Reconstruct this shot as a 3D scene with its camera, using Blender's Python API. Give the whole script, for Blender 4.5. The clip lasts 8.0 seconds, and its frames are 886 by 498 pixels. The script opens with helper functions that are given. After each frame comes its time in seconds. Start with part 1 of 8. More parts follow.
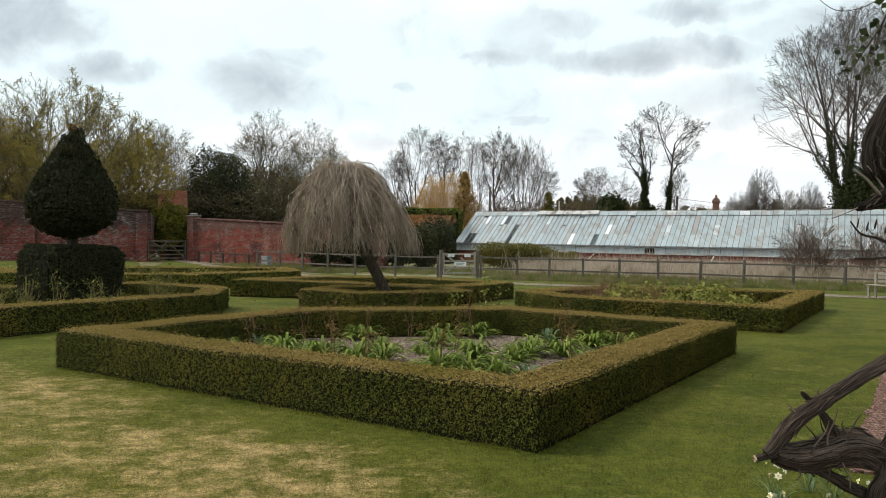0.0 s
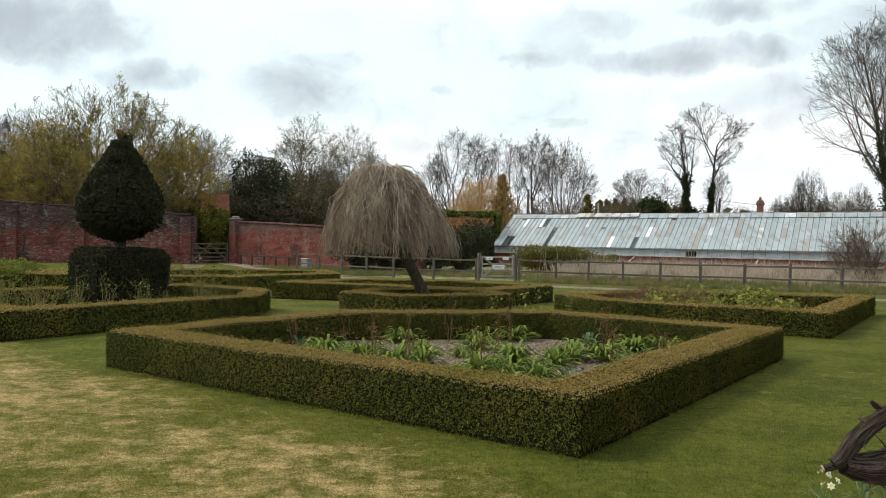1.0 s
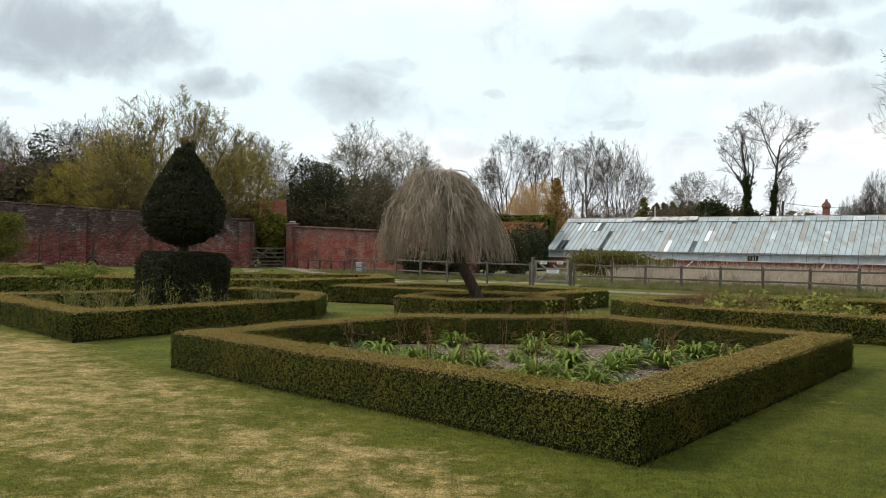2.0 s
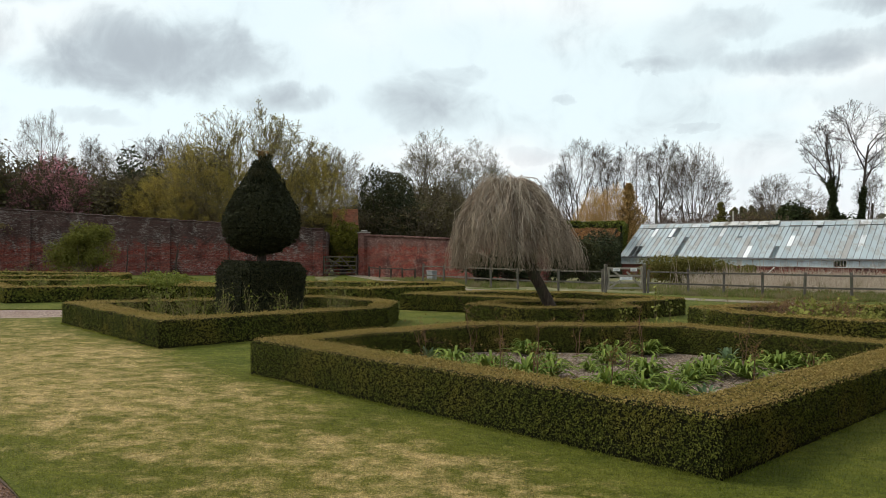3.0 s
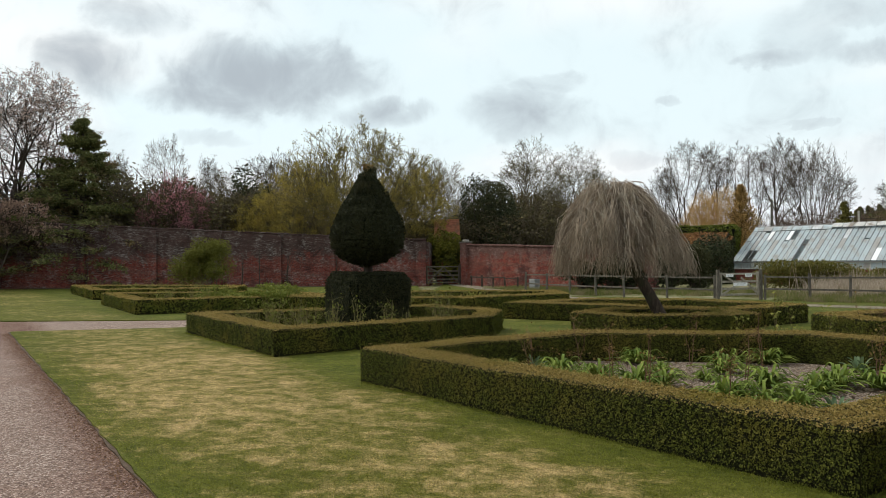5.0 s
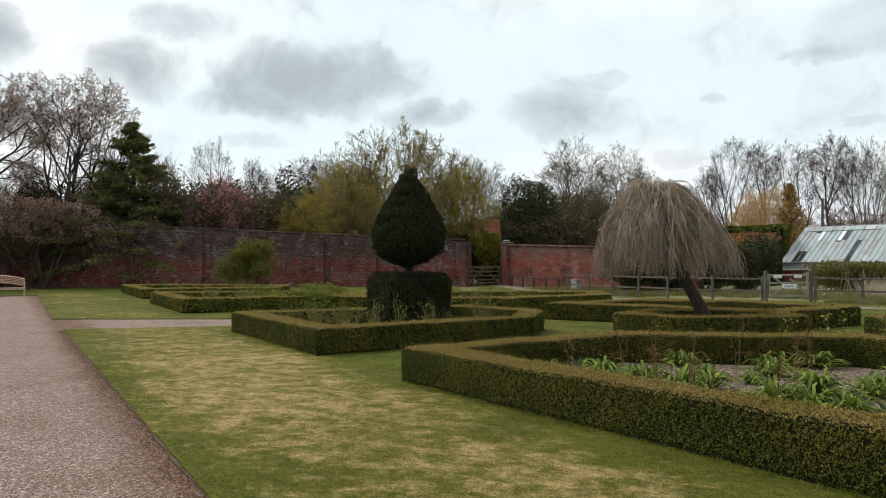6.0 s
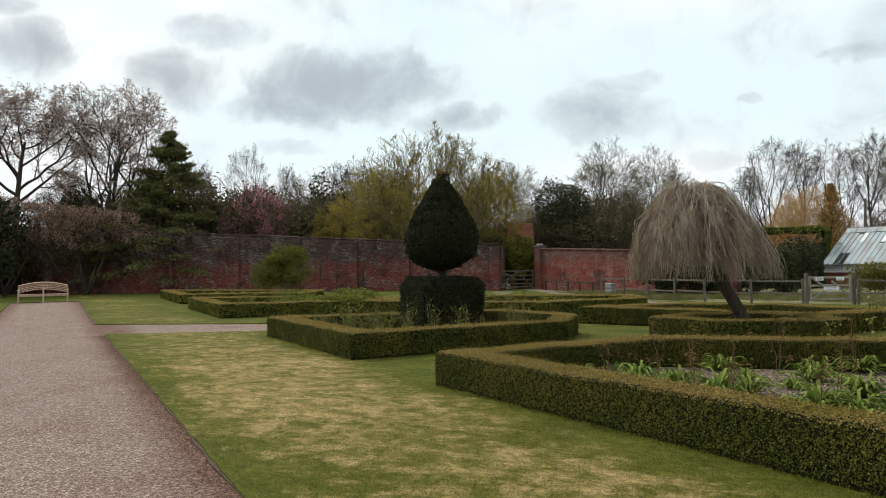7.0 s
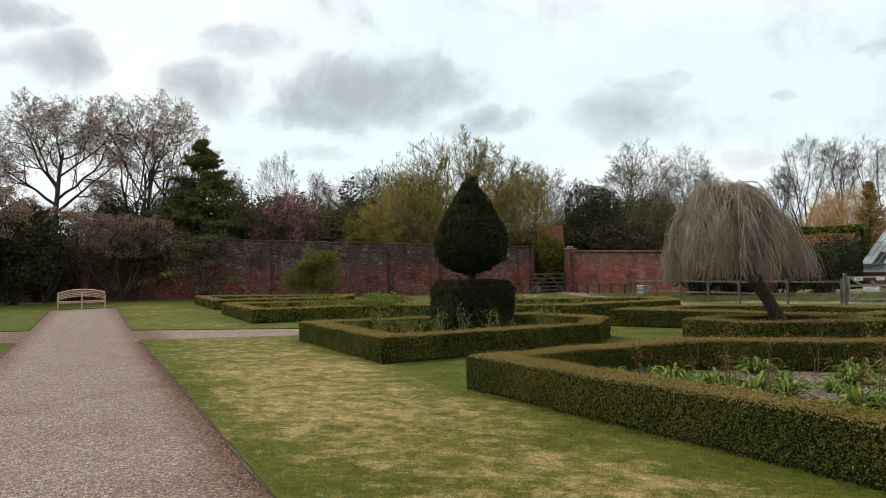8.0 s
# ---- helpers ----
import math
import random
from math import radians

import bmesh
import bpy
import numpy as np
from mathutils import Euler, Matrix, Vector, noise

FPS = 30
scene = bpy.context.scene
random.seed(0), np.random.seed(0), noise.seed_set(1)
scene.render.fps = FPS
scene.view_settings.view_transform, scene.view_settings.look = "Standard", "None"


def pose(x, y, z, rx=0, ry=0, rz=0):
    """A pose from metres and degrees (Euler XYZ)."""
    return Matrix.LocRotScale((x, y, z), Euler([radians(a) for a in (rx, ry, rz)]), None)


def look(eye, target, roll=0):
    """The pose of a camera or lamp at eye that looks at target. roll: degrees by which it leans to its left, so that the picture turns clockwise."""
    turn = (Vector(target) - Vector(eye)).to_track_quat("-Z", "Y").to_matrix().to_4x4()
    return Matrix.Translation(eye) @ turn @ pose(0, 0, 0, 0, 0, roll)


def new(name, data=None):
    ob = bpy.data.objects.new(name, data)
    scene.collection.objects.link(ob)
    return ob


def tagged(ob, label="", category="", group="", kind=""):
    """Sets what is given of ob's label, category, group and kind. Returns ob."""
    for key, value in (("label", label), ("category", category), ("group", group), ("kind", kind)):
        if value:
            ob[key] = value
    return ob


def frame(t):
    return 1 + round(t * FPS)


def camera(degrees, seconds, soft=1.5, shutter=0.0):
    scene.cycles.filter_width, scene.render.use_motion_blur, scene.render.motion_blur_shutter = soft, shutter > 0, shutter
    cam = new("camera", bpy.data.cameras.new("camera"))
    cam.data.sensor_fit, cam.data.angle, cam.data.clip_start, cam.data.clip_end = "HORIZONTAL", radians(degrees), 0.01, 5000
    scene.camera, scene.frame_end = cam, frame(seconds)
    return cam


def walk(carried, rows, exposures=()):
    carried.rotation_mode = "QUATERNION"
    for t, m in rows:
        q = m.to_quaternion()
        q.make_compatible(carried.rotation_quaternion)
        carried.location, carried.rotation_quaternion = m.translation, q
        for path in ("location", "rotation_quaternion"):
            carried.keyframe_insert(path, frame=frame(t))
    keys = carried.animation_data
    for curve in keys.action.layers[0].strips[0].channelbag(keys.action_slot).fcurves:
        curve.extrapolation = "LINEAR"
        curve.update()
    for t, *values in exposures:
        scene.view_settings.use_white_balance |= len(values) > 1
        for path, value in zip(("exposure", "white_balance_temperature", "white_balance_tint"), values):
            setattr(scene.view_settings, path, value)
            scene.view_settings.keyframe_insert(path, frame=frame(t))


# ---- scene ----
# camera: seconds, x, y, z, yaw, pitch, roll
cam = camera(64.0, 8.0, soft=0.5)
PATH = [
    (0.0, 0.000, 0.000, 1.600, 0.69, -0.60, 0.99), (0.5, -0.016, -0.001, 1.600, 1.96, -0.53, 1.01),
    (1.0, -0.036, -0.007, 1.603, 3.71, -0.43, 1.02), (1.5, -0.044, -0.010, 1.603, 5.56, -0.37, 1.06),
    (1.7, -0.050, -0.013, 1.604, 6.46, -0.30, 1.04), (2.8, -0.076, -0.030, 1.609, 12.56, 0.28, 0.66),
    (3.0, -0.082, -0.032, 1.609, 13.63, 0.38, 0.55), (3.5, -0.097, -0.032, 1.605, 15.87, 0.56, 0.13),
    (4.0, -0.107, -0.033, 1.604, 18.10, 0.77, -0.15), (4.5, -0.120, -0.040, 1.599, 19.91, 1.02, -0.44),
    (4.7, -0.121, -0.043, 1.599, 20.66, 1.07, -0.45), (5.8, -0.119, -0.058, 1.596, 24.50, 1.13, -0.34),
    (6.0, -0.118, -0.058, 1.596, 25.07, 1.16, -0.33), (6.5, -0.121, -0.057, 1.597, 26.42, 1.37, -0.47),
    (7.0, -0.124, -0.055, 1.596, 27.71, 1.53, -0.68), (7.5, -0.124, -0.057, 1.597, 28.91, 1.79, -0.93),
    (8.0, -0.125, -0.056, 1.594, 30.09, 1.87, -1.24)]
walk(cam, [(t, pose(x, y, z, 90 + p, 0, w) @ pose(0, 0, 0, 0, 0, r)) for t, x, y, z, w, p, r in PATH],
     exposures=[(0.0, 0.20), (1.0, 0.22), (1.5, 0.20), (3.0, 0.07), (4.5, 0.05), (6.0, 0.06), (8.0, 0.08)])

# ---- daylight: a bright, broken overcast ----
SUN_EL, SUN_AZ = radians(46), radians(276)      # azimuth clockwise from +y
world = bpy.data.worlds.new("overcast_sky")
scene.world = world
world.use_nodes = True


def mixc(tree, fac, a, b, blend="MIX"):
    """Mix two colours; each of fac, a, b is a socket or a value."""
    m = tree.nodes.new("ShaderNodeMix")
    m.data_type, m.blend_type = "RGBA", blend
    for socket, value in ((m.inputs[0], fac), (m.inputs[6], a), (m.inputs[7], b)):
        if isinstance(value, bpy.types.NodeSocket):
            tree.links.new(value, socket)
        else:
            socket.default_value = (*value, 1) if isinstance(value, tuple) and len(value) == 3 else value
    return m.outputs[2]


def ramp(tree, fac, lo, hi):
    r = tree.nodes.new("ShaderNodeMapRange")
    r.interpolation_type = "SMOOTHSTEP"
    r.inputs[1].default_value, r.inputs[2].default_value = lo, hi
    tree.links.new(fac, r.inputs[0])
    return r.outputs[0]


def math_node(tree, op, a, b=0.0, c=0.0):
    m = tree.nodes.new("ShaderNodeMath")
    m.operation = op
    for socket, value in zip(m.inputs, (a, b, c)):
        if isinstance(value, bpy.types.NodeSocket):
            tree.links.new(value, socket)
        else:
            socket.default_value = value
    return m.outputs[0]


def noise_node(tree, vector, scale, detail=4.0, rough=0.55, distort=0.0):
    n = tree.nodes.new("ShaderNodeTexNoise")
    n.inputs["Scale"].default_value, n.inputs["Detail"].default_value = scale, detail
    n.inputs["Roughness"].default_value, n.inputs["Distortion"].default_value = rough, distort
    if vector is not None:
        tree.links.new(vector, n.inputs["Vector"])
    return n.outputs["Fac"]


wt = world.node_tree
wt.nodes.clear()
w_out, w_bg = wt.nodes.new("ShaderNodeOutputWorld"), wt.nodes.new("ShaderNodeBackground")
sky = wt.nodes.new("ShaderNodeTexSky")
sky.sky_type, sky.sun_disc = "NISHITA", False
sky.sun_elevation, sky.sun_rotation = SUN_EL, SUN_AZ
coord = wt.nodes.new("ShaderNodeTexCoord")
sep = wt.nodes.new("ShaderNodeSeparateXYZ")
wt.links.new(coord.outputs["Generated"], sep.inputs[0])
height = math_node(wt, "MAXIMUM", sep.outputs[2], 0.0)
deep = math_node(wt, "ADD", height, 0.16)
flat = wt.nodes.new("ShaderNodeCombineXYZ")
wt.links.new(math_node(wt, "DIVIDE", sep.outputs[0], deep), flat.inputs[0])
wt.links.new(math_node(wt, "DIVIDE", sep.outputs[1], deep), flat.inputs[1])
flat.inputs[2].default_value = 3.7
veil = noise_node(wt, flat.outputs[0], 0.9, 3.0, 0.5)
heap = noise_node(wt, flat.outputs[0], 1.5, 7.0, 0.55, 0.3)
fray = noise_node(wt, coord.outputs["Generated"], 11.0, 7.0, 0.58, 0.4)
billow = noise_node(wt, coord.outputs["Generated"], 13.0, 8.0, 0.56, 0.5)
# cloud banks: azimuth (clockwise from +y), elevation, half width, half height in degrees, greyness
BANKS = [(-61.1, 18.3, 2.8, 1.1, 0.8), (-58.3, 15.3, 2.8, 1.8, 0.8), (-45.2, 17.8, 3.3, 1.3, 0.7), (-48.2, 14.2, 3.2, 2.3, 0.75), (-35.5, 14.3, 7.6, 3.0, 1.0), (-38.7, 12.8, 5.9, 1.5, 0.85),
         (-26.4, 12.0, 3.4, 1.0, 0.75), (-40.3, 9.5, 2.9, 0.6, 0.4), (-15.2, 11.8, 5.0, 1.9, 0.5), (-13.0, 14.0, 2.5, 0.7, 0.35), (-4.1, 12.1, 1.1, 0.3, 0.3), (-6.3, 8.1, 1.9, 0.7, 0.3),
         (5.2, 15.9, 2.7, 1.9, 0.4), (8.7, 17.1, 3.1, 0.9, 0.4), (3.4, 14.4, 2.3, 0.8, 0.5), (16.5, 14.3, 8.3, 1.1, 0.65), (18.9, 17.4, 4.3, 0.9, 0.6), (19.4, 11.4, 4.3, 1.3, 0.4),
         (22.6, 9.6, 2.3, 0.8, 0.4), (24.8, 15.6, 2.9, 0.8, 0.4), (5.8, 9.7, 1.6, 0.3, 0.2), (29, 14.5, 6, 2.2, 0.6)]
warp = math_node(wt, "SUBTRACT", fray, 0.5)
az = math_node(wt, "MULTIPLY_ADD", warp, 7.0, math_node(wt, "MULTIPLY", math_node(wt, "ARCTAN2", sep.outputs[0], sep.outputs[1]), 57.2958))
el = math_node(wt, "MULTIPLY_ADD", warp, 3.2, math_node(wt, "MULTIPLY", math_node(wt, "ARCSINE", sep.outputs[2]), 57.2958))
bank = mass = None
for a_, e_, w_, h_, g_ in BANKS:
    dx = math_node(wt, "DIVIDE", math_node(wt, "SUBTRACT", az, a_), w_ * 1.3)
    dy = math_node(wt, "DIVIDE", math_node(wt, "SUBTRACT", el, e_), h_ * 1.3)
    d2 = math_node(wt, "ADD", math_node(wt, "MULTIPLY", dx, dx), math_node(wt, "MULTIPLY", dy, dy))
    one = math_node(wt, "MAXIMUM", math_node(wt, "SUBTRACT", 1.0, d2), -1.0)
    dark_one = math_node(wt, "MULTIPLY", math_node(wt, "MAXIMUM", one, 0.0), g_)
    mass = one if mass is None else math_node(wt, "MAXIMUM", mass, one)
    bank = dark_one if bank is None else math_node(wt, "MAXIMUM", bank, dark_one)
high = ramp(wt, height, 0.36, 0.5)
overhead = math_node(wt, "MULTIPLY", ramp(wt, heap, 0.52, 0.70), high)
bank, mass = math_node(wt, "MAXIMUM", bank, overhead), math_node(wt, "MAXIMUM", mass, overhead)
tuft = math_node(wt, "SUBTRACT", billow, 0.5)
cover = ramp(wt, math_node(wt, "MULTIPLY_ADD", tuft, 2.0, mass), -0.12, 0.55)
core = ramp(wt, math_node(wt, "MULTIPLY_ADD", tuft, 1.9, bank), 0.0, 1.15)
grey = math_node(wt, "MULTIPLY", cover, math_node(wt, "MULTIPLY_ADD", core, 0.68, 0.20))
blue = mixc(wt, 0.10, (0.86, 0.99, 1.01), mixc(wt, 1.0, sky.outputs[0], (0.12, 0.12, 0.12), "MULTIPLY"))
bright = mixc(wt, ramp(wt, veil, 0.42, 0.66), blue, (0.97, 1.0, 1.0))
clouds = mixc(wt, grey, bright, (0.40, 0.45, 0.50))
low = mixc(wt, ramp(wt, height, 0.0, 0.20), (0.88, 0.90, 0.93), clouds)
wt.links.new(low, w_bg.inputs[0])
w_bg.inputs[1].default_value = 1.0
wt.links.new(w_bg.outputs[0], w_out.inputs[0])

sun = new("sun", bpy.data.lights.new("sun", "SUN"))
sun.data.energy, sun.data.angle, sun.data.color = 2.1, radians(16), (1.0, 0.92, 0.80)
sun.matrix_world = look(Vector((math.sin(SUN_AZ) * math.cos(SUN_EL), math.cos(SUN_AZ) * math.cos(SUN_EL), math.sin(SUN_EL))) * 60, (0, 0, 0))


# ---- materials ----
def material(name, rough=0.85, metallic=0.0, specular=0.3):
    m = bpy.data.materials.new(name)
    m.use_nodes = True
    b = m.node_tree.nodes["Principled BSDF"]
    b.inputs["Roughness"].default_value, b.inputs["Metallic"].default_value = rough, metallic
    b.inputs["Specular IOR Level"].default_value = specular
    return m, m.node_tree, b


def bumped(t, b, fac, strength, distance=0.01):
    n = t.nodes.new("ShaderNodeBump")
    n.inputs["Strength"].default_value, n.inputs["Distance"].default_value = strength, distance
    t.links.new(fac, n.inputs["Height"])
    t.links.new(n.outputs[0], b.inputs["Normal"])


def place(t, space="world"):
    """Coordinates in metres: of the world, or of the thing itself."""
    if space == "world":
        return t.nodes.new("ShaderNodeNewGeometry").outputs["Position"]
    return t.nodes.new("ShaderNodeTexCoord").outputs["Object"]


def surface(name, c1, c2, scale, c3=None, scale3=1.0, edge3=(0.5, 0.7), rough=0.85, bump=0.4, depth=0.01, space="world", metallic=0.0, specular=0.3, detail=5.0):
    """Two colours mixed by fine grain, a third laid over in large stains, and relief from the grain."""
    m, t, b = material(name, rough, metallic, specular)
    p = place(t, space)
    grain = noise_node(t, p, scale, detail, 0.65)
    colour = mixc(t, ramp(t, grain, 0.32, 0.68), c1, c2)
    if c3:
        colour = mixc(t, ramp(t, noise_node(t, p, scale3, 5.0, 0.6), *edge3), colour, c3)
    t.links.new(colour, b.inputs["Base Color"])
    bumped(t, b, grain, bump, depth)
    return m


def leafy(name, c1, c2, c3=None, scale3=0.6, edge3=(0.5, 0.65), rough=0.75, specular=0.12, through_light=0.25):
    """Leaves: each its own tint, with large patches of a third colour."""
    m, t, b = material(name, rough, 0.0, specular)
    geo = t.nodes.new("ShaderNodeNewGeometry")
    colour = mixc(t, geo.outputs["Random Per Island"], c1, c2)
    if c3:
        patch = noise_node(t, geo.outputs["Position"], scale3, 4.0, 0.6)
        colour = mixc(t, ramp(t, patch, *edge3), colour, c3)
    t.links.new(colour, b.inputs["Base Color"])
    if through_light:
        tr = t.nodes.new("ShaderNodeBsdfTranslucent")
        t.links.new(colour, tr.inputs[0])
        mx = t.nodes.new("ShaderNodeMixShader")
        mx.inputs[0].default_value = through_light
        t.links.new(b.outputs[0], mx.inputs[1])
        t.links.new(tr.outputs[0], mx.inputs[2])
        t.links.new(mx.outputs[0], t.nodes["Material Output"].inputs[0])
    return m


def lawn_colour(t, vary=None):
    """Green lawn with straw-coloured worn patches, stretched a little along the mowing."""
    p = place(t)
    mp = t.nodes.new("ShaderNodeMapping")
    mp.inputs["Rotation"].default_value = (0, 0, radians(-8))
    mp.inputs["Scale"].default_value = (0.75, 1.0, 1.0)
    t.links.new(p, mp.inputs[0])
    q = mp.outputs[0]
    big = noise_node(t, q, 0.35, 3.0, 0.55)
    mid = noise_node(t, q, 3.4, 9.0, 0.78, 0.3)
    fine = math_node(t, "ADD", math_node(t, "MULTIPLY", noise_node(t, q, 60.0, 4.0, 0.8), 0.65), math_node(t, "MULTIPLY", noise_node(t, q, 13.0, 4.0, 0.75), 0.35))
    green = mixc(t, ramp(t, fine, 0.38, 0.60), (0.030, 0.039, 0.005), (0.122, 0.138, 0.019))
    lush = noise_node(t, q, 1.1, 5.0, 0.65, 0.4)
    green = mixc(t, math_node(t, "MULTIPLY", ramp(t, lush, 0.40, 0.66), 0.75), green, mixc(t, ramp(t, fine, 0.36, 0.62), (0.054, 0.060, 0.009), (0.146, 0.148, 0.027)))
    green = mixc(t, math_node(t, "MULTIPLY", ramp(t, lush, 0.60, 0.36), 0.4), green, (0.030, 0.043, 0.006))
    mottle = math_node(t, "MULTIPLY", ramp(t, noise_node(t, q, 9.5, 5.0, 0.72, 0.4), 0.50, 0.66), 0.55)
    green = mixc(t, mottle, green, mixc(t, 1.0, green, (0.50, 0.58, 0.50), "MULTIPLY"))
    sep_ = t.nodes.new("ShaderNodeSeparateXYZ")
    t.links.new(p, sep_.inputs[0])
    # the worn stretch beside the path, between path and hedges
    side = math_node(t, "ADD", math_node(t, "MULTIPLY", sep_.outputs[0], 0.5505), math_node(t, "MULTIPLY", sep_.outputs[1], 0.835))
    worn = math_node(t, "MULTIPLY", ramp(t, math_node(t, "ADD", side, math_node(t, "MULTIPLY_ADD", big, 3.0, -1.5)), 0.2, 2.2), ramp(t, math_node(t, "ADD", math_node(t, "MULTIPLY", side, -1.0), math_node(t, "MULTIPLY_ADD", big, 1.6, -0.8)), -5.0, -3.5))
    worn = math_node(t, "MULTIPLY", worn, ramp(t, math_node(t, "MULTIPLY", sep_.outputs[0], -1.0), -2.2, 1.8))
    along_ = math_node(t, "ADD", math_node(t, "MULTIPLY", sep_.outputs[0], 0.835), math_node(t, "MULTIPLY", sep_.outputs[1], -0.5505))
    worn = math_node(t, "MULTIPLY", worn, math_node(t, "MULTIPLY_ADD", ramp(t, along_, -24.0, -15.0), 0.45, 0.55))
    dry = math_node(t, "ADD", mid, math_node(t, "MULTIPLY_ADD", worn, 0.185, -0.10))
    dry = math_node(t, "ADD", dry, math_node(t, "MULTIPLY_ADD", big, 0.40, -0.20))
    dry = math_node(t, "ADD", dry, math_node(t, "MULTIPLY_ADD", fine, 0.32, -0.16))
    dead = mixc(t, ramp(t, fine, 0.38, 0.60), (0.205, 0.142, 0.060), (0.56, 0.405, 0.196))
    green = mixc(t, math_node(t, "MULTIPLY", worn, 0.6), green, mixc(t, ramp(t, fine, 0.36, 0.62), (0.044, 0.048, 0.006), (0.138, 0.124, 0.019)))
    return mixc(t, ramp(t, dry, 0.46, 0.83), green, dead), fine


lawn_mat, t, b = material("mown_lawn", 0.95, specular=0.1)
col, fine = lawn_colour(t)
t.links.new(col, b.inputs["Base Color"])
bumped(t, b, fine, 0.7, 0.02)
blade_mat, t, b = material("grass_blades", 0.8, specular=0.15)
col, fine = lawn_colour(t)
geo = t.nodes.new("ShaderNodeNewGeometry")
tint = math_node(t, "POWER", geo.outputs["Random Per Island"], 1.6)
col = mixc(t, tint, mixc(t, 1.0, col, (1.5, 1.5, 1.5), "MULTIPLY"), mixc(t, 0.2, mixc(t, 1.0, col, (2.6, 2.6, 2.6), "MULTIPLY"), (0.30, 0.31, 0.05)))
t.links.new(col, b.inputs["Base Color"])
tr = t.nodes.new("ShaderNodeBsdfTranslucent")
t.links.new(col, tr.inputs[0])
mx = t.nodes.new("ShaderNodeMixShader")
mx.inputs[0].default_value = 0.5
t.links.new(b.outputs[0], mx.inputs[1])
t.links.new(tr.outputs[0], mx.inputs[2])
t.links.new(mx.outputs[0], t.nodes["Material Output"].inputs[0])

meadow_mat = surface("rough_meadow", (0.085, 0.095, 0.028), (0.15, 0.145, 0.055), 9.0, (0.22, 0.19, 0.11), 0.9, (0.45, 0.62), bump=0.6, depth=0.05)
soil_mat = surface("damp_soil", (0.050, 0.031, 0.020), (0.110, 0.072, 0.047), 30.0, bump=0.8, depth=0.02)


def chips(name, colours, scale, rough=0.9, edge=None):
    """Loose stones or bark: cells, each with a tint of its own."""
    m, t, b = material(name, rough, specular=0.2)
    p = place(t)
    v = t.nodes.new("ShaderNodeTexVoronoi")
    v.inputs["Scale"].default_value = scale
    t.links.new(p, v.inputs["Vector"])
    s = t.nodes.new("ShaderNodeSeparateColor")
    t.links.new(v.outputs["Color"], s.inputs[0])
    colour = mixc(t, s.outputs[0], colours[0], colours[1])
    colour = mixc(t, ramp(t, s.outputs[1], 0.7, 0.9), colour, colours[2])
    stain = ramp(t, noise_node(t, p, 0.9, 5.0, 0.6), 0.45, 0.75)
    colour = mixc(t, stain, colour, mixc(t, 1.0, colour, colours[3], "MULTIPLY"))
    heap_ = ramp(t, noise_node(t, p, 26.0, 3.0, 0.7), 0.36, 0.64)
    colour = mixc(t, heap_, mixc(t, 1.0, colour, (0.66, 0.64, 0.63), "MULTIPLY"), colour)
    if edge:
        sp_ = t.nodes.new("ShaderNodeSeparateXYZ")
        t.links.new(p, sp_.inputs[0])
        across = math_node(t, "ADD", math_node(t, "MULTIPLY", sp_.outputs[0], 0.5505), math_node(t, "MULTIPLY", sp_.outputs[1], 0.835))
        off = math_node(t, "ABSOLUTE", math_node(t, "ADD", across, 0.40))
        off = math_node(t, "ADD", off, math_node(t, "MULTIPLY_ADD", noise_node(t, p, 2.2, 6.0, 0.7), 0.7, -0.35))
        rim = math_node(t, "MULTIPLY", ramp(t, off, 0.85, 1.5), ramp(t, math_node(t, "MULTIPLY", off, -1.0), -2.6, -1.9))
        colour = mixc(t, rim, colour, mixc(t, 1.0, colour, edge, "MULTIPLY"))
    t.links.new(colour, b.inputs["Base Color"])
    bumped(t, b, math_node(t, "SUBTRACT", 1.0, v.outputs["Distance"]), 0.9, 0.02)
    return m


gravel_mat = chips("pinkish_gravel", ((0.160, 0.106, 0.084), (0.420, 0.305, 0.252), (0.62, 0.51, 0.45), (0.86, 0.80, 0.77)), 74.0, edge=(0.66, 0.54, 0.50))
track_mat = chips("pale_track", ((0.20, 0.165, 0.12), (0.30, 0.25, 0.19), (0.38, 0.34, 0.28), (0.6, 0.6, 0.5)), 60.0)
mulch_mat = chips("bark_mulch", ((0.105, 0.072, 0.052), (0.260, 0.200, 0.155), (0.46, 0.40, 0.34), (0.62, 0.57, 0.52)), 55.0)
redbark_mat = chips("red_bark_chips", ((0.09, 0.045, 0.032), (0.26, 0.15, 0.115), (0.42, 0.30, 0.25), (0.5, 0.45, 0.4)), 60.0)

# body colour paints the deep shade behind the hedge leaves
hedge_body_mat = surface("hedge_inner_shade", (0.011, 0.011, 0.005), (0.030, 0.030, 0.012), 30.0, bump=1.0, depth=0.04, specular=0.05)
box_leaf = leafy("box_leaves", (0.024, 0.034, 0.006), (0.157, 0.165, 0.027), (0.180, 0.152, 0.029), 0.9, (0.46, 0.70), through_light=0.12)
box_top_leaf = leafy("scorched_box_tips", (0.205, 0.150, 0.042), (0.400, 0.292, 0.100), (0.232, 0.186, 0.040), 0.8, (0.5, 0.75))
yew_leaf = leafy("yew_needles", (0.011, 0.015, 0.006), (0.048, 0.050, 0.020), (0.046, 0.042, 0.016), 1.3, (0.55, 0.75), specular=0.18, through_light=0.1)
# near-black, so gaps between the needles read as shade
yew_body_mat = surface("yew_inner_shade", (0.004, 0.005, 0.003), (0.012, 0.013, 0.007), 20.0, bump=1.0, depth=0.03, specular=0.05)


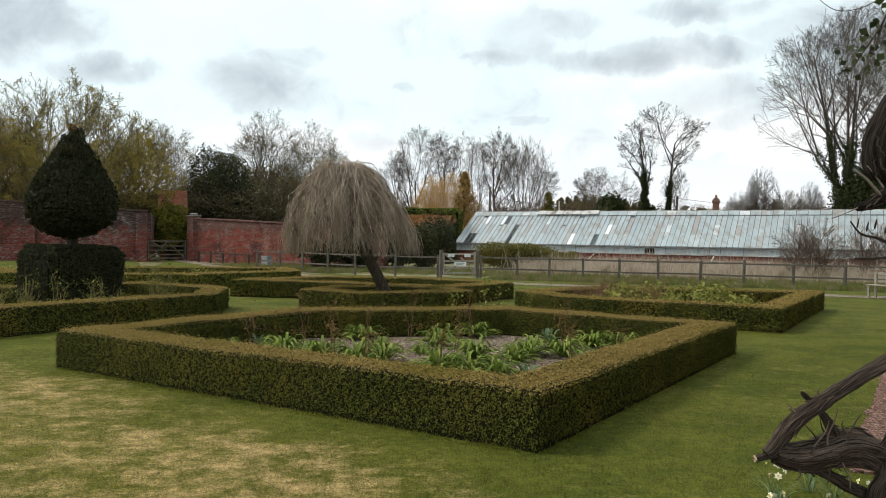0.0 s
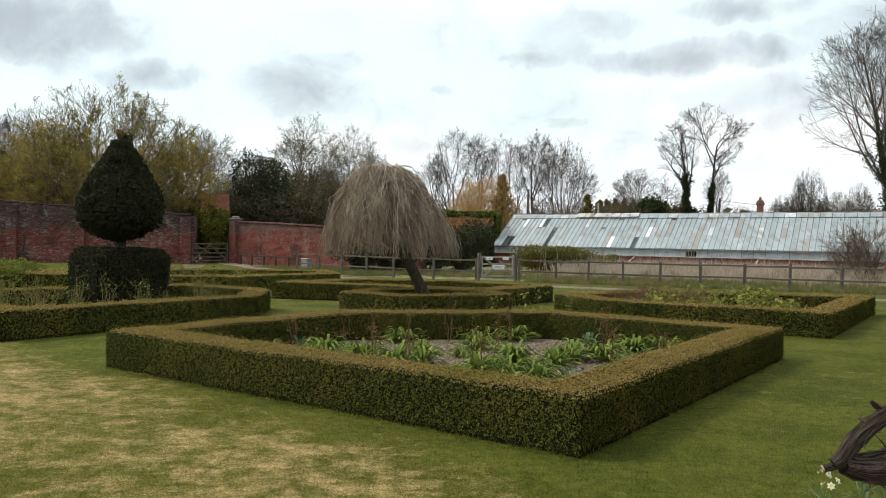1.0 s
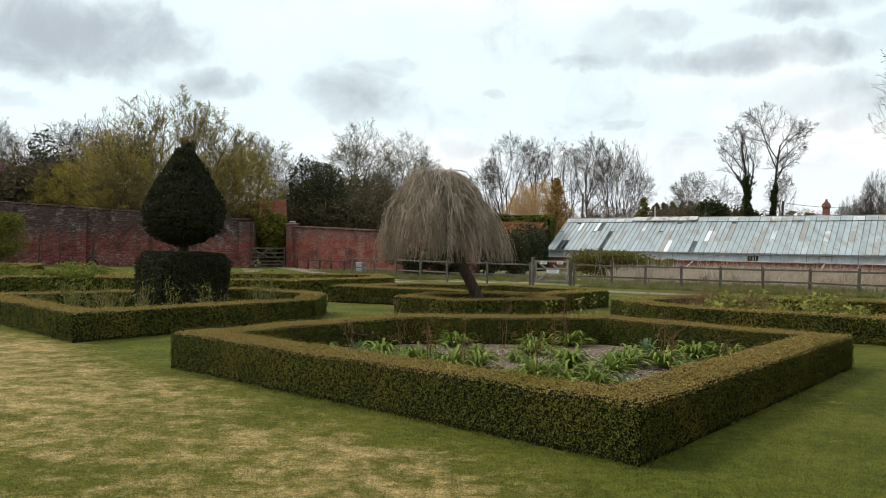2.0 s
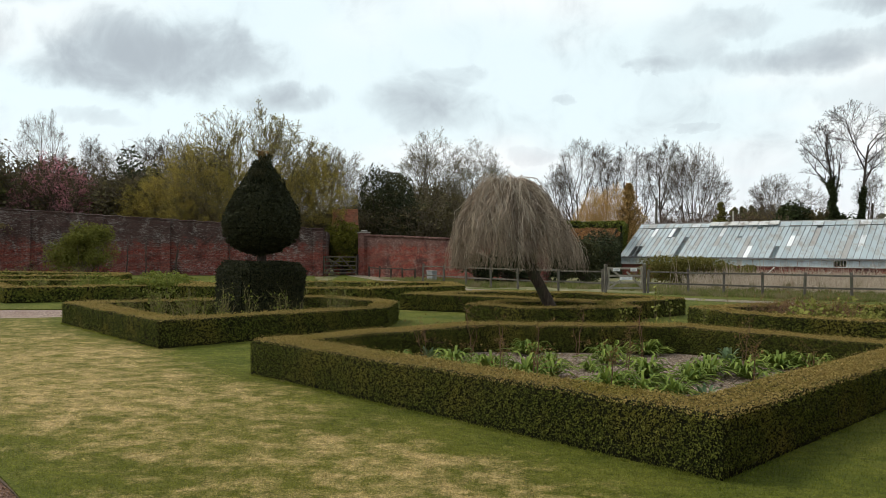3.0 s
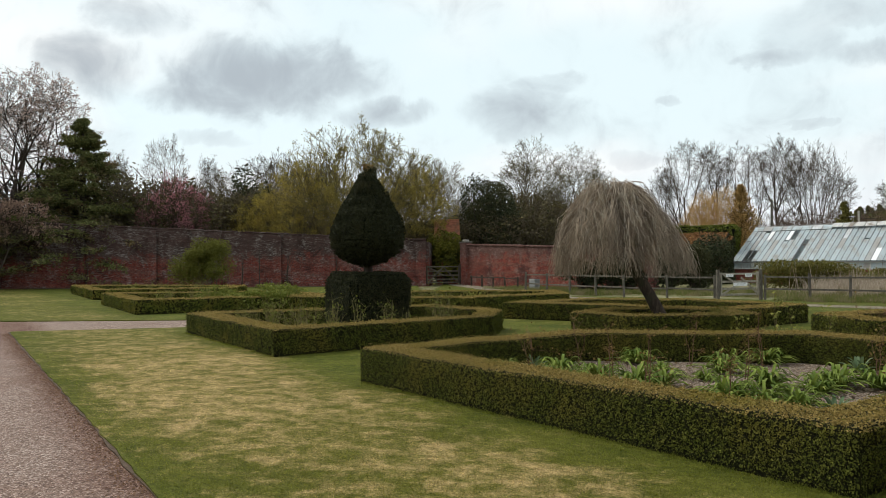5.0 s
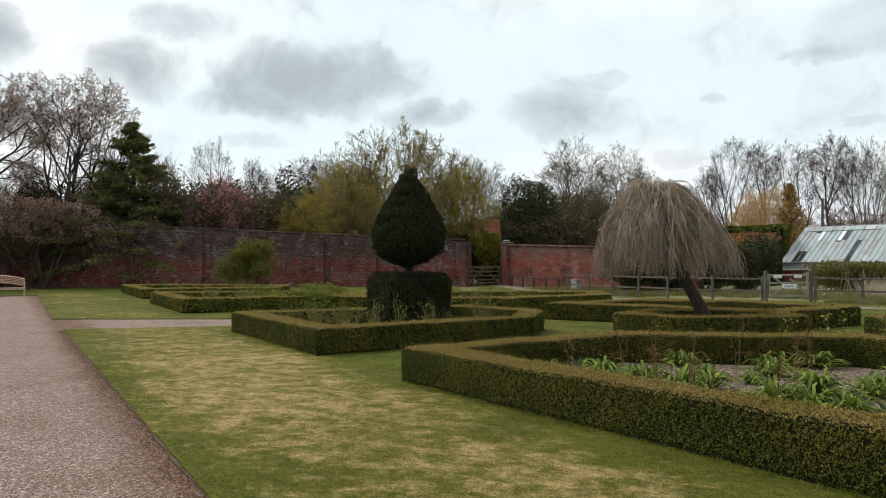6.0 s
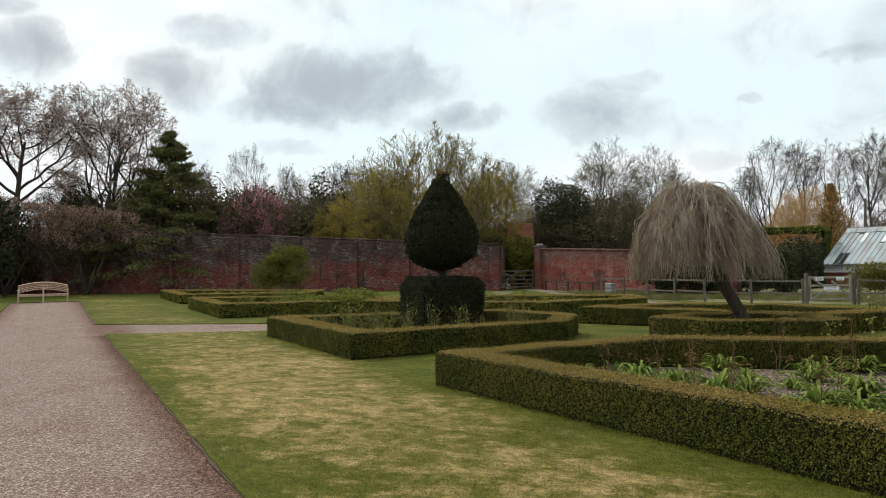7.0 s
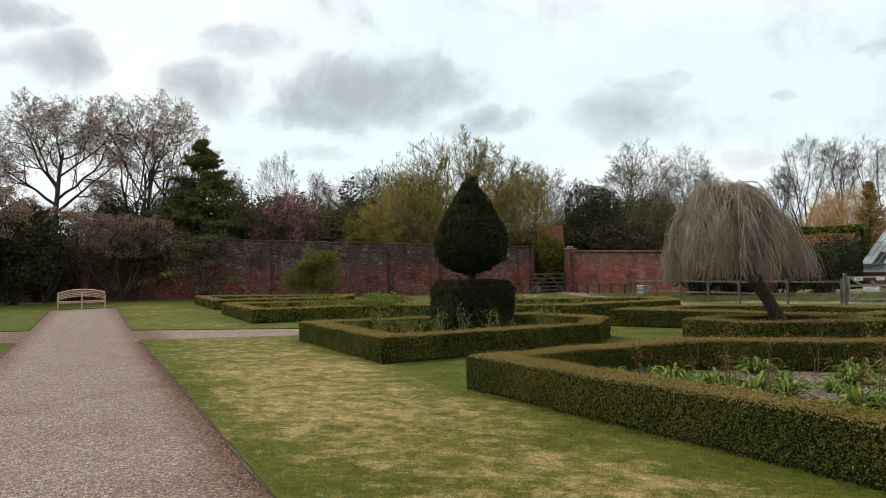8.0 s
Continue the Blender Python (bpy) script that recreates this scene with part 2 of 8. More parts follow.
def bark(name, c1, c2, c3=None, scale=14.0, depth=0.02, squash=0.22):
    m, t, b = material(name, 0.9, specular=0.15)
    p = place(t, "own")
    mp = t.nodes.new("ShaderNodeMapping")
    mp.inputs["Scale"].default_value = (1.0, 1.0, squash)
    t.links.new(p, mp.inputs[0])
    grain = noise_node(t, mp.outputs[0], scale, 6.0, 0.7, 0.6)
    colour = mixc(t, ramp(t, grain, 0.35, 0.65), c1, c2)
    if c3:
        colour = mixc(t, ramp(t, noise_node(t, p, 2.5, 4.0), 0.5, 0.7), colour, c3)
    t.links.new(colour, b.inputs["Base Color"])
    bumped(t, b, grain, 0.9, depth)
    return m


bark_grey = bark("grey_brown_bark", (0.064, 0.053, 0.042), (0.14, 0.116, 0.092), (0.105, 0.10, 0.065), 6.0)
bark_poplar = bark("pale_grey_twigs", (0.115, 0.100, 0.078), (0.215, 0.190, 0.148), None, 6.0)
bark_thicket = bark("brown_thicket_twigs", (0.070, 0.056, 0.038), (0.150, 0.122, 0.085), (0.105, 0.095, 0.048), 6.0)
bark_dark = bark("dark_bark", (0.035, 0.028, 0.022), (0.085, 0.068, 0.055), None, 10.0)
bark_pale = bark("pale_twigs", (0.17, 0.14, 0.115), (0.27, 0.23, 0.18), None, 6.0)
rose_stem = bark("green_brown_rose_stems", (0.12, 0.105, 0.040), (0.25, 0.215, 0.095), None, 8.0)
bark_olive = bark("olive_twigs", (0.090, 0.073, 0.036), (0.185, 0.150, 0.070), None, 6.0)
bark_brush = bark("brown_brush_twigs", (0.10, 0.070, 0.054), (0.19, 0.145, 0.115), None, 6.0)
chip_mat = leafy("grey_brown_chips", (0.12, 0.078, 0.050), (0.46, 0.37, 0.285), (0.55, 0.48, 0.41), 14.0, (0.6, 0.7), rough=0.9, through_light=0.0)
redchip_mat = leafy("reddish_chips", (0.09, 0.042, 0.030), (0.34, 0.19, 0.145), (0.45, 0.33, 0.28), 14.0, (0.6, 0.7), rough=0.9, through_light=0.0)
bud_leaf = leafy("olive_yellow_buds", (0.23, 0.20, 0.05), (0.42, 0.36, 0.105), through_light=0.4)
bark_vine = bark("loose_vine_bark", (0.05, 0.038, 0.030), (0.125, 0.095, 0.076), None, 20.0)
loose_leaf = leafy("golden_loose_box", (0.11, 0.10, 0.022), (0.26, 0.225, 0.06), (0.10, 0.11, 0.025), 3.0)
catkin_leaf = leafy("pale_olive_catkins", (0.16, 0.145, 0.065), (0.28, 0.25, 0.12))
bark_straw = bark("straw_stalks", (0.30, 0.235, 0.18), (0.52, 0.43, 0.34), (0.26, 0.17, 0.12), 4.0)
litter_mat = leafy("dry_leaf_litter", (0.10, 0.055, 0.03), (0.24, 0.14, 0.08), rough=0.9)
bark_orange = bark("orange_willow_twigs", (0.46, 0.29, 0.11), (0.62, 0.42, 0.18), None, 6.0)
weep_mat = bark("weeping_twigs", (0.16, 0.122, 0.090), (0.44, 0.350, 0.262), (0.26, 0.205, 0.14), 3.0)
weep_pale = bark("weeping_limbs", (0.30, 0.25, 0.20), (0.50, 0.43, 0.34), None, 8.0)
weep_trunk = bark("mossy_dark_trunk", (0.035, 0.027, 0.020), (0.085, 0.065, 0.048), (0.05, 0.052, 0.03), 18.0)


def fibrous(name, c1, c2, c3):
    """Shaggy bark whose fibres run along the limb."""
    m, t, b = material(name, 0.92, specular=0.12)
    at = t.nodes.new("ShaderNodeAttribute")
    at.attribute_name = "grain"
    fib = noise_node(t, at.outputs["Vector"], 3.2, 7.0, 0.72, 0.5)
    big = noise_node(t, at.outputs["Vector"], 0.8, 4.0, 0.6)
    colour = mixc(t, ramp(t, fib, 0.38, 0.66), c1, c2)
    colour = mixc(t, math_node(t, "MULTIPLY", ramp(t, big, 0.5, 0.7), 0.6), colour, c3)
    t.links.new(colour, b.inputs["Base Color"])
    bumped(t, b, fib, 1.0, 0.006)
    return m


vine_mat = fibrous("shaggy_vine_bark", (0.013, 0.010, 0.008), (0.180, 0.136, 0.106), (0.055, 0.042, 0.034))
# darker copy of the vine bark: shade on the hanging limbs, put into colour
vine_shaded = fibrous("shaded_vine_bark", (0.008, 0.006, 0.005), (0.055, 0.042, 0.034), (0.025, 0.019, 0.016))
pale_wood = bark("cut_wood", (0.33, 0.25, 0.16), (0.42, 0.33, 0.22), None, 30.0)
fence_wood = bark("weathered_fence_wood", (0.082, 0.072, 0.060), (0.175, 0.158, 0.133), (0.11, 0.11, 0.08), 12.0)
gate_wood = bark("silvered_gate_wood", (0.22, 0.20, 0.16), (0.34, 0.31, 0.26), None, 12.0)
bench_wood = bark("pale_teak", (0.33, 0.22, 0.165), (0.50, 0.37, 0.285), None, 10.0)
dead_grass_mat = leafy("dead_grass", (0.34, 0.27, 0.21), (0.62, 0.53, 0.43), (0.15, 0.13, 0.06), 1.1, (0.50, 0.66), rough=0.9)
green_tuft_mat = leafy("rough_grass_tufts", (0.09, 0.11, 0.03), (0.19, 0.20, 0.06), (0.24, 0.205, 0.115), 1.2, (0.46, 0.62), rough=0.8, through_light=0.4)
strap_mat = leafy("fresh_strap_leaves", (0.078, 0.130, 0.020), (0.27, 0.335, 0.070), None, rough=0.6, specular=0.14)
rose_leaf = leafy("rose_leaves", (0.085, 0.110, 0.018), (0.215, 0.225, 0.045))
strap_grey_mat = leafy("blue_green_strap_leaves", (0.10, 0.16, 0.08), (0.20, 0.27, 0.14), None, rough=0.5)
shoot_mat = leafy("young_green_shoots", (0.135, 0.150, 0.032), (0.285, 0.285, 0.070), None)
red_stem_mat = bark("brown_dead_stems", (0.13, 0.075, 0.045), (0.23, 0.14, 0.085), None, 10.0)
rust_leaf = leafy("withered_rusty_leaves", (0.14, 0.080, 0.032), (0.27, 0.175, 0.062))
olive_leaf = leafy("olive_spring_leaves", (0.24, 0.188, 0.036), (0.45, 0.355, 0.080), (0.26, 0.225, 0.05), 0.25, through_light=0.4)
spring_leaf = leafy("pale_opening_leaves", (0.20, 0.20, 0.06), (0.34, 0.33, 0.12))
dark_leaf = leafy("dark_evergreen_leaves", (0.020, 0.027, 0.014), (0.066, 0.075, 0.036), (0.055, 0.055, 0.022), 0.3)
dusk_leaf = leafy("dull_olive_leaves", (0.062, 0.056, 0.026), (0.150, 0.125, 0.058))
ivy_leaf = leafy("ivy_leaves", (0.018, 0.027, 0.011), (0.060, 0.074, 0.026))
gold_leaf = leafy("golden_conifer_sprays", (0.32, 0.205, 0.075), (0.52, 0.35, 0.135))
scrub_leaf = leafy("pale_brown_scrub", (0.115, 0.088, 0.046), (0.235, 0.185, 0.095))
fir_leaf = leafy("fir_sprays", (0.058, 0.074, 0.026), (0.21, 0.21, 0.075), (0.20, 0.145, 0.075), 0.5, through_light=0.3)
goldfir_leaf = leafy("yellow_green_conifer", (0.08, 0.085, 0.02), (0.20, 0.17, 0.045))
purple_leaf = leafy("purplish_young_leaves", (0.20, 0.125, 0.098), (0.42, 0.285, 0.215), through_light=0.4)
bronze_leaf = leafy("bronze_spring_leaves", (0.28, 0.20, 0.17), (0.56, 0.45, 0.40), through_light=0.4)
pink_leaf = leafy("pink_blossom", (0.36, 0.135, 0.16), (0.58, 0.27, 0.30), through_light=0.4)
privet_leaf = leafy("yellow_green_shrub_leaves", (0.075, 0.085, 0.014), (0.17, 0.165, 0.032))
yellow_ivy = leafy("yellow_green_ivy", (0.055, 0.062, 0.011), (0.20, 0.185, 0.026), (0.03, 0.036, 0.010), 0.9)
clip_leaf = leafy("clipped_hedge_leaves", (0.060, 0.078, 0.012), (0.165, 0.180, 0.032))
beech_leaf = leafy("dry_brown_beech_leaves", (0.20, 0.095, 0.038), (0.32, 0.17, 0.07))
petal_mat = surface("cream_petals", (0.75, 0.72, 0.55), (0.85, 0.82, 0.68), 40.0, bump=0.1)
trumpet_mat = surface("pale_yellow_trumpet", (0.75, 0.62, 0.24), (0.8, 0.68, 0.32), 40.0, bump=0.1)


def brickwork(name, red1, red2, mortar, grey, start, span, dark, pale=(0.34, 0.31, 0.29)):
    """Old brick in real courses; a lichen-grey bloom over the upper part, dark stains and pale patches."""
    m, t, b = material(name, 0.92, specular=0.15)
    p = place(t, "own")
    sp = t.nodes.new("ShaderNodeSeparateXYZ")
    t.links.new(p, sp.inputs[0])
    cb = t.nodes.new("ShaderNodeCombineXYZ")
    t.links.new(math_node(t, "ADD", sp.outputs[0], sp.outputs[1]), cb.inputs[0])
    t.links.new(sp.outputs[2], cb.inputs[1])
    br = t.nodes.new("ShaderNodeTexBrick")
    br.inputs["Scale"].default_value = 1.0
    br.inputs["Brick Width"].default_value, br.inputs["Row Height"].default_value = 0.23, 0.076
    br.inputs["Mortar Size"].default_value = 0.011
    br.inputs["Color1"].default_value, br.inputs["Color2"].default_value = (*red1, 1), (*red2, 1)
    br.inputs["Mortar"].default_value = (*mortar, 1)
    t.links.new(cb.outputs[0], br.inputs["Vector"])
    colour = br.outputs["Color"]
    grain = noise_node(t, p, 9.0, 6.0, 0.75)
    mid = noise_node(t, p, 1.1, 7.0, 0.72, 0.5)
    low_ = t.nodes.new("ShaderNodeMapping")
    low_.inputs["Scale"].default_value = (0.6, 0.6, 2.4)
    t.links.new(p, low_.inputs[0])
    flake = noise_node(t, low_.outputs[0], 3.4, 8.0, 0.8, 0.3)
    colour = mixc(t, ramp(t, grain, 0.38, 0.66), colour, mixc(t, 1.0, colour, (0.42, 0.36, 0.36), "MULTIPLY"))
    bloom = math_node(t, "ADD", math_node(t, "DIVIDE", math_node(t, "SUBTRACT", sp.outputs[2], start), span), math_node(t, "MULTIPLY_ADD", mid, 3.2, -1.6))
    speck = mixc(t, ramp(t, flake, 0.40, 0.60), grey, mixc(t, 0.65, grey, dark))
    colour = mixc(t, math_node(t, "MULTIPLY", ramp(t, bloom, 0.2, 0.85), 0.88), colour, speck)
    stain = noise_node(t, p, 0.5, 7.0, 0.75, 0.6)
    colour = mixc(t, math_node(t, "MULTIPLY", ramp(t, stain, 0.50, 0.64), 0.85), colour, dark)
    white = ramp(t, math_node(t, "ADD", noise_node(t, low_.outputs[0], 6.5, 7.0, 0.9), math_node(t, "MULTIPLY_ADD", mid, 0.5, -0.25)), 0.53, 0.60)
    colour = mixc(t, math_node(t, "MULTIPLY", white, 0.55), colour, pale)
    t.links.new(colour, b.inputs["Base Color"])
    bumped(t, b, math_node(t, "SUBTRACT", grain, br.outputs["Fac"]), 0.6, 0.012)
    return m


brick_left = brickwork("old_brick_lichened", (0.17, 0.034, 0.025), (0.27, 0.066, 0.045), (0.15, 0.105, 0.09), (0.078, 0.056, 0.050), 1.35, 1.3, (0.030, 0.018, 0.016))
brick_right = brickwork("old_red_brick", (0.19, 0.034, 0.025), (0.31, 0.072, 0.048), (0.19, 0.125, 0.10), (0.14, 0.082, 0.07), 1.5, 1.0, (0.060, 0.027, 0.024), (0.32, 0.23, 0.20))
brick_plain = brickwork("chimney_brick", (0.24, 0.07, 0.045), (0.34, 0.12, 0.08), (0.25, 0.2, 0.17), (0.16, 0.09, 0.07), 20.0, 1.0, (0.10, 0.05, 0.04))
tile_roof = surface("clay_roof_tiles", (0.24, 0.085, 0.045), (0.38, 0.15, 0.085), 6.0, (0.14, 0.10, 0.06), 1.2, bump=0.8, depth=0.03)
stone_cap = surface("pale_stone_cap", (0.38, 0.35, 0.31), (0.5, 0.47, 0.42), 9.0, bump=0.4)
grey_stone = surface("weathered_grey_stone", (0.17, 0.155, 0.135), (0.28, 0.26, 0.23), 9.0, bump=0.4)
white_paint = surface("flaking_white_paint", (0.42, 0.42, 0.41), (0.60, 0.60, 0.58), 12.0, (0.24, 0.21, 0.18), 1.2, (0.50, 0.62), rough=0.7, bump=0.3)
sign_white = surface("white_sign", (0.75, 0.77, 0.78), (0.82, 0.83, 0.84), 20.0, rough=0.5, bump=0.05)
sign_dark = surface("dark_lettering", (0.05, 0.05, 0.06), (0.08, 0.08, 0.09), 20.0, rough=0.6, bump=0.05)
zinc = surface("galvanised_metal", (0.26, 0.28, 0.29), (0.38, 0.40, 0.41), 8.0, rough=0.5, metallic=0.6, bump=0.1)
dark_inside = surface("dark_interior", (0.03, 0.028, 0.025), (0.07, 0.065, 0.06), 3.0, bump=0.3)
lead_mat = surface("grey_lead_strip", (0.13, 0.14, 0.15), (0.24, 0.25, 0.26), 10.0, rough=0.6, bump=0.2)
far_wood_mat = surface("far_woodland_haze", (0.10, 0.105, 0.085), (0.17, 0.16, 0.125), 0.12, (0.13, 0.14, 0.09), 0.03, bump=1.0, depth=1.0)


def glass_dusty(name, c1, c2, c3):
    m, t, b = material(name, 0.28, specular=0.6)
    p = place(t, "own")
    rnd = t.nodes.new("ShaderNodeObjectInfo").outputs["Random"]
    pos_ = t.nodes.new("ShaderNodeSeparateXYZ")
    t.links.new(t.nodes.new("ShaderNodeNewGeometry").outputs["Position"], pos_.inputs[0])
    run_ = math_node(t, "ADD", math_node(t, "MULTIPLY", pos_.outputs[0], 0.878), math_node(t, "MULTIPLY", pos_.outputs[1], -0.4787))
    strip_ = t.nodes.new("ShaderNodeTexWhiteNoise")
    strip_.noise_dimensions = "1D"
    t.links.new(math_node(t, "FLOOR", math_node(t, "DIVIDE", math_node(t, "ADD", run_, 27.166), 0.36)), strip_.inputs["W"])
    tone = math_node(t, "ADD", math_node(t, "MULTIPLY", strip_.outputs["Value"], 0.65), math_node(t, "MULTIPLY", rnd, 0.35))
    colour = mixc(t, tone, c1, c2)
    colour = mixc(t, math_node(t, "MULTIPLY", ramp(t, tone, 0.76, 0.84), 0.7), colour, (0.33, 0.285, 0.25))
    colour = mixc(t, ramp(t, math_node(t, "MULTIPLY", rnd, -1.0), -0.05, -0.03), colour, (0.72, 0.76, 0.78))
    mp = t.nodes.new("ShaderNodeMapping")
    mp.inputs["Scale"].default_value = (1.6, 0.5, 1.0)
    mp.inputs["Location"].default_value = (3.0, 2.0, 1.0)
    t.links.new(t.nodes.new("ShaderNodeNewGeometry").outputs["Position"], mp.inputs[0])
    grime = noise_node(t, mp.outputs[0], 1.3, 7.0, 0.72, 0.4)
    colour = mixc(t, math_node(t, "MULTIPLY", ramp(t, grime, 0.46, 0.66), 0.85), colour, c3)
    t.links.new(colour, b.inputs["Base Color"])
    b.inputs["Transmission Weight"].default_value = 0.25
    bumped(t, b, grime, 0.15, 0.01)
    return m


pane_mat = glass_dusty("limewashed_glass", (0.36, 0.44, 0.47), (0.55, 0.63, 0.66), (0.31, 0.275, 0.235))


# ---- building helpers ----
A0 = Vector((0.68, 5.38, 0))                                    # outer corner of the bed nearest the path
UD = Vector((math.cos(radians(55.7)), math.sin(radians(55.7)), 0))
VD = Vector((math.cos(radians(149.0)), math.sin(radians(149.0)), 0))


def G(u, v, z=0.0):
    """A place in the parterre: u along its right side, v along its left side."""
    return A0 + UD * u + VD * v + Vector((0, 0, z))


def polar(bearing, far, z=0.0):
    """A place by its bearing (degrees left of +y) and distance from the origin."""
    return Vector((-math.sin(radians(bearing)) * far, math.cos(radians(bearing)) * far, z))


def mesh_np(name, verts, faces):
    """A mesh from arrays: verts (n, 3); faces (m, k), all with k corners."""
    verts, faces = np.asarray(verts, np.float32), np.asarray(faces, np.int32)
    me = bpy.data.meshes.new(name)
    m, k = faces.shape
    me.vertices.add(len(verts))
    me.vertices.foreach_set("co", verts.ravel())
    me.loops.add(m * k)
    me.loops.foreach_set("vertex_index", faces.ravel())
    me.polygons.add(m)
    me.polygons.foreach_set("loop_start", np.arange(0, m * k, k, dtype=np.int32))
    me.polygons.foreach_set("loop_total", np.full(m, k, np.int32))
    me.update(calc_edges=True)
    return me


def part(name, data, mat, parent=None, label="", smooth=False):
    """Link a bmesh or mesh as one object, under a thing or a part."""
    if isinstance(data, bmesh.types.BMesh):
        me = bpy.data.meshes.new(name)
        data.to_mesh(me)
        data.free()
    else:
        me = data
    if mat and not me.materials:
        me.materials.append(mat)
    if smooth:
        me.polygons.foreach_set("use_smooth", np.ones(len(me.polygons), bool))
    ob = new(name, me)
    if parent:
        ob.parent = parent
    return tagged(ob, label)


def thing(name, at, label, category, group="", kind="", turn=0.0):
    """An empty at the base of a thing, to carry its parts."""
    ob = new(name)
    ob.empty_display_size = 0.1
    ob.matrix_world = pose(at[0], at[1], at[2], 0, 0, turn)
    return tagged(ob, label, category, group, kind)


def box(bm, x0, x1, y0, y1, z0, z1, m=None, bevel=0.0):
    made = bmesh.ops.create_cube(bm, size=1, matrix=Matrix.LocRotScale(((x0 + x1) / 2, (y0 + y1) / 2, (z0 + z1) / 2), None, (abs(x1 - x0), abs(y1 - y0), abs(z1 - z0))))
    if bevel:
        edges = list({e for v in made["verts"] for e in v.link_edges})
        made = bmesh.ops.bevel(bm, geom=edges, offset=bevel, segments=1, affect="EDGES")
    if m is not None:
        bmesh.ops.transform(bm, matrix=m, verts=list({v for f in bm.faces for v in f.verts}) if not made.get("verts") else made["verts"])
    return bm


def bar(a, b, w, h, bevel=0.006):
    """A squared timber from a to b, w wide (level) and h high."""
    a, b = Vector(a), Vector(b)
    bm = bmesh.new()
    length = (b - a).length
    box(bm, 0, length, -w / 2, w / 2, -h / 2, h / 2, bevel=bevel)
    x = (b - a).normalized()
    up = Vector((0, 0, 1)) if abs(x.z) < 0.95 else Vector((0, 1, 0))
    y = up.cross(x).normalized()
    z = x.cross(y)
    m = Matrix((x, y, z)).transposed().to_4x4()
    m.translation = a
    bmesh.ops.transform(bm, matrix=m, verts=bm.verts)
    return bm


def slab(points, top, bottom):
    """A flat slab from the outline of its plan."""
    bm = bmesh.new()
    f = bm.faces.new([bm.verts.new((p[0], p[1], top)) for p in points])
    if f.normal.z < 0:
        f.normal_flip()
    f.normal_update()
    side = bmesh.ops.extrude_face_region(bm, geom=[f])
    for v in side["geom"]:
        if isinstance(v, bmesh.types.BMVert):
            v.co.z = bottom
    bmesh.ops.recalc_face_normals(bm, faces=bm.faces)
    return bm


def tubes(lines, radii, sides=4, ref=None):
    """Tapered tubes: lines (n, k, 3), radii (n, k). Returns verts and quads."""
    n, k, _ = lines.shape
    tang = np.gradient(lines, axis=1)
    tang /= np.linalg.norm(tang, axis=2, keepdims=True) + 1e-9
    if ref is None:
        ref = np.where(np.abs(tang[..., 2:3]) > 0.9, np.array([1.0, 0, 0]), np.array([0, 0, 1.0]))
    s1 = np.cross(tang, ref)
    s1 /= np.linalg.norm(s1, axis=2, keepdims=True) + 1e-9
    s2 = np.cross(tang, s1)
    a = np.arange(sides) * 2 * np.pi / sides
    ring = s1[:, :, None] * np.cos(a)[None, None, :, None] + s2[:, :, None] * np.sin(a)[None, None, :, None]
    verts = lines[:, :, None] + ring * radii[:, :, None, None]
    idx = np.arange(n * k * sides).reshape(n, k, sides)
    q = np.stack([idx[:, :-1], np.roll(idx, -1, 2)[:, :-1], np.roll(idx, -1, 2)[:, 1:], idx[:, 1:]], -1)
    return verts.reshape(-1, 3), q.reshape(-1, 4)


def joined(pieces):
    vs, fs, o = [], [], 0
    for v, f in pieces:
        vs.append(v)
        fs.append(f + o)
        o += len(v)
    return np.concatenate(vs), np.concatenate(fs)


def leaves(points, size, rng, spread=0.0, aspect=1.7, normals=None, tilt=0.9):
    """One small four-cornered leaf at each point, turned at random, or about the given normals."""
    n = len(points)
    p = points + rng.normal(0, spread, (n, 3)) if spread else points
    if normals is None:
        d = rng.normal(size=(n, 3))
    else:
        d = normals + rng.normal(0, tilt, (n, 3))
    d /= np.linalg.norm(d, axis=1, keepdims=True) + 1e-9
    e = rng.normal(size=(n, 3))
    e -= (e * d).sum(1, keepdims=True) * d
    e /= np.linalg.norm(e, axis=1, keepdims=True) + 1e-9
    f = np.cross(d, e)
    s = size * rng.uniform(0.6, 1.35, (n, 1))
    v = np.stack([p - e * s * aspect / 2, p + f * s / 2 + d * s * 0.12, p + e * s * aspect / 2, p - f * s / 2 + d * s * 0.12], 1)
    return v.reshape(-1, 3), np.arange(4 * n).reshape(n, 4)


def sample(verts, tris, count, rng):
    """Points spread evenly over triangles, with their normals."""
    a, b, c = (verts[tris[:, i]] for i in range(3))
    nrm = np.cross(b - a, c - a)
    area = np.linalg.norm(nrm, axis=1)
    pick = rng.choice(len(tris), count, p=area / area.sum())
    r1, r2 = np.sqrt(rng.random((count, 1))), rng.random((count, 1))
    p = a[pick] * (1 - r1) + b[pick] * r1 * (1 - r2) + c[pick] * r1 * r2
    return p, nrm[pick] / (area[pick][:, None] + 1e-9)


def roll3(p, scale, seed):
    """Smooth unevenness in -1..1 at points, as a sum of waves."""
    r = np.random.default_rng(seed)
    out = np.zeros(len(p))
    for i in range(7):
        k = r.normal(size=3) * scale * (1 + 0.35 * i)
        out += np.sin(p @ k + r.uniform(0, 6.28)) / (1 + 0.3 * i)
    return out / 3.2


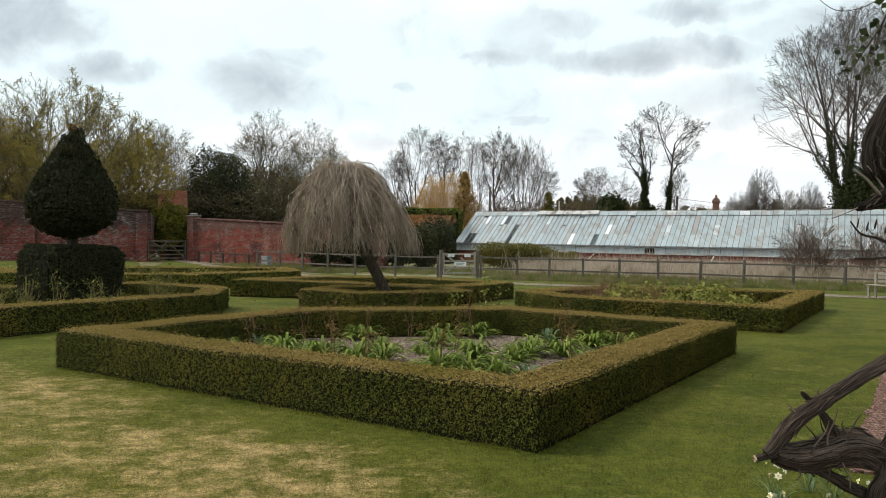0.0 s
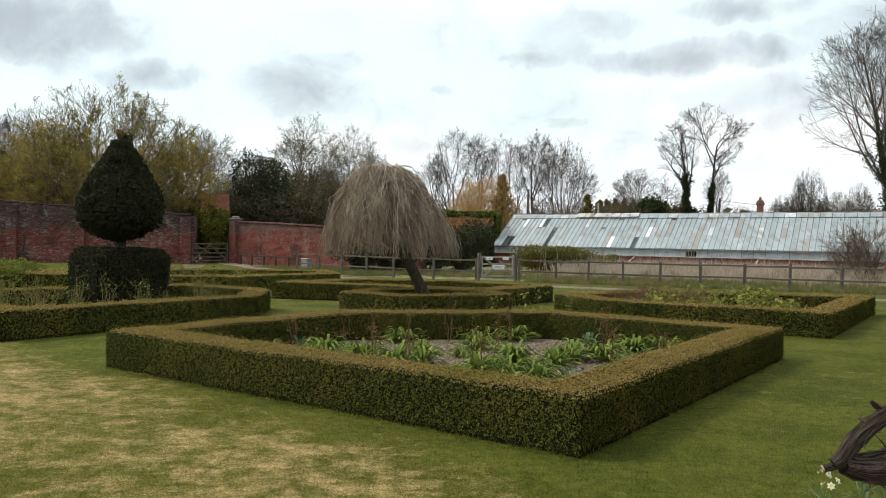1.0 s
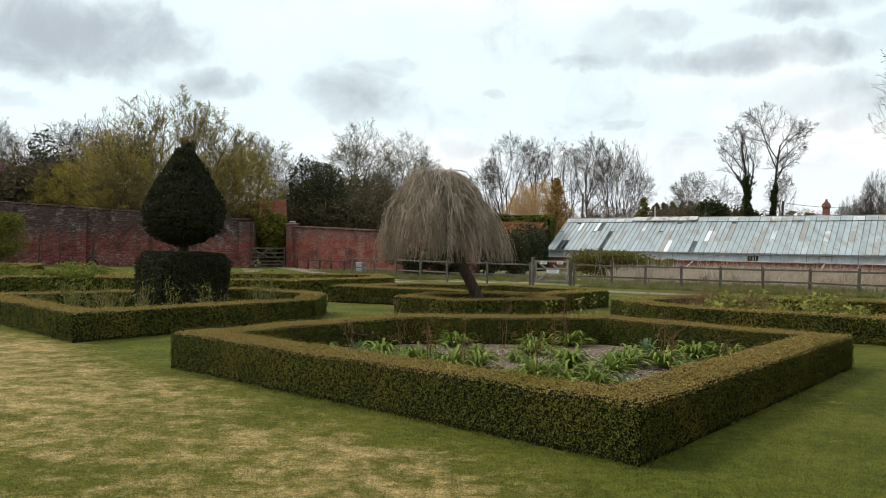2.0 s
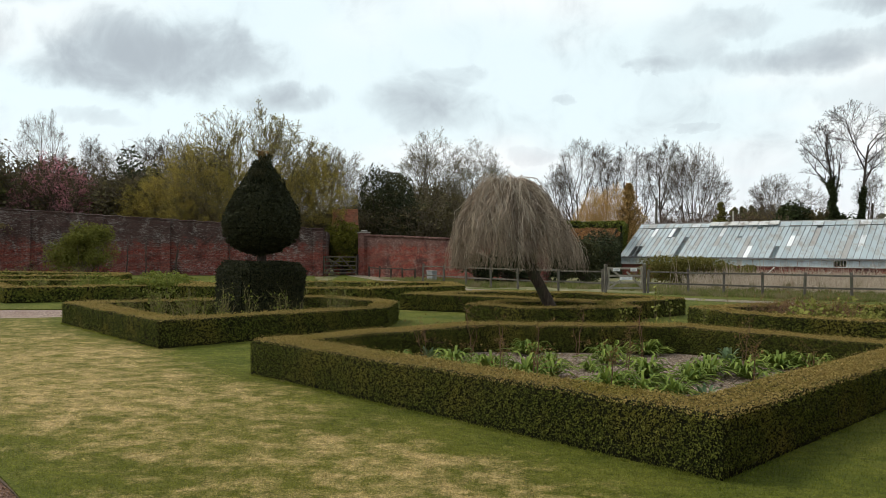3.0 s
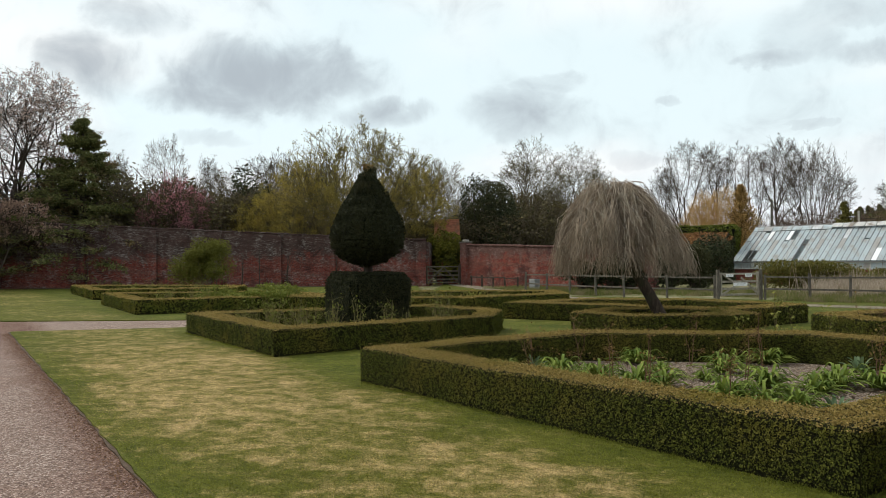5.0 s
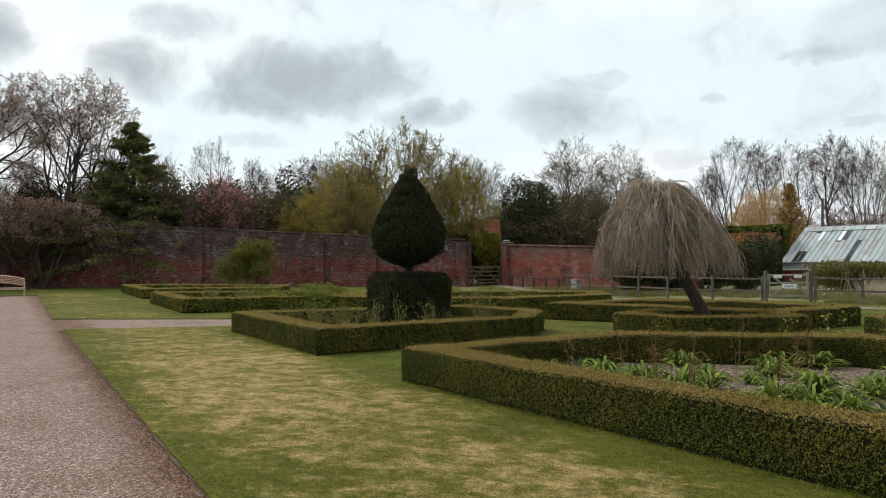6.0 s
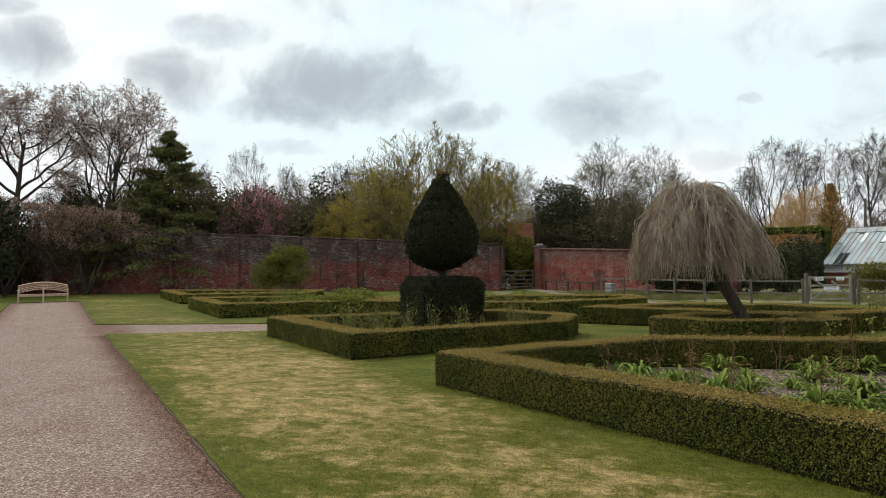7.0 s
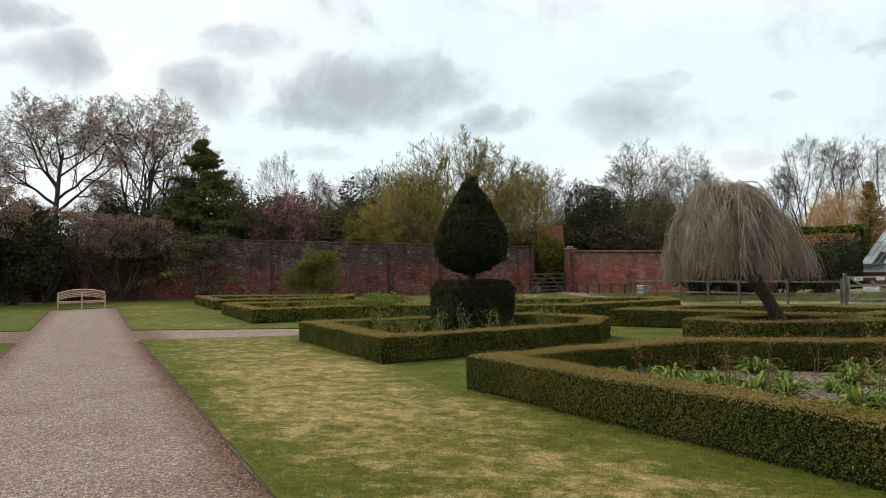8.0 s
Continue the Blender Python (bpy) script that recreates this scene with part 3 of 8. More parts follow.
def rounded_wall(outline, thick, height, step=0.18, rounding=0.035, seed=1, bulge=0.016):
    """A clipped hedge along a closed outline (its outer edge): verts, quads, top flags. Sides and top in small uneven steps."""
    pts = [np.array(p[:2], float) for p in outline]
    n = len(pts)
    area = sum(pts[i][0] * pts[(i + 1) % n][1] - pts[(i + 1) % n][0] * pts[i][1] for i in range(n))
    sign = 1 if area > 0 else -1
    dirs = [(pts[(i + 1) % n] - pts[i]) / np.linalg.norm(pts[(i + 1) % n] - pts[i]) for i in range(n)]
    inner = []
    for i in range(n):
        d0, d1 = dirs[i - 1], dirs[i]
        n0, n1 = sign * np.array([-d0[1], d0[0]]), sign * np.array([-d1[1], d1[0]])
        bis = (n0 + n1) / (1 + n0 @ n1)
        inner.append(pts[i] + bis * thick)
    prof = []                                                     # across: (share from outer to inner, z)
    hs = max(3, int(height / step))
    prof += [(0.0, height * k / hs) for k in range(hs)]
    e = rounding / thick
    prof += [(0.0, height - rounding), (e * 0.35, height - rounding * 0.3), (e, height)]
    prof += [(x, height) for x in np.linspace(0.28, 0.72, 3)]
    prof += [(1 - e, height), (1 - e * 0.35, height - rounding * 0.3), (1.0, height - rounding)]
    prof += [(1.0, height * k / hs) for k in range(hs - 1, -1, -1)]
    prof = np.array(prof)
    rows = []
    for i in range(n):
        a, b, c, d = pts[i], pts[(i + 1) % n], inner[i], inner[(i + 1) % n]
        m = max(2, int(np.linalg.norm(b - a) / step))
        for k in range(m):
            f = k / m
            o, q = a + (b - a) * f, c + (d - c) * f
            xy = o[None] * (1 - prof[:, :1]) + q[None] * prof[:, :1]
            rows.append(np.c_[xy, prof[:, 1]])
    rows = np.array(rows)
    R, K, _ = rows.shape
    v = rows.reshape(-1, 3)
    w = np.repeat(np.stack([roll3(v, 3.0, seed), roll3(v, 3.0, seed + 1), roll3(v, 2.2, seed + 2)], 1), 1, 0)
    v = v + w * np.where(v[:, 2:3] > 0.02, bulge, bulge * 0.4)
    v[:, 2] = np.maximum(v[:, 2], 0.0)
    idx = np.arange(R * K).reshape(R, K)
    nx = np.roll(idx, -1, 0)
    q = np.stack([idx[:, :-1], nx[:, :-1], nx[:, 1:], idx[:, 1:]], -1).reshape(-1, 4)
    if sign > 0:
        q = q[:, ::-1]
    q = q[:, ::-1]
    return v, q


def hedge(name, outline, label, thick=0.55, height=0.46, density=1500, leaf=0.028, seed=3, category="hedge", top_share=0.85, body=None, side=None, top=None):
    """A clipped hedge: its shade-coloured body, side leaves and the scorched tips of its flat top."""
    rng = np.random.default_rng(seed)
    c = np.mean([p[:2] for p in outline], 0)
    ob = thing(name, (c[0], c[1], 0), label, category, "clipped hedges of the parterre")
    v, q = rounded_wall([np.array(p[:2]) - c for p in outline], thick, height, seed=seed)
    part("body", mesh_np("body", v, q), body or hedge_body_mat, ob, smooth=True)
    tri = np.concatenate([q[:, [0, 1, 2]], q[:, [0, 2, 3]]])
    a, b_, c_ = (v[tri[:, i]] for i in range(3))
    total = np.linalg.norm(np.cross(b_ - a, c_ - a), axis=1).sum() / 2
    p, nrm = sample(v, tri, int(total * density), rng)
    # leaves thinned at the foot: the dark body stands in for shadow there
    low_ = p[:, 2] < 0.045 * rng.uniform(0.3, 1.4, len(p))
    p, nrm = p[~low_], nrm[~low_]
    up = nrm[:, 2] > 0.6
    p = p + nrm * np.where(rng.random((len(p), 1)) < 0.05, rng.uniform(0.02, 0.055, (len(p), 1)), rng.uniform(-0.012, 0.022, (len(p), 1)))
    p = p + nrm * (0.012 * roll3(p, 30.0, seed + 5) + 0.008 * roll3(p, 75.0, seed + 6))[:, None]
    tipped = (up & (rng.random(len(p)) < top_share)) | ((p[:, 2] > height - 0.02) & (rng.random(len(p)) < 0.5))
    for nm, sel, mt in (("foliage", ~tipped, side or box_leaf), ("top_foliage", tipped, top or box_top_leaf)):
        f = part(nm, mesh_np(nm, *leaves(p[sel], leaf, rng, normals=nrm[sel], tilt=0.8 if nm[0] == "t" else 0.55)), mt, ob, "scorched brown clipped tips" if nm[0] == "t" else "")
        tagged(f, kind="stuff")
    return ob


# ---- trees ----
def grow(rng, height, radius, levels, lean=(0, 0, 1), trunk_wander=0.05, first=0.25):
    """Branches level by level. levels: (children each, angle, share of length, upward pull, wander). Returns lists of lines and radii."""
    K = 7
    out = []
    P, D, L, R = np.zeros((1, 3)), np.array([lean], float), np.array([height]), np.array([radius])
    D /= np.linalg.norm(D)
    pull, wander = 0.02, trunk_wander
    for depth in range(len(levels) + 1):
        n = len(P)
        k = K if depth == 0 else (2 if depth == len(levels) and depth > 2 else max(3, 8 - 2 * depth))
        lines, d, pos = np.zeros((n, k, 3)), D.copy(), P.copy()
        lines[:, 0] = pos
        for i in range(1, k):
            d = d + rng.normal(0, wander, (n, 3)) + np.array([0, 0, pull])
            d /= np.linalg.norm(d, axis=1, keepdims=True)
            pos = pos + d * (L / (k - 1))[:, None]
            lines[:, i] = pos
        f = np.linspace(0, 1, k)[None]
        rad = R[:, None] * (1 - f * (0.72 if depth < len(levels) else 0.85))
        out.append((lines, rad))
        if depth == len(levels):
            break
        m, ang, share, pull, wander = levels[depth]
        lo = first if depth == 0 else 0.2
        s = lo + (1 - lo) * (np.arange(m)[None] + rng.random((n, m))) / m
        g = s * (k - 1)
        i0 = np.minimum(g.astype(int), k - 2)
        w = (g - i0)[..., None]
        rows = np.arange(n)[:, None]
        p = lines[rows, i0] * (1 - w) + lines[rows, i0 + 1] * w
        tan = lines[rows, i0 + 1] - lines[rows, i0]
        tan /= np.linalg.norm(tan, axis=2, keepdims=True) + 1e-9
        side = rng.normal(size=(n, m, 3))
        side -= (side * tan).sum(2, keepdims=True) * tan
        side /= np.linalg.norm(side, axis=2, keepdims=True) + 1e-9
        an = np.radians(ang) * rng.uniform(0.65, 1.3, (n, m, 1))
        d = tan * np.cos(an) + side * np.sin(an)
        r = rad[rows, i0] * (1 - w[..., 0]) + rad[rows, i0 + 1] * w[..., 0]
        length = L[:, None] * share * (rng.uniform(0.82, 1.1, (n, m)) if depth == 0 else rng.uniform(0.6, 1.15, (n, m))) * (1.15 - 0.55 * s)
        P, D, L, R = p.reshape(-1, 3), d.reshape(-1, 3), length.ravel(), r.ravel() * (0.60 if depth == 0 else 0.42)
    return out


def bare_tree_meshes(seed, height, radius, levels, mat, leaf=None, leaf_size=0.1, leaf_count=0, lean=(0, 0, 1), first=0.25, ivy=0.0, thin=0.008, wander=0.05):
    """(trunk mesh, branch mesh, leaf mesh or None)."""
    rng = np.random.default_rng(seed)
    out = grow(rng, height, radius, levels, lean, wander, first)
    for i in range(len(out)):
        out[i] = (out[i][0], np.maximum(out[i][1], thin))
    trunk = mesh_np("trunk", *tubes(*out[0], sides=8))
    limbs = [tubes(l, r, 5 if i == 0 else 3) for i, (l, r) in enumerate(out[1:])]
    crown = mesh_np("crown", *joined(limbs))
    for me in (trunk, crown):
        me.materials.append(mat)
    lm = None
    if leaf_count:
        ends = np.concatenate([l[:, 1:].reshape(-1, 3) for l, _ in out[-2:]])
        pick = ends[rng.integers(0, len(ends), leaf_count)]
        lm = mesh_np("foliage", *leaves(pick, leaf_size, rng, spread=leaf_size * 1.6))
        lm.materials.append(leaf)
    im = None
    if ivy:
        pts = []
        for l, r in out[:2]:
            for line, rr in zip(l, r):
                for a, b, ra in zip(line[:-1], line[1:], rr):
                    if a[2] < ivy * height:
                        m = int(90 * np.linalg.norm(b - a) * (1.2 - a[2] / (ivy * height)))
                        pts.append(a + (b - a) * rng.random((m, 1)) + rng.normal(0, ra * 0.9 + 0.10, (m, 3)))
        im = mesh_np("ivy", *leaves(np.concatenate(pts), 0.16, rng))
        im.materials.append(ivy_leaf)
    return trunk, crown, lm, im


def bent(rng, P, D, L, k, up, bend, jit):
    """Smoothly curving lines from P along D, L long, in k points; up pulls their ends upwards."""
    n = len(P)
    lines = np.zeros((n, k, 3))
    lines[:, 0] = pos = P.copy()
    side = rng.normal(0, bend, (n, 3))
    for i in range(1, k):
        f = (i - 0.5) / (k - 1)
        d = D + f * (side + np.array([0, 0, up])) + rng.normal(0, jit, (n, 3))
        d /= np.linalg.norm(d, axis=1, keepdims=True) + 1e-9
        pos = pos + d * (L / (k - 1))[:, None]
        lines[:, i] = pos
    return lines


def crown_tree(seed, blobs, mat, fork=0.2, lead=0.78, stems=1, splay=14, counts=(8, 8, 7, 6, 3), angles=(46, 42, 40, 36, 34), ups=(0.55, 0.4, 0.3, 0.3, 0.25), shares=(0.5, 0.5, 0.5, 0.5), radius=0.015, thin=0.0008,
               lean=(0.0, 0.0), bend=0.3, jit=0.06, leaf=None, leaf_size=0.004, leaf_count=0, leaf_near=1.2, ivy=0.0, ivy_size=0.011, ivy_thick=0.0):
    """A tree one unit high: stems, limbs, boughs, sprays and twigs, each curving out of the one before, inside a crown of blobs (x, y, z, rx, ry, rz)."""
    rng = np.random.default_rng(seed)
    B = np.array(blobs, float)

    def room(p, d):
        t_ = np.linspace(0, 1.1, 34)
        q = p[:, None] + d[:, None] * t_[None, :, None]
        inside = np.zeros(q.shape[:2], bool)
        for b_ in B:
            inside |= (((q - b_[:3]) / b_[3:]) ** 2).sum(-1) < 1
        return np.where(inside, t_, 0.03).max(1)

    az = 6.2832 * (np.arange(stems) + rng.uniform(-0.3, 0.3, stems)) / stems
    tilt = np.radians(splay) * rng.uniform(0.4, 1.1, stems) * (stems > 1)
    D = np.stack([np.cos(az) * np.sin(tilt), np.sin(az) * np.sin(tilt), np.cos(tilt)], 1) + np.array([lean[0], lean[1], 0])
    D /= np.linalg.norm(D, axis=1, keepdims=True)
    L = lead * rng.uniform(0.85, 1.0, stems) if stems > 1 else np.array([lead])
    lines = bent(rng, np.zeros((stems, 3)), D, L, 11, 0.1, 0.10, 0.035)
    f = np.linspace(0, 1, 11)[None]
    rad = radius * (1 - 0.75 * f ** 0.8) * np.ones((stems, 1)) / math.sqrt(max(1, stems * 0.6))
    out = [(lines, rad)]
    for lev, m in enumerate(counts):
        lines, rad = out[-1]
        n, k, _ = lines.shape
        lo = fork / lead if lev == 0 else (0.22 if lev < 3 else 0.12)
        s = lo + (1 - lo) * (np.arange(m)[None] + rng.random((n, m))) / m
        g = s * (k - 1)
        i0 = np.minimum(g.astype(int), k - 2)
        w_ = (g - i0)[..., None]
        rows = np.arange(n)[:, None]
        p = lines[rows, i0] * (1 - w_) + lines[rows, i0 + 1] * w_
        tan = lines[rows, i0 + 1] - lines[rows, i0]
        tan /= np.linalg.norm(tan, axis=2, keepdims=True) + 1e-9
        turn = (np.arange(m)[None] * 2.4 + rng.uniform(0, 6.28, (n, 1)) + rng.normal(0, 0.5, (n, m)))[..., None]
        e1 = np.cross(tan, np.where(np.abs(tan[..., 2:]) > 0.9, np.array([1.0, 0, 0]), np.array([0, 0, 1.0])))
        e1 /= np.linalg.norm(e1, axis=2, keepdims=True) + 1e-9
        e2 = np.cross(tan, e1)
        an = np.radians(angles[lev]) * rng.uniform(0.65, 1.25, (n, m, 1)) * (1.15 - 0.45 * s[..., None])
        d = tan * np.cos(an) + (e1 * np.cos(turn) + e2 * np.sin(turn)) * np.sin(an)
        r = (rad[rows, i0] * (1 - w_[..., 0]) + rad[rows, i0 + 1] * w_[..., 0]).ravel()
        p, d = p.reshape(-1, 3), d.reshape(-1, 3)
        aim = d + np.array([0, 0, ups[lev] * 0.5])
        aim /= np.linalg.norm(aim, axis=1, keepdims=True)
        own = np.linalg.norm(np.diff(lines, axis=1), axis=2).sum(1)
        if lev == 0:
            length = np.maximum(room(p, aim) * rng.uniform(0.80, 1.02, len(p)), 0.14)
        else:
            length = (own[:, None] * shares[lev - 1] * rng.uniform(0.65, 1.25, (n, m)) * (1.25 - 0.65 * s)).ravel()
            if lev < 4:
                length = np.minimum(length, room(p, aim) * rng.uniform(0.85, 1.1, len(p)) + 0.012)
        keep = length > 0.4 * np.median(length)
        p, d, length, r = p[keep], d[keep], length[keep], r[keep]
        kk = (8, 6, 4, 3, 2)[lev]
        ln = bent(rng, p, d, length, kk, ups[lev], bend, jit)
        f = np.linspace(0, 1, kk)[None]
        base = np.minimum(r * (0.72 if lev == 0 else 0.62), radius)
        out.append((ln, np.maximum(base[:, None] * (1 - 0.75 * f), thin * (1.0 if lev >= 3 else 1.3))))
    trunk = mesh_np("trunk", *tubes(*out[0], sides=8))
    crown = mesh_np("crown", *joined([tubes(l, r_, 5 if i == 0 else (4 if i == 1 else 3)) for i, (l, r_) in enumerate(out[1:])]))
    for me in (trunk, crown):
        me.materials.append(mat)
    lm = im = None
    if leaf_count:
        pool = np.concatenate([l[:, 1:].reshape(-1, 3) for l, _ in out[-2:]])
        lm = mesh_np("foliage", *leaves(pool[rng.integers(0, len(pool), leaf_count)], leaf_size, rng, spread=leaf_size * leaf_near))
        lm.materials.append(leaf)
    if ivy:
        pts = []
        for l, r_ in out[:2]:
            q0, q1, rr = l[:, :-1].reshape(-1, 3), l[:, 1:].reshape(-1, 3), r_[:, :-1].ravel()
            ok = (q0[:, 2] < ivy) & (rr > radius * 0.25)
            per = int(0.66 / ivy_size)
            q0, q1, rr = np.repeat(q0[ok], per, 0), np.repeat(q1[ok], per, 0), np.repeat(rr[ok], per)
            pts.append(q0 + (q1 - q0) * rng.random((len(q0), 1)) + rng.normal(0, 1, q0.shape) * (rr[:, None] * 0.75 + 0.0045))
        if ivy_thick:
            l = out[0][0]
            many = int(13 * ivy_thick * ivy / ivy_size ** 2)
            g = rng.random(many) ** 0.8 * ivy / lead * 10
            i0 = np.minimum(g.astype(int), 9)
            row = rng.integers(0, len(l), many)
            on = l[row, i0] + (l[row, i0 + 1] - l[row, i0]) * (g - i0)[:, None]
            a = rng.uniform(0, 6.28, many)
            away = ivy_thick * (1 - 0.6 * g * lead / 10 / ivy) * rng.uniform(0.5, 1.1, many) * (1 + 0.35 * np.sin(on[:, 2] * 55 + a) + 0.2 * np.sin(on[:, 2] * 140 - 2 * a))
            pts.append(on + np.c_[np.cos(a) * away, np.sin(a) * away, rng.normal(0, 0.004, many)])
        im = mesh_np("ivy", *leaves(np.concatenate(pts), ivy_size, rng))
        im.materials.append(ivy_leaf)
    return trunk, crown, lm, im


def plant_tree(name, meshes, at, label, category="tree", scale=1.0, turn=0.0, group="", wide=1.0):
    ob = thing(name, at, label, category, group, turn=turn)
    ob.scale = (scale * wide, scale * wide, scale)
    for nm, me in zip(("trunk", "crown", "foliage", "ivy"), meshes):
        if me:
            p = part(nm, me, None, ob)
            if nm in ("foliage", "ivy", "crown"):
                tagged(p, kind="stuff")
    return ob


def clump(name, at, size, mat, label, category="shrub", count=3000, leaf=0.12, seed=5, body=None, lobes=9, stems=None, group="", hollow=0.55):
    """A leafy mass of many lobes with gaps and an uneven outline; stems carry it from the ground."""
    rng = np.random.default_rng(seed)
    ob = thing(name, at, label, category, group)
    sx, sy, sz = size
    zz = rng.uniform(0.22, 0.80, lobes)
    aa, rr = rng.uniform(0, 6.28, lobes), np.sqrt(rng.random(lobes)) * 0.34 * np.sqrt(1 - ((zz - 0.45) / 0.5) ** 2)
    cen = np.c_[np.cos(aa) * rr * sx, np.sin(aa) * rr * sy, zz * sz]
    rad = rng.uniform(0.18, 0.34, lobes)
    pick = rng.integers(0, lobes, count)
    d = rng.normal(size=(count, 3))
    d /= np.linalg.norm(d, axis=1, keepdims=True)
    far = rng.uniform(hollow, 1.0, (count, 1)) ** 0.6
    p = cen[pick] + d * far * rad[pick][:, None] * np.array([sx, sy, sz * 0.85])
    p += np.c_[roll3(p, 6 / max(sx, sz), seed), roll3(p, 6 / max(sx, sz), seed + 1), roll3(p, 6 / max(sx, sz), seed + 2)] * 0.06 * sz
    p = p[p[:, 2] > 0.02]
    tagged(part("foliage", mesh_np("foliage", *leaves(p, leaf, rng, normals=d[: len(p)], tilt=0.9)), mat, ob), kind="stuff")
    k = 9
    ends = cen[np.arange(k * 2) % lobes] + rng.normal(0, 0.08, (k * 2, 3)) * np.array([sx, sy, sz])
    base = rng.normal(0, 0.04, (k * 2, 3)) * np.array([sx, sy, 0])
    f = np.linspace(0, 1, 5)[None, :, None]
    lines = base[:, None] * (1 - f) + ends[:, None] * f + rng.normal(0, 0.015 * sz, (k * 2, 5, 3)) * (f > 0) * (f < 1)
    r = np.linspace(0.03, 0.008, 5)[None] * np.ones((k * 2, 1)) * max(0.5, sz / 3)
    tagged(part("stem", mesh_np("stem", *tubes(lines, r, 4)), stems or bark_dark, ob), kind="stuff")
    return ob


def conifer(name, at, height, width, mat, label, seed=3, count=9000, leaf=0.22, droop=0.25, trunk=True):
    rng = np.random.default_rng(seed)
    ob = thing(name, at, label, "tree")
    line = np.array([[[0, 0, 0], [0.02, 0, height * 0.4], [0, 0.03, height * 0.75], [0, 0, height * 0.98]]], float)
    part("trunk", mesh_np("trunk", *tubes(line, np.array([[0.035, 0.025, 0.014, 0.004]]) * height * 0.7, 8)), bark_dark, ob)
    m = 210
    z = height * (0.06 + 0.93 * rng.random(m) ** 1.2)
    a = rng.uniform(0, 6.28, m)
    reach = width / 2 * (1 - z / height) ** 0.9 * rng.uniform(0.65, 1.12, m) + 0.12
    f = np.linspace(0, 1, 5)
    lines = np.stack([np.cos(a)[:, None] * reach[:, None] * f, np.sin(a)[:, None] * reach[:, None] * f,
                      z[:, None] + reach[:, None] * (0.25 * f - droop * 2 * f ** 2)], -1)
    tagged(part("limb_whorl", mesh_np("limb_whorl", *tubes(lines, np.linspace(0.05, 0.01, 5)[None] * np.ones((m, 1)) * height / 10, 4)), bark_dark, ob), kind="stuff")
    pick = rng.integers(0, m, count)
    g = rng.random(count) ** 0.7
    i0 = np.minimum((g * 4).astype(int), 3)
    w = (g * 4 - i0)[:, None]
    p = lines[pick, i0] * (1 - w) + lines[pick, i0 + 1] * w
    p += rng.normal(0, 1, (count, 3)) * np.array([0.20, 0.20, 0.11]) * (reach[pick][:, None] * 0.6 + 0.1)
    tagged(part("foliage", mesh_np("foliage", *leaves(p, leaf, rng, normals=np.tile([0, 0, 1.0], (count, 1)), tilt=0.7)), mat, ob), kind="stuff")
    return ob


def tiered_fir(name, at, height, reach, label, seed):
    """A broad fir: whorls of long level boughs, each a flat spray of drooping needled shoots."""
    rng = np.random.default_rng(seed)
    ob = thing(name, at, label, "tree")
    line = np.array([[[0, 0, 0], [0.05, 0, height * 0.4], [0, 0.05, height * 0.75], [0, 0, height * 0.99]]], float)
    part("trunk", mesh_np("trunk", *tubes(line, np.array([[0.026, 0.019, 0.010, 0.003]]) * height, 8)), bark_dark, ob)
    z = np.concatenate([np.full(9, h) for h in np.arange(0.12, 0.97, 0.036) * height]) + rng.normal(0, 0.45, 9 * 24)
    m = len(z)
    a = rng.uniform(0, 6.28, m)
    z = np.minimum(z, height * 0.97)
    L = reach * (1 - z / height) ** 1.05 * rng.uniform(0.5, 1.12, m) + 0.12
    f = np.linspace(0, 1, 8)
    x = L[:, None] * f
    up_ = 0.18 + 0.3 * (z / height)[:, None] ** 2
    lift = L[:, None] * (up_ * f - 0.42 * f ** 2 + 0.16 * f ** 4)
    boughs = np.stack([np.cos(a)[:, None] * x, np.sin(a)[:, None] * x, z[:, None] + lift], -1)
    tagged(part("limb_whorl", mesh_np("limb_whorl", *tubes(boughs, np.linspace(0.055, 0.012, 8)[None] * (0.4 + L / reach)[:, None], 4)), bark_dark, ob), kind="stuff")
    # side shoots of each bough, then needled tufts along them
    n = m * 30
    pick = np.repeat(np.arange(m), 30)
    g = rng.uniform(0.15, 1.0, n)
    i0 = np.minimum((g * 7).astype(int), 6)
    w_ = (g * 7 - i0)[:, None]
    p0 = boughs[pick, i0] * (1 - w_) + boughs[pick, i0 + 1] * w_
    turn = a[pick] + rng.choice([-1, 1], n) * rng.uniform(0.5, 1.1, n)
    sl = L[pick] * 0.30 * (1.15 - g) * rng.uniform(0.6, 1.3, n) + 0.12
    p1 = p0 + np.stack([np.cos(turn) * sl, np.sin(turn) * sl, -sl * rng.uniform(0.05, 0.45, n)], -1)
    c = 12
    h = rng.random((n, c, 1))
    pts = (p0[:, None] * (1 - h) + p1[:, None] * h + rng.normal(0, 0.09, (n, c, 3))).reshape(-1, 3)
    nrm = np.tile([0, 0, 1.0], (len(pts), 1))
    tagged(part("foliage", mesh_np("foliage", *leaves(pts, 0.085, rng, aspect=2.6, normals=nrm, tilt=0.9)), fir_leaf, ob), kind="stuff")
    return ob


# ---- ground, lawns and paths ----
n_, s_ = Vector((0.5505, 0.835, 0)), Vector((-0.835, 0.5505, 0))       # across and along the gravel path


def PA(s, n):
    return s_ * s + n_ * n


bm = bmesh.new()
bmesh.ops.create_grid(bm, x_segments=40, y_segments=40, size=1500)
for v in bm.verts:
    v.co.z = -0.06
tagged(part("ground", bm, meadow_mat), "rough meadow grass reaching to the horizon", "ground", kind="structure")

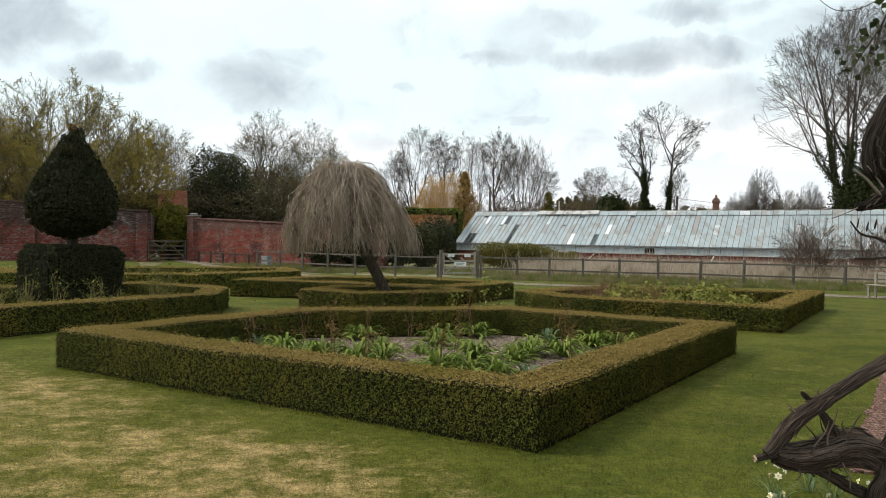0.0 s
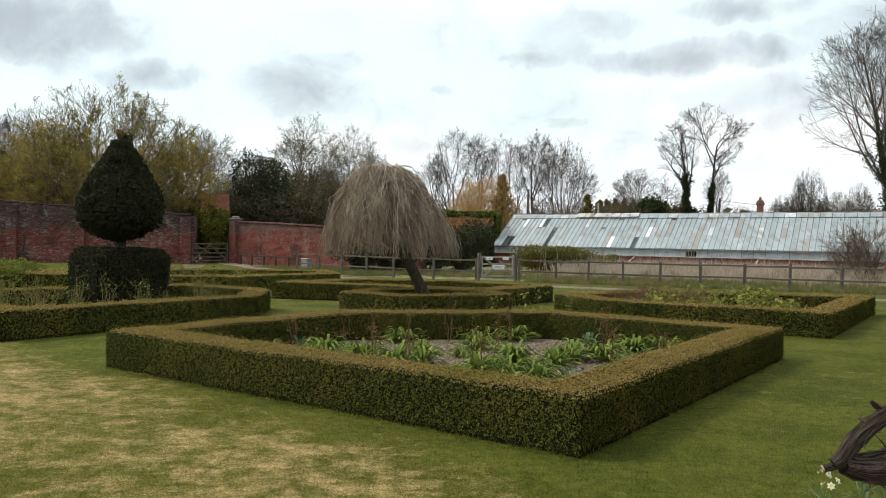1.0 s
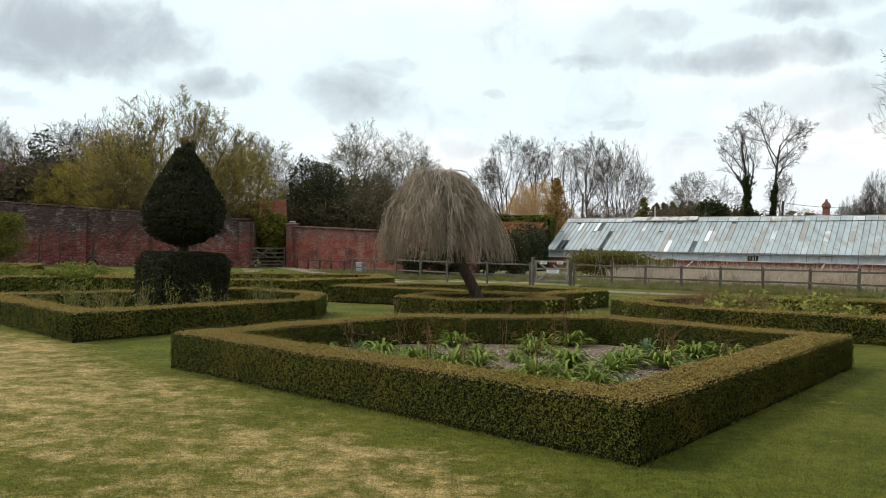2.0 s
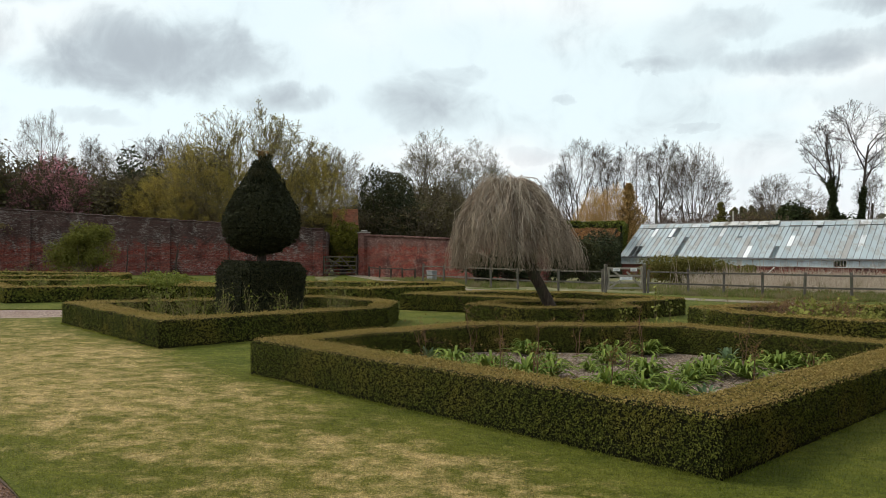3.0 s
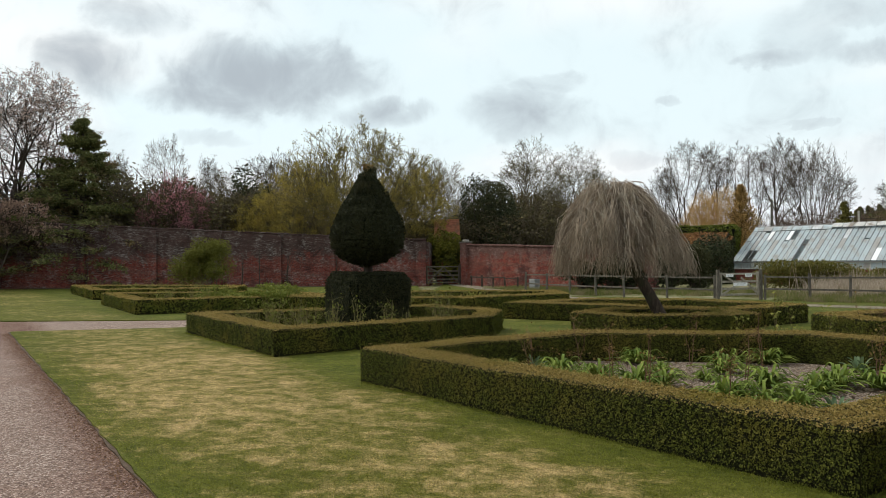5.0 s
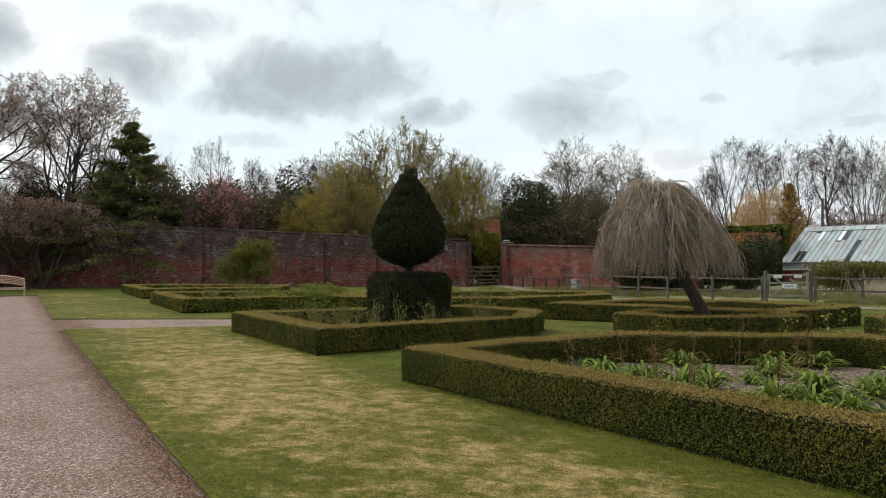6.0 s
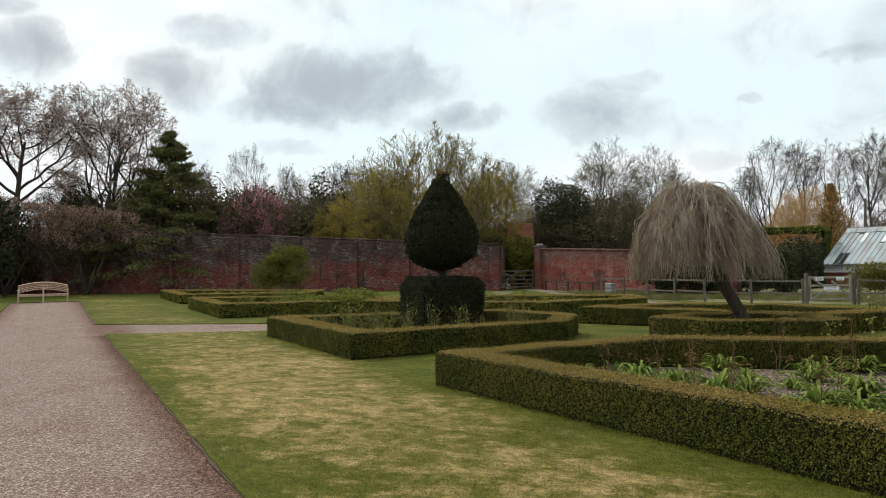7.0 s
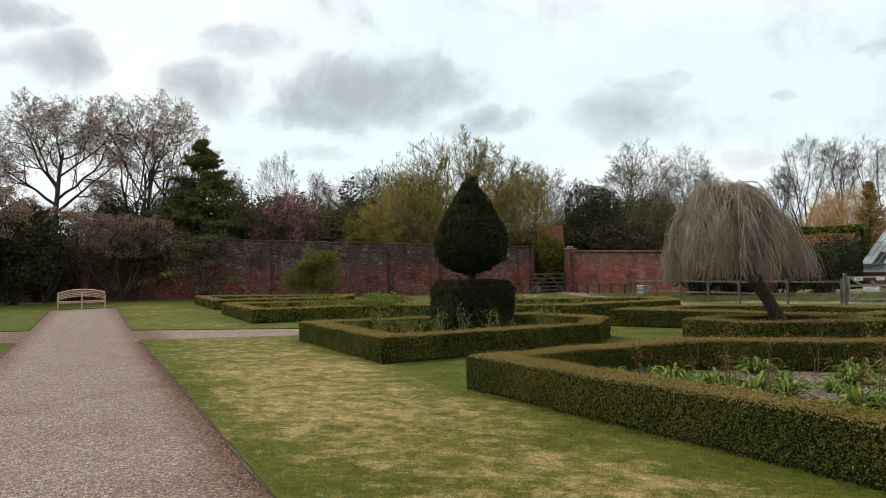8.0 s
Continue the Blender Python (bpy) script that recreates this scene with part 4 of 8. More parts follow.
EDGE_R, EDGE_L = 1.085, -1.89
cross_near = [Vector((-16.3, 12.12, 0)), Vector((-12.9, 14.4, 0)), Vector((-6.0, 19.2, 0))]
cross_far = [Vector((-19.75, 14.3, 0)), Vector((-14.8, 16.3, 0)), Vector((-8.0, 20.6, 0))]
tagged(part("pavement", slab([PA(-12, EDGE_L - 0.3), PA(-12, EDGE_R + 0.3), PA(19, EDGE_R + 0.3), (-5.0, 18.6), (-7.4, 21.4), PA(25, EDGE_R + 0.3), PA(44.5, EDGE_R + 0.3),
    PA(44.5, EDGE_L - 0.3), PA(28, EDGE_L - 0.3), (-40, 4), (-36, 0), PA(22.0, EDGE_L - 0.3)], -0.025, -0.09), gravel_mat),
    "pinkish fine gravel garden path", "path", kind="structure")


def wavy(points, step=0.22, amount=0.008, seed=1):
    """An outline with hand-cut edges, a little uneven."""
    rng = np.random.default_rng(seed)
    out = []
    for a, b in zip(points, points[1:] + points[:1]):
        a, b = Vector(a[:2]).to_3d(), Vector(b[:2]).to_3d()
        m = int(min(140, max(1, (b - a).length / step)))
        for i in range(m):
            q = a.lerp(b, i / m)
            out.append((q.x + rng.normal(0, amount), q.y + rng.normal(0, amount)))
    return out


lawns = [
    ("lawn_main", [PA(-9, EDGE_R), PA(-9, 9), (14, -2), (40, 8), (40, 20), (17, 27), (4, 31), (-7, 33), (-20, 50), (-12, 26.4), (-6, 19.4), cross_near[1], PA(20.3, EDGE_R)], "mown lawn with straw-coloured worn patches"),
    ("lawn_back", [cross_far[0], cross_far[1], (-6.8, 21.6), (-12, 28), (-21, 47), (-38, 41), (-50, 36.5), (-56, 30), PA(44.4, EDGE_L - 0.15), PA(44.4, EDGE_R + 0.2)], "green lawn in front of the brick wall"),
    ("lawn_side", [PA(-9, EDGE_L), PA(21.6, EDGE_L), (-24, 9), (-34, 0), (-20, -14), (0, -14)], "mown lawn beside the gravel path"),
    ("lawn_far_side", [PA(26.6, EDGE_L), PA(44.4, EDGE_L - 0.15), (-56, 30), (-50, 12), (-38, 6), (-27, 11.0)], "mown lawn by the ivy-covered wall")]
for i, (nm, pts, lab) in enumerate(lawns):
    ob = part(nm, slab(wavy([tuple(p[:2]) for p in pts], seed=i), 0.0, -0.09), lawn_mat)
    tagged(ob, lab, "lawn", kind="structure")

# bare soil along the cut lawn edges
for nm, pts in (("edging_right", [PA(-9, EDGE_R - 0.022), PA(-9, EDGE_R + 0.03), PA(20.3, EDGE_R + 0.03), PA(20.3, EDGE_R - 0.022)]),
                ("edging_far", [PA(24.4, EDGE_R - 0.08), PA(24.4, EDGE_R + 0.03), PA(44, EDGE_R + 0.2), PA(44, EDGE_R + 0.1)]),
                ("edging_left", [PA(-9, EDGE_L - 0.03), PA(-9, EDGE_L + 0.07), PA(21.6, EDGE_L + 0.07), PA(21.6, EDGE_L - 0.03)])):
    tagged(part(nm, slab(wavy([tuple(q[:2]) for q in pts], 0.07, 0.012, 17), -0.012, -0.09), soil_mat), "strip of dark bare soil at the cut lawn edge", "edging", kind="structure")

# short mown blades near the walk
rng = np.random.default_rng(21)
cnt = 380000
far = 3.0 + 12.0 * rng.random(cnt) ** 1.3
ang = radians(90) + np.radians(rng.uniform(-36, 66, cnt))
p = np.c_[np.cos(ang) * far, np.sin(ang) * far, np.zeros(cnt)]
p = p[p @ np.array([0.5505, 0.835, 0]) > EDGE_R + 0.03]
inbed = (np.linalg.inv(np.array([[UD.x, VD.x], [UD.y, VD.y]])) @ (p[:, :2] - np.array([A0.x, A0.y])).T).T
keep = ~((inbed[:, 0] > 0.1) & (inbed[:, 0] < 6.3) & (inbed[:, 1] > 0.1) & (inbed[:, 1] < 6.1))
p = p[keep]
dirs = rng.normal(0, 0.55, (len(p), 3)) + np.array([0, 0, 1.0])
hgt = rng.uniform(0.006, 0.014, (len(p), 1))
wid = rng.normal(size=(len(p), 3)) * np.array([1, 1, 0])
wid /= np.linalg.norm(wid, axis=1, keepdims=True) + 1e-9
v = np.stack([p - wid * 0.0025, p + wid * 0.0025, p + dirs * hgt], 1).reshape(-1, 3)
tagged(part("grass", mesh_np("grass", v, np.arange(len(v)).reshape(-1, 3)), blade_mat), "short mown grass blades of the lawn", "grass", kind="stuff")

# pale track that runs from the wall gate past the field gate
mid = [Vector((-18.6, 48.3, 0)), Vector((-12.0, 38.2, 0)), Vector((-7.0, 31.6, 0)), Vector((-2.5, 29.3, 0)), Vector((3.0, 27.6, 0)), Vector((9.0, 25.4, 0)), Vector((20, 21.5, 0))]
left, right = [], []
for i, q in enumerate(mid):
    d = (mid[min(i + 1, len(mid) - 1)] - mid[max(i - 1, 0)]).normalized()
    nrm = Vector((-d.y, d.x, 0))
    left.append(q + nrm * 0.6)
    right.append(q - nrm * 0.6)
tagged(part("track", slab(wavy([tuple(q[:2]) for q in left + right[::-1]], 0.6, 0.06, 9), 0.012, -0.05), track_mat), "pale worn gravel track beside the fence", "path", kind="structure")

# ---- parterre ----
BEDS = [
    ("box_hedge", [G(0, 0), G(6.35, 0), G(6.35, 3.75), G(3.75, 6.2), G(-0.15, 6.2)], "low clipped box hedge with scorched brown top round daylilies", 12500, 0.0110),
    ("box_hedge", [G(0, 9.35), G(4.85, 9.5), G(6.35, 10.95), G(6.3, 13.8), G(0.2, 14.8)], "low clipped box hedge round a bed with a topiary yew", 4600, 0.0175),
    ("box_hedge", [G(9.55, -0.1), G(16.1, 0), G(13.2, 5.0), G(10.35, 5.8), G(9.3, 4.2)], "low clipped box hedge round a bed of brown stems", 3600, 0.021),
    ("box_hedge", [G(9.3, 11.5), G(9.75, 8.6), G(10.3, 7.55), G(13.4, 7.5), G(13.6, 11.0), G(11.6, 13.2), G(8.48, 13.4)], "low clipped box hedge behind the weeping tree", 3400, 0.021),
    ("box_hedge", [G(6.2, 8.6), G(6.25, 7.15), G(7.3, 6.15), G(8.7, 5.95), G(9.3, 6.9), G(8.9, 8.3), G(7.6, 8.95)], "small uneven box hedge ring round the weeping tree", 3700, 0.021),
    ("box_hedge", [G(13.9, 16.2), G(9.2, 16.2), G(5.0, 21.8), G(11.5, 21.8), G(15.6, 18.6)], "far low box hedge with brown top near the gate", 1400, 0.042),
    ("box_hedge", [G(0.85, 22.1), G(7.2, 21.0), G(7.6, 25.5), G(4.0, 27.8), G(1.3, 29.2)], "low box hedge round a bed by the cross path", 1400, 0.042),
    ("box_hedge", [G(1.85, 33.8), G(7.5, 31.5), G(9.5, 35.0), G(2.5, 43.0)], "low box hedge round a bed near the brick wall", 1000, 0.05)]
for i, (nm, out, lab, dens, lf) in enumerate(BEDS):
    hedge(nm, out, lab, density=dens, leaf=lf, seed=30 + i, thick=0.5 if i != 4 else 0.42, height=0.46 if i != 4 else 0.53)
    c = sum((Vector(q) for q in out), Vector()) / len(out)
    inner = [Vector(q).lerp(c, 0.1) for q in out]
    ob = part("bed_soil", slab([tuple(q[:2]) for q in inner], 0.03, -0.05), mulch_mat)
    tagged(ob, "bed of grey-brown bark mulch and soil inside the hedge", "flower bed", kind="structure")

# ---- brick walls ----
def wall(name, a, b, h0, h1, mat, label, thick=0.4, pilasters=(), cap=True):
    """A brick wall from a to b; its height runs from h0 to h1. Pilasters at metres along it, on the garden side."""
    a, b = Vector(a), Vector(b)
    d = b - a
    L = d.length
    ob = thing(name, a, label, "wall", kind="structure", turn=math.degrees(math.atan2(d.y, d.x)))
    steps = int(L / 0.5)
    bm = bmesh.new()
    rng = random.Random(4)
    rings = []
    for i in range(steps + 1):
        x = L * i / steps
        h = h0 + (h1 - h0) * i / steps + rng.uniform(-0.02, 0.02)
        rings.append([bm.verts.new((x, y, z)) for y, z in ((-thick / 2, -0.1), (-thick / 2, h), (thick / 2, h), (thick / 2, -0.1))])
    for r, q in zip(rings, rings[1:]):
        for k in range(4):
            bm.faces.new((r[k], r[(k + 1) % 4], q[(k + 1) % 4], q[k]))
    bm.faces.new(rings[0])
    bm.faces.new(rings[-1][::-1])
    bmesh.ops.recalc_face_normals(bm, faces=bm.faces)
    part("brick_wall", bm, mat, ob)
    for x, w in pilasters:
        h = h0 + (h1 - h0) * x / L - 0.12
        bm = bmesh.new()
        box(bm, x - w / 2, x + w / 2, -thick / 2 - 0.28, -thick / 2 + 0.02, -0.1, h, bevel=0.015)
        part("pilaster", bm, mat, ob)
    if cap:
        m = int(L / 1.2)
        for i in range(m):
            x0, x1 = L * i / m, L * (i + 1) / m
            h = h0 + (h1 - h0) * (i + 0.5) / m
            bm = bmesh.new()
            box(bm, x0 + 0.01, x1 - 0.01, -thick / 2 - 0.06, thick / 2 + 0.06, h - 0.02, h + 0.10 + rng.uniform(-0.02, 0.02), bevel=0.03)
            part("coping", bm, mat, ob)
    return ob


wall("wall_north", (-58, 30.3, 0), (-20.0, 46.4, 0), 5.25, 3.18, brick_left, "tall old red brick wall bloomed grey with lichen",
     pilasters=[(5.5, 0.55), (11.3, 0.55), (17.1, 0.55), (22.1, 0.55), (26.6, 0.5), (30.8, 0.6), (34.6, 0.5), (40.9, 0.7)])
wall("wall_east", (-17.8, 48.6, 0), (-3.6, 39.07, 0), 2.85, 2.22, brick_right, "weathered red brick wall beyond the gateway", pilasters=[(0.3, 0.7)])
# added out of view: keeps skylight off the right-hand hedge faces and lawn
wall("shade_wall", G(21, -6.2), G(-3.4, -6.2), 6.0, 6.0, brick_right, "added brick wall, out of view, that shades the right hedge faces")
wd0, wd1 = Vector((-58, 30.3, 0)), Vector((-20.6, 46.15, 0))
wnn = Vector(((wd1 - wd0).y, -(wd1 - wd0).x, 0)).normalized()
tagged(part("bed_soil", slab(wavy([tuple(q[:2]) for q in (wd0 + wnn * 0.2, wd1 + wnn * 0.2, wd1 + wnn * 1.3, wd0 + wnn * 1.7)], 0.4, 0.06, 23), 0.02, -0.05), soil_mat), "narrow bed of dark soil along the foot of the wall", "flower bed", kind="structure")
wall("wall_return", (-20.0, 46.4, 0), (-20.9, 49.4, 0), 3.1, 3.0, brick_left, "short return of the brick wall at the gateway", cap=False)

# ---- gateway in the wall ----
pil = thing("gate_pillar", (-17.75, 48.55, 0), "weathered red brick gate pillar with a small grey stone cap", "pillar", turn=-34)
bm = bmesh.new()
box(bm, -0.34, 0.30, -0.32, 0.32, -0.05, 3.05, bevel=0.02)
part("shaft", bm, brick_right, pil)
bm = bmesh.new()
box(bm, -0.40, 0.35, -0.36, 0.36, 3.05, 3.11, bevel=0.02)
box(bm, -0.26, 0.22, -0.22, 0.22, 3.10, 3.27, bevel=0.08)
part("cap", bm, grey_stone, pil, "grey worn stone cap")


def field_gate(name, a, b, label, bars, height, braces, mat, post_mat, post_h=1.25, bottom=0.14, post_w=0.16, group=""):
    """A timber gate hung between two posts: bars, stiles, braces."""
    a, b = Vector(a), Vector(b)
    d = b - a
    L = d.length
    ob = thing(name, a, label, "gate", group, turn=math.degrees(math.atan2(d.y, d.x)))
    for x in (0, L):
        bm = bmesh.new()
        box(bm, x - post_w / 2, x + post_w / 2, -post_w / 2, post_w / 2, -0.06, post_h, bevel=0.015)
        part("post", bm, post_mat, ob)
    x0, x1 = post_w / 2 + 0.04, L - post_w / 2 - 0.04
    for x, h in ((x0 + 0.05, height + 0.02), (x1 - 0.05, height + 0.05)):
        part("stile", bar((x, 0, bottom - 0.02), (x, 0, h), 0.07, 0.09), mat, ob)
    for k in range(bars):
        z = bottom + 0.04 + (height - bottom - 0.08) * (k / (bars - 1)) ** 1.15
        part("bar", bar((x0 + 0.1, 0.0, z), (x1 - 0.1, 0.0, z), 0.035, 0.085), mat, ob)
    for f0, z0, f1, z1 in braces:
        part("brace", bar((x0 + (x1 - x0) * f0, -0.045, bottom + (height - bottom) * z0), (x0 + (x1 - x0) * f1, -0.045, bottom + (height - bottom) * z1), 0.03, 0.085), mat, ob)
    return ob


field_gate("field_gate", (-20.0, 46.15, 0), (-18.05, 48.25, 0), "grey weathered five-bar wooden gate closed in the wall's gateway", 5, 1.35,
           [(0.05, 0.03, 0.5, 0.95), (0.5, 0.95, 0.95, 0.03), (0.05, 0.95, 0.5, 0.45)], bark_grey, bark_dark, post_h=1.5)
fg = field_gate("bridle_gate", (-0.47, 31.45, 0), (1.20, 32.65, 0), "silvered wooden garden gate with three white notices, closed", 4, 1.08,
                [(0.03, 0.03, 0.52, 0.62), (0.52, 0.80, 0.97, 0.05), (0.08, 0.92, 0.40, 0.5)], gate_wood, fence_wood, post_h=1.22, post_w=0.12)
for x, z, w, h in ((0.52, 0.98, 0.34, 0.12), (1.42, 0.98, 0.34, 0.13), (1.02, 0.60, 0.66, 0.15)):
    bm = bmesh.new()
    box(bm, x - w / 2, x + w / 2, -0.085, -0.065, z - h / 2, z + h / 2, bevel=0.004)
    sg = part("notice", bm, sign_white, fg, "white notice board with dark lettering")
    for k in range(2):
        bm = bmesh.new()
        box(bm, x - w * 0.36, x + w * (0.36 - 0.12 * k), -0.089, -0.083, z + h * (0.13 - 0.34 * k), z + h * (0.23 - 0.34 * k))
        part("lettering", bm, sign_dark, sg)


# ---- post and rail fences ----
def rail_fence(name, posts, label, rails=(0.40, 0.90), post_h=1.02, mat=None):
    ob = thing(name, posts[0], label, "fence")
    o = Vector(posts[0])
    r = random.Random(len(posts))
    P = [Vector(q) - o for q in posts]
    for q in P:
        bm = bmesh.new()
        h = post_h + r.uniform(-0.05, 0.06)
        box(bm, q.x - 0.05, q.x + 0.05, q.y - 0.05, q.y + 0.05, -0.06, h, bevel=0.012)
        bmesh.ops.rotate(bm, verts=bm.verts, cent=q, matrix=Euler((r.uniform(-0.03, 0.03), r.uniform(-0.03, 0.03), 0)).to_matrix())
        part("post", bm, mat or fence_wood, ob)
    for a, b in zip(P, P[1:]):
        for z in rails:
            side = Vector(((b - a).y, -(b - a).x, 0)).normalized() * 0.075
            part("rail", bar(a + side + Vector((0, 0, z + r.uniform(-0.02, 0.02))), b + side + Vector((0, 0, z + r.uniform(-0.02, 0.02))), 0.04, 0.07), mat or fence_wood, ob)
    return ob


def along(a, b, n):
    a, b = Vector(a), Vector(b)
    return [a.lerp(b, i / n) for i in range(n + 1)]


right_run = [Vector(q + (0,)) for q in ((1.35, 32.4), (2.99, 32.0), (4.37, 31.67), (5.82, 31.32), (7.31, 30.96), (8.9, 30.57), (10.52, 30.05), (12.1, 29.46), (13.83, 28.8), (15.54, 28.15), (17.4, 27.45), (19.4, 26.7), (21.5, 25.9))]
rail_fence("rail_fence", right_run, "weathered grey post-and-rail fence beside the rough grass")
rail_fence("rail_fence", along((-0.6, 31.5, 0), (-4.5, 33.2, 0), 2) + along((-4.5, 33.2, 0), (-10.5, 38.2, 0), 4)[1:], "weathered grey post-and-rail fence behind the weeping tree")
rail_fence("low_rail", along((-16.3, 45.6, 0), (-11.8, 41.2, 0), 4), "low dark timber rail in front of the brick wall", rails=(0.62,), post_h=0.7, mat=bark_dark)

# galvanised trough and the white-boarded end of the fence
tr = thing("water_trough", (-10.6, 40.6, 0), "grey galvanised metal tank beside the wall", "tank", turn=-35)
bm = bmesh.new()
box(bm, -0.26, 0.26, -0.2, 0.2, 0.0, 0.56, bevel=0.03)
part("tank", bm, zinc, tr)
bm = bmesh.new()
box(bm, -0.28, 0.28, -0.22, 0.22, 0.56, 0.60, bevel=0.01)
part("rim", bm, zinc, tr)
seat = thing("garden_bench", (13.9, 22.6, 0), "pale weathered wooden garden seat on the grass", "bench", turn=-60)
for x in (-0.55, 0.55):
    for y in (-0.2, 0.2):
        part("leg", bar((x, y, 0), (x, y, 0.85 if y > 0 else 0.42), 0.07, 0.07), gate_wood, seat)
for k in range(4):
    part("seat_slat", bar((-0.65, -0.2 + 0.12 * k, 0.44), (0.65, -0.2 + 0.12 * k, 0.44), 0.09, 0.03), gate_wood, seat)
for k in range(3):
    part("back_slat", bar((-0.62, 0.22, 0.56 + 0.12 * k), (0.62, 0.22, 0.56 + 0.12 * k), 0.03, 0.09), gate_wood, seat)

# ---- greenhouse ----
GL, GD, EAVE, RIDGE, SILL = 36.0, 3.7, 1.50, 4.08, 0.95
gh = thing("greenhouse", (0.3, 57.3, 0), "long old greenhouse with limewashed glass and flaking white frames", "greenhouse", turn=-28.6)
bm = bmesh.new()
box(bm, 0, GL, -0.12, 0.12, -0.06, SILL)
box(bm, 0, GL, 2 * GD - 0.12, 2 * GD + 0.12, -0.06, SILL)
box(bm, -0.12, 0.12, 0.12, 2 * GD - 0.12, -0.06, SILL)
box(bm, GL - 0.12, GL + 0.12, 0.12, 2 * GD - 0.12, -0.06, SILL)
part("brick_base", bm, brick_right, gh)
bm = bmesh.new()
box(bm, 0.1, GL - 0.1, 0.1, 2 * GD - 0.1, -0.06, 0.05)
part("floor", bm, dark_inside, gh)
slope = Vector((0, GD, RIDGE - EAVE))
run = slope.length
sd = slope.normalized()
sn = Vector((0, -sd.z, sd.y))
STRIPS = 100
w = GL / STRIPS
VENT = 0.58
rows_ = [(0.02, (run - VENT) * 0.36), ((run - VENT) * 0.36, (run - VENT) * 0.69), ((run - VENT) * 0.69, run - VENT)]


def pane_mesh(name, w, length, thick=0.006):
    bm = bmesh.new()
    box(bm, -w / 2, w / 2, 0, length, -thick / 2, thick / 2)
    me = bpy.data.meshes.new(name)
    bm.to_mesh(me)
    bm.free()
    return me


m_slope = Matrix((Vector((1, 0, 0)), sd, sn)).transposed().to_4x4()
shared = [pane_mesh("pane", w - 0.03, b - a + 0.03) for a, b in rows_]
for me in shared:
    me.materials.append(pane_mat)
gap = {(2, 0), (3, 0), (9, 2), (12, 0), (12, 1), (31, 0)}
bright = {(4, 2), (8, 2), (26, 0), (33, 1)}
clean = [me.copy() for me in shared]
for me in clean:
    me.materials.clear()
    me.materials.append(sign_white)
pr = random.Random(12)
for i in range(STRIPS):
    for k, (a, b) in enumerate(rows_):
        if (i, k) in gap:
            continue
        slip = pr.uniform(-0.25, 0.0) if pr.random() < 0.06 else 0.0
        q = part("pane", clean[k] if (i, k) in bright else shared[k], None, gh)
        m = m_slope.copy()
        m.translation = Vector(((i + 0.5) * w, 0, EAVE)) + sd * (a + slip) + sn * (0.012 * (2 - k) + 0.02 + pr.uniform(0, 0.008))
        q.matrix_basis = m @ Euler((pr.uniform(-0.006, 0.006), pr.uniform(-0.01, 0.01), 0)).to_matrix().to_4x4()
bar_bm = bar((0, 0, 0), (0, run, 0), 0.034, 0.10, bevel=0)
bar_me = bpy.data.meshes.new("glazing_bar")
bar_bm.to_mesh(bar_me)
bar_bm.free()
bar_me.materials.append(lead_mat)
for i in range(STRIPS + 1):
    q = part("glazing_bar", bar_me, None, gh)
    m = m_slope.copy()
    m.translation = Vector((i * w, 0, EAVE)) + sn * 0.01
    q.matrix_basis = m
vent_me = pane_mesh("ridge_vent", 2 * w - 0.06, VENT - 0.06, 0.03)
vent_me.materials.append(pane_mat)
board_me = vent_me.copy()
board_me.materials.clear()
board_me.materials.append(white_paint)
for i in range(STRIPS // 2):
    q = part("ridge_vent", board_me if 15 <= 2 * i < 29 else vent_me, None, gh)
    m = m_slope.copy()
    m.translation = Vector(((2 * i + 1) * w, 0, EAVE)) + sd * (run - VENT + 0.03) + sn * (0.06 + (0.12 if 15 <= 2 * i < 29 else pr.uniform(0, 0.02)))
    q.matrix_basis = m @ Euler((pr.uniform(0, 0.05), 0, 0)).to_matrix().to_4x4()
    if i % 2 == 0 and i > 3:
        part("vent_rail", bar(m.translation + Vector((-w, 0, 0)) + sn * 0.03, m.translation + Vector((w, 0, 0)) + sn * 0.03, 0.05, 0.03, bevel=0), white_paint, gh)
part("ridge_board", bar((0, GD, RIDGE + 0.05), (GL, GD, RIDGE + 0.05), 0.12, 0.14), white_paint, gh)
part("gutter", bar((-0.05, -0.08, EAVE - 0.02), (GL, -0.08, EAVE - 0.02), 0.10, 0.07), lead_mat, gh)
part("purlin", bar((0, GD / 2, (EAVE + RIDGE) / 2 - 0.09), (GL, GD / 2, (EAVE + RIDGE) / 2 - 0.09), 0.06, 0.1), white_paint, gh)
part("sill", bar((0, -0.06, SILL + 0.03), (GL, -0.06, SILL + 0.03), 0.26, 0.06), white_paint, gh)
part("wall_plate", bar((0, 0, EAVE - 0.06), (GL, 0, EAVE - 0.06), 0.08, 0.08), white_paint, gh)
mul = bar((0, 0, SILL + 0.06), (0, 0, EAVE - 0.1), 0.05, 0.06, bevel=0)
mul_me = bpy.data.meshes.new("mullion")
mul.to_mesh(mul_me)
mul.free()
mul_me.materials.append(white_paint)
wide_me = bpy.data.meshes.new("side_pane")
bm = bmesh.new()
box(bm, 0.03, 2 * w - 0.03, -0.003, 0.003, SILL + 0.06, EAVE - 0.1)
bm.to_mesh(wide_me)
bm.free()
wide_me.materials.append(pane_mat)
for i in range(STRIPS // 2 + 1):
    q = part("mullion", mul_me, None, gh)
    q.matrix_basis = pose(i * 2 * w, 0, 0)
    if i < STRIPS // 2 and i not in (8, 21):
        q = part("side_pane", wide_me, None, gh)
        q.matrix_basis = pose(i * 2 * w, 0.0, 0)
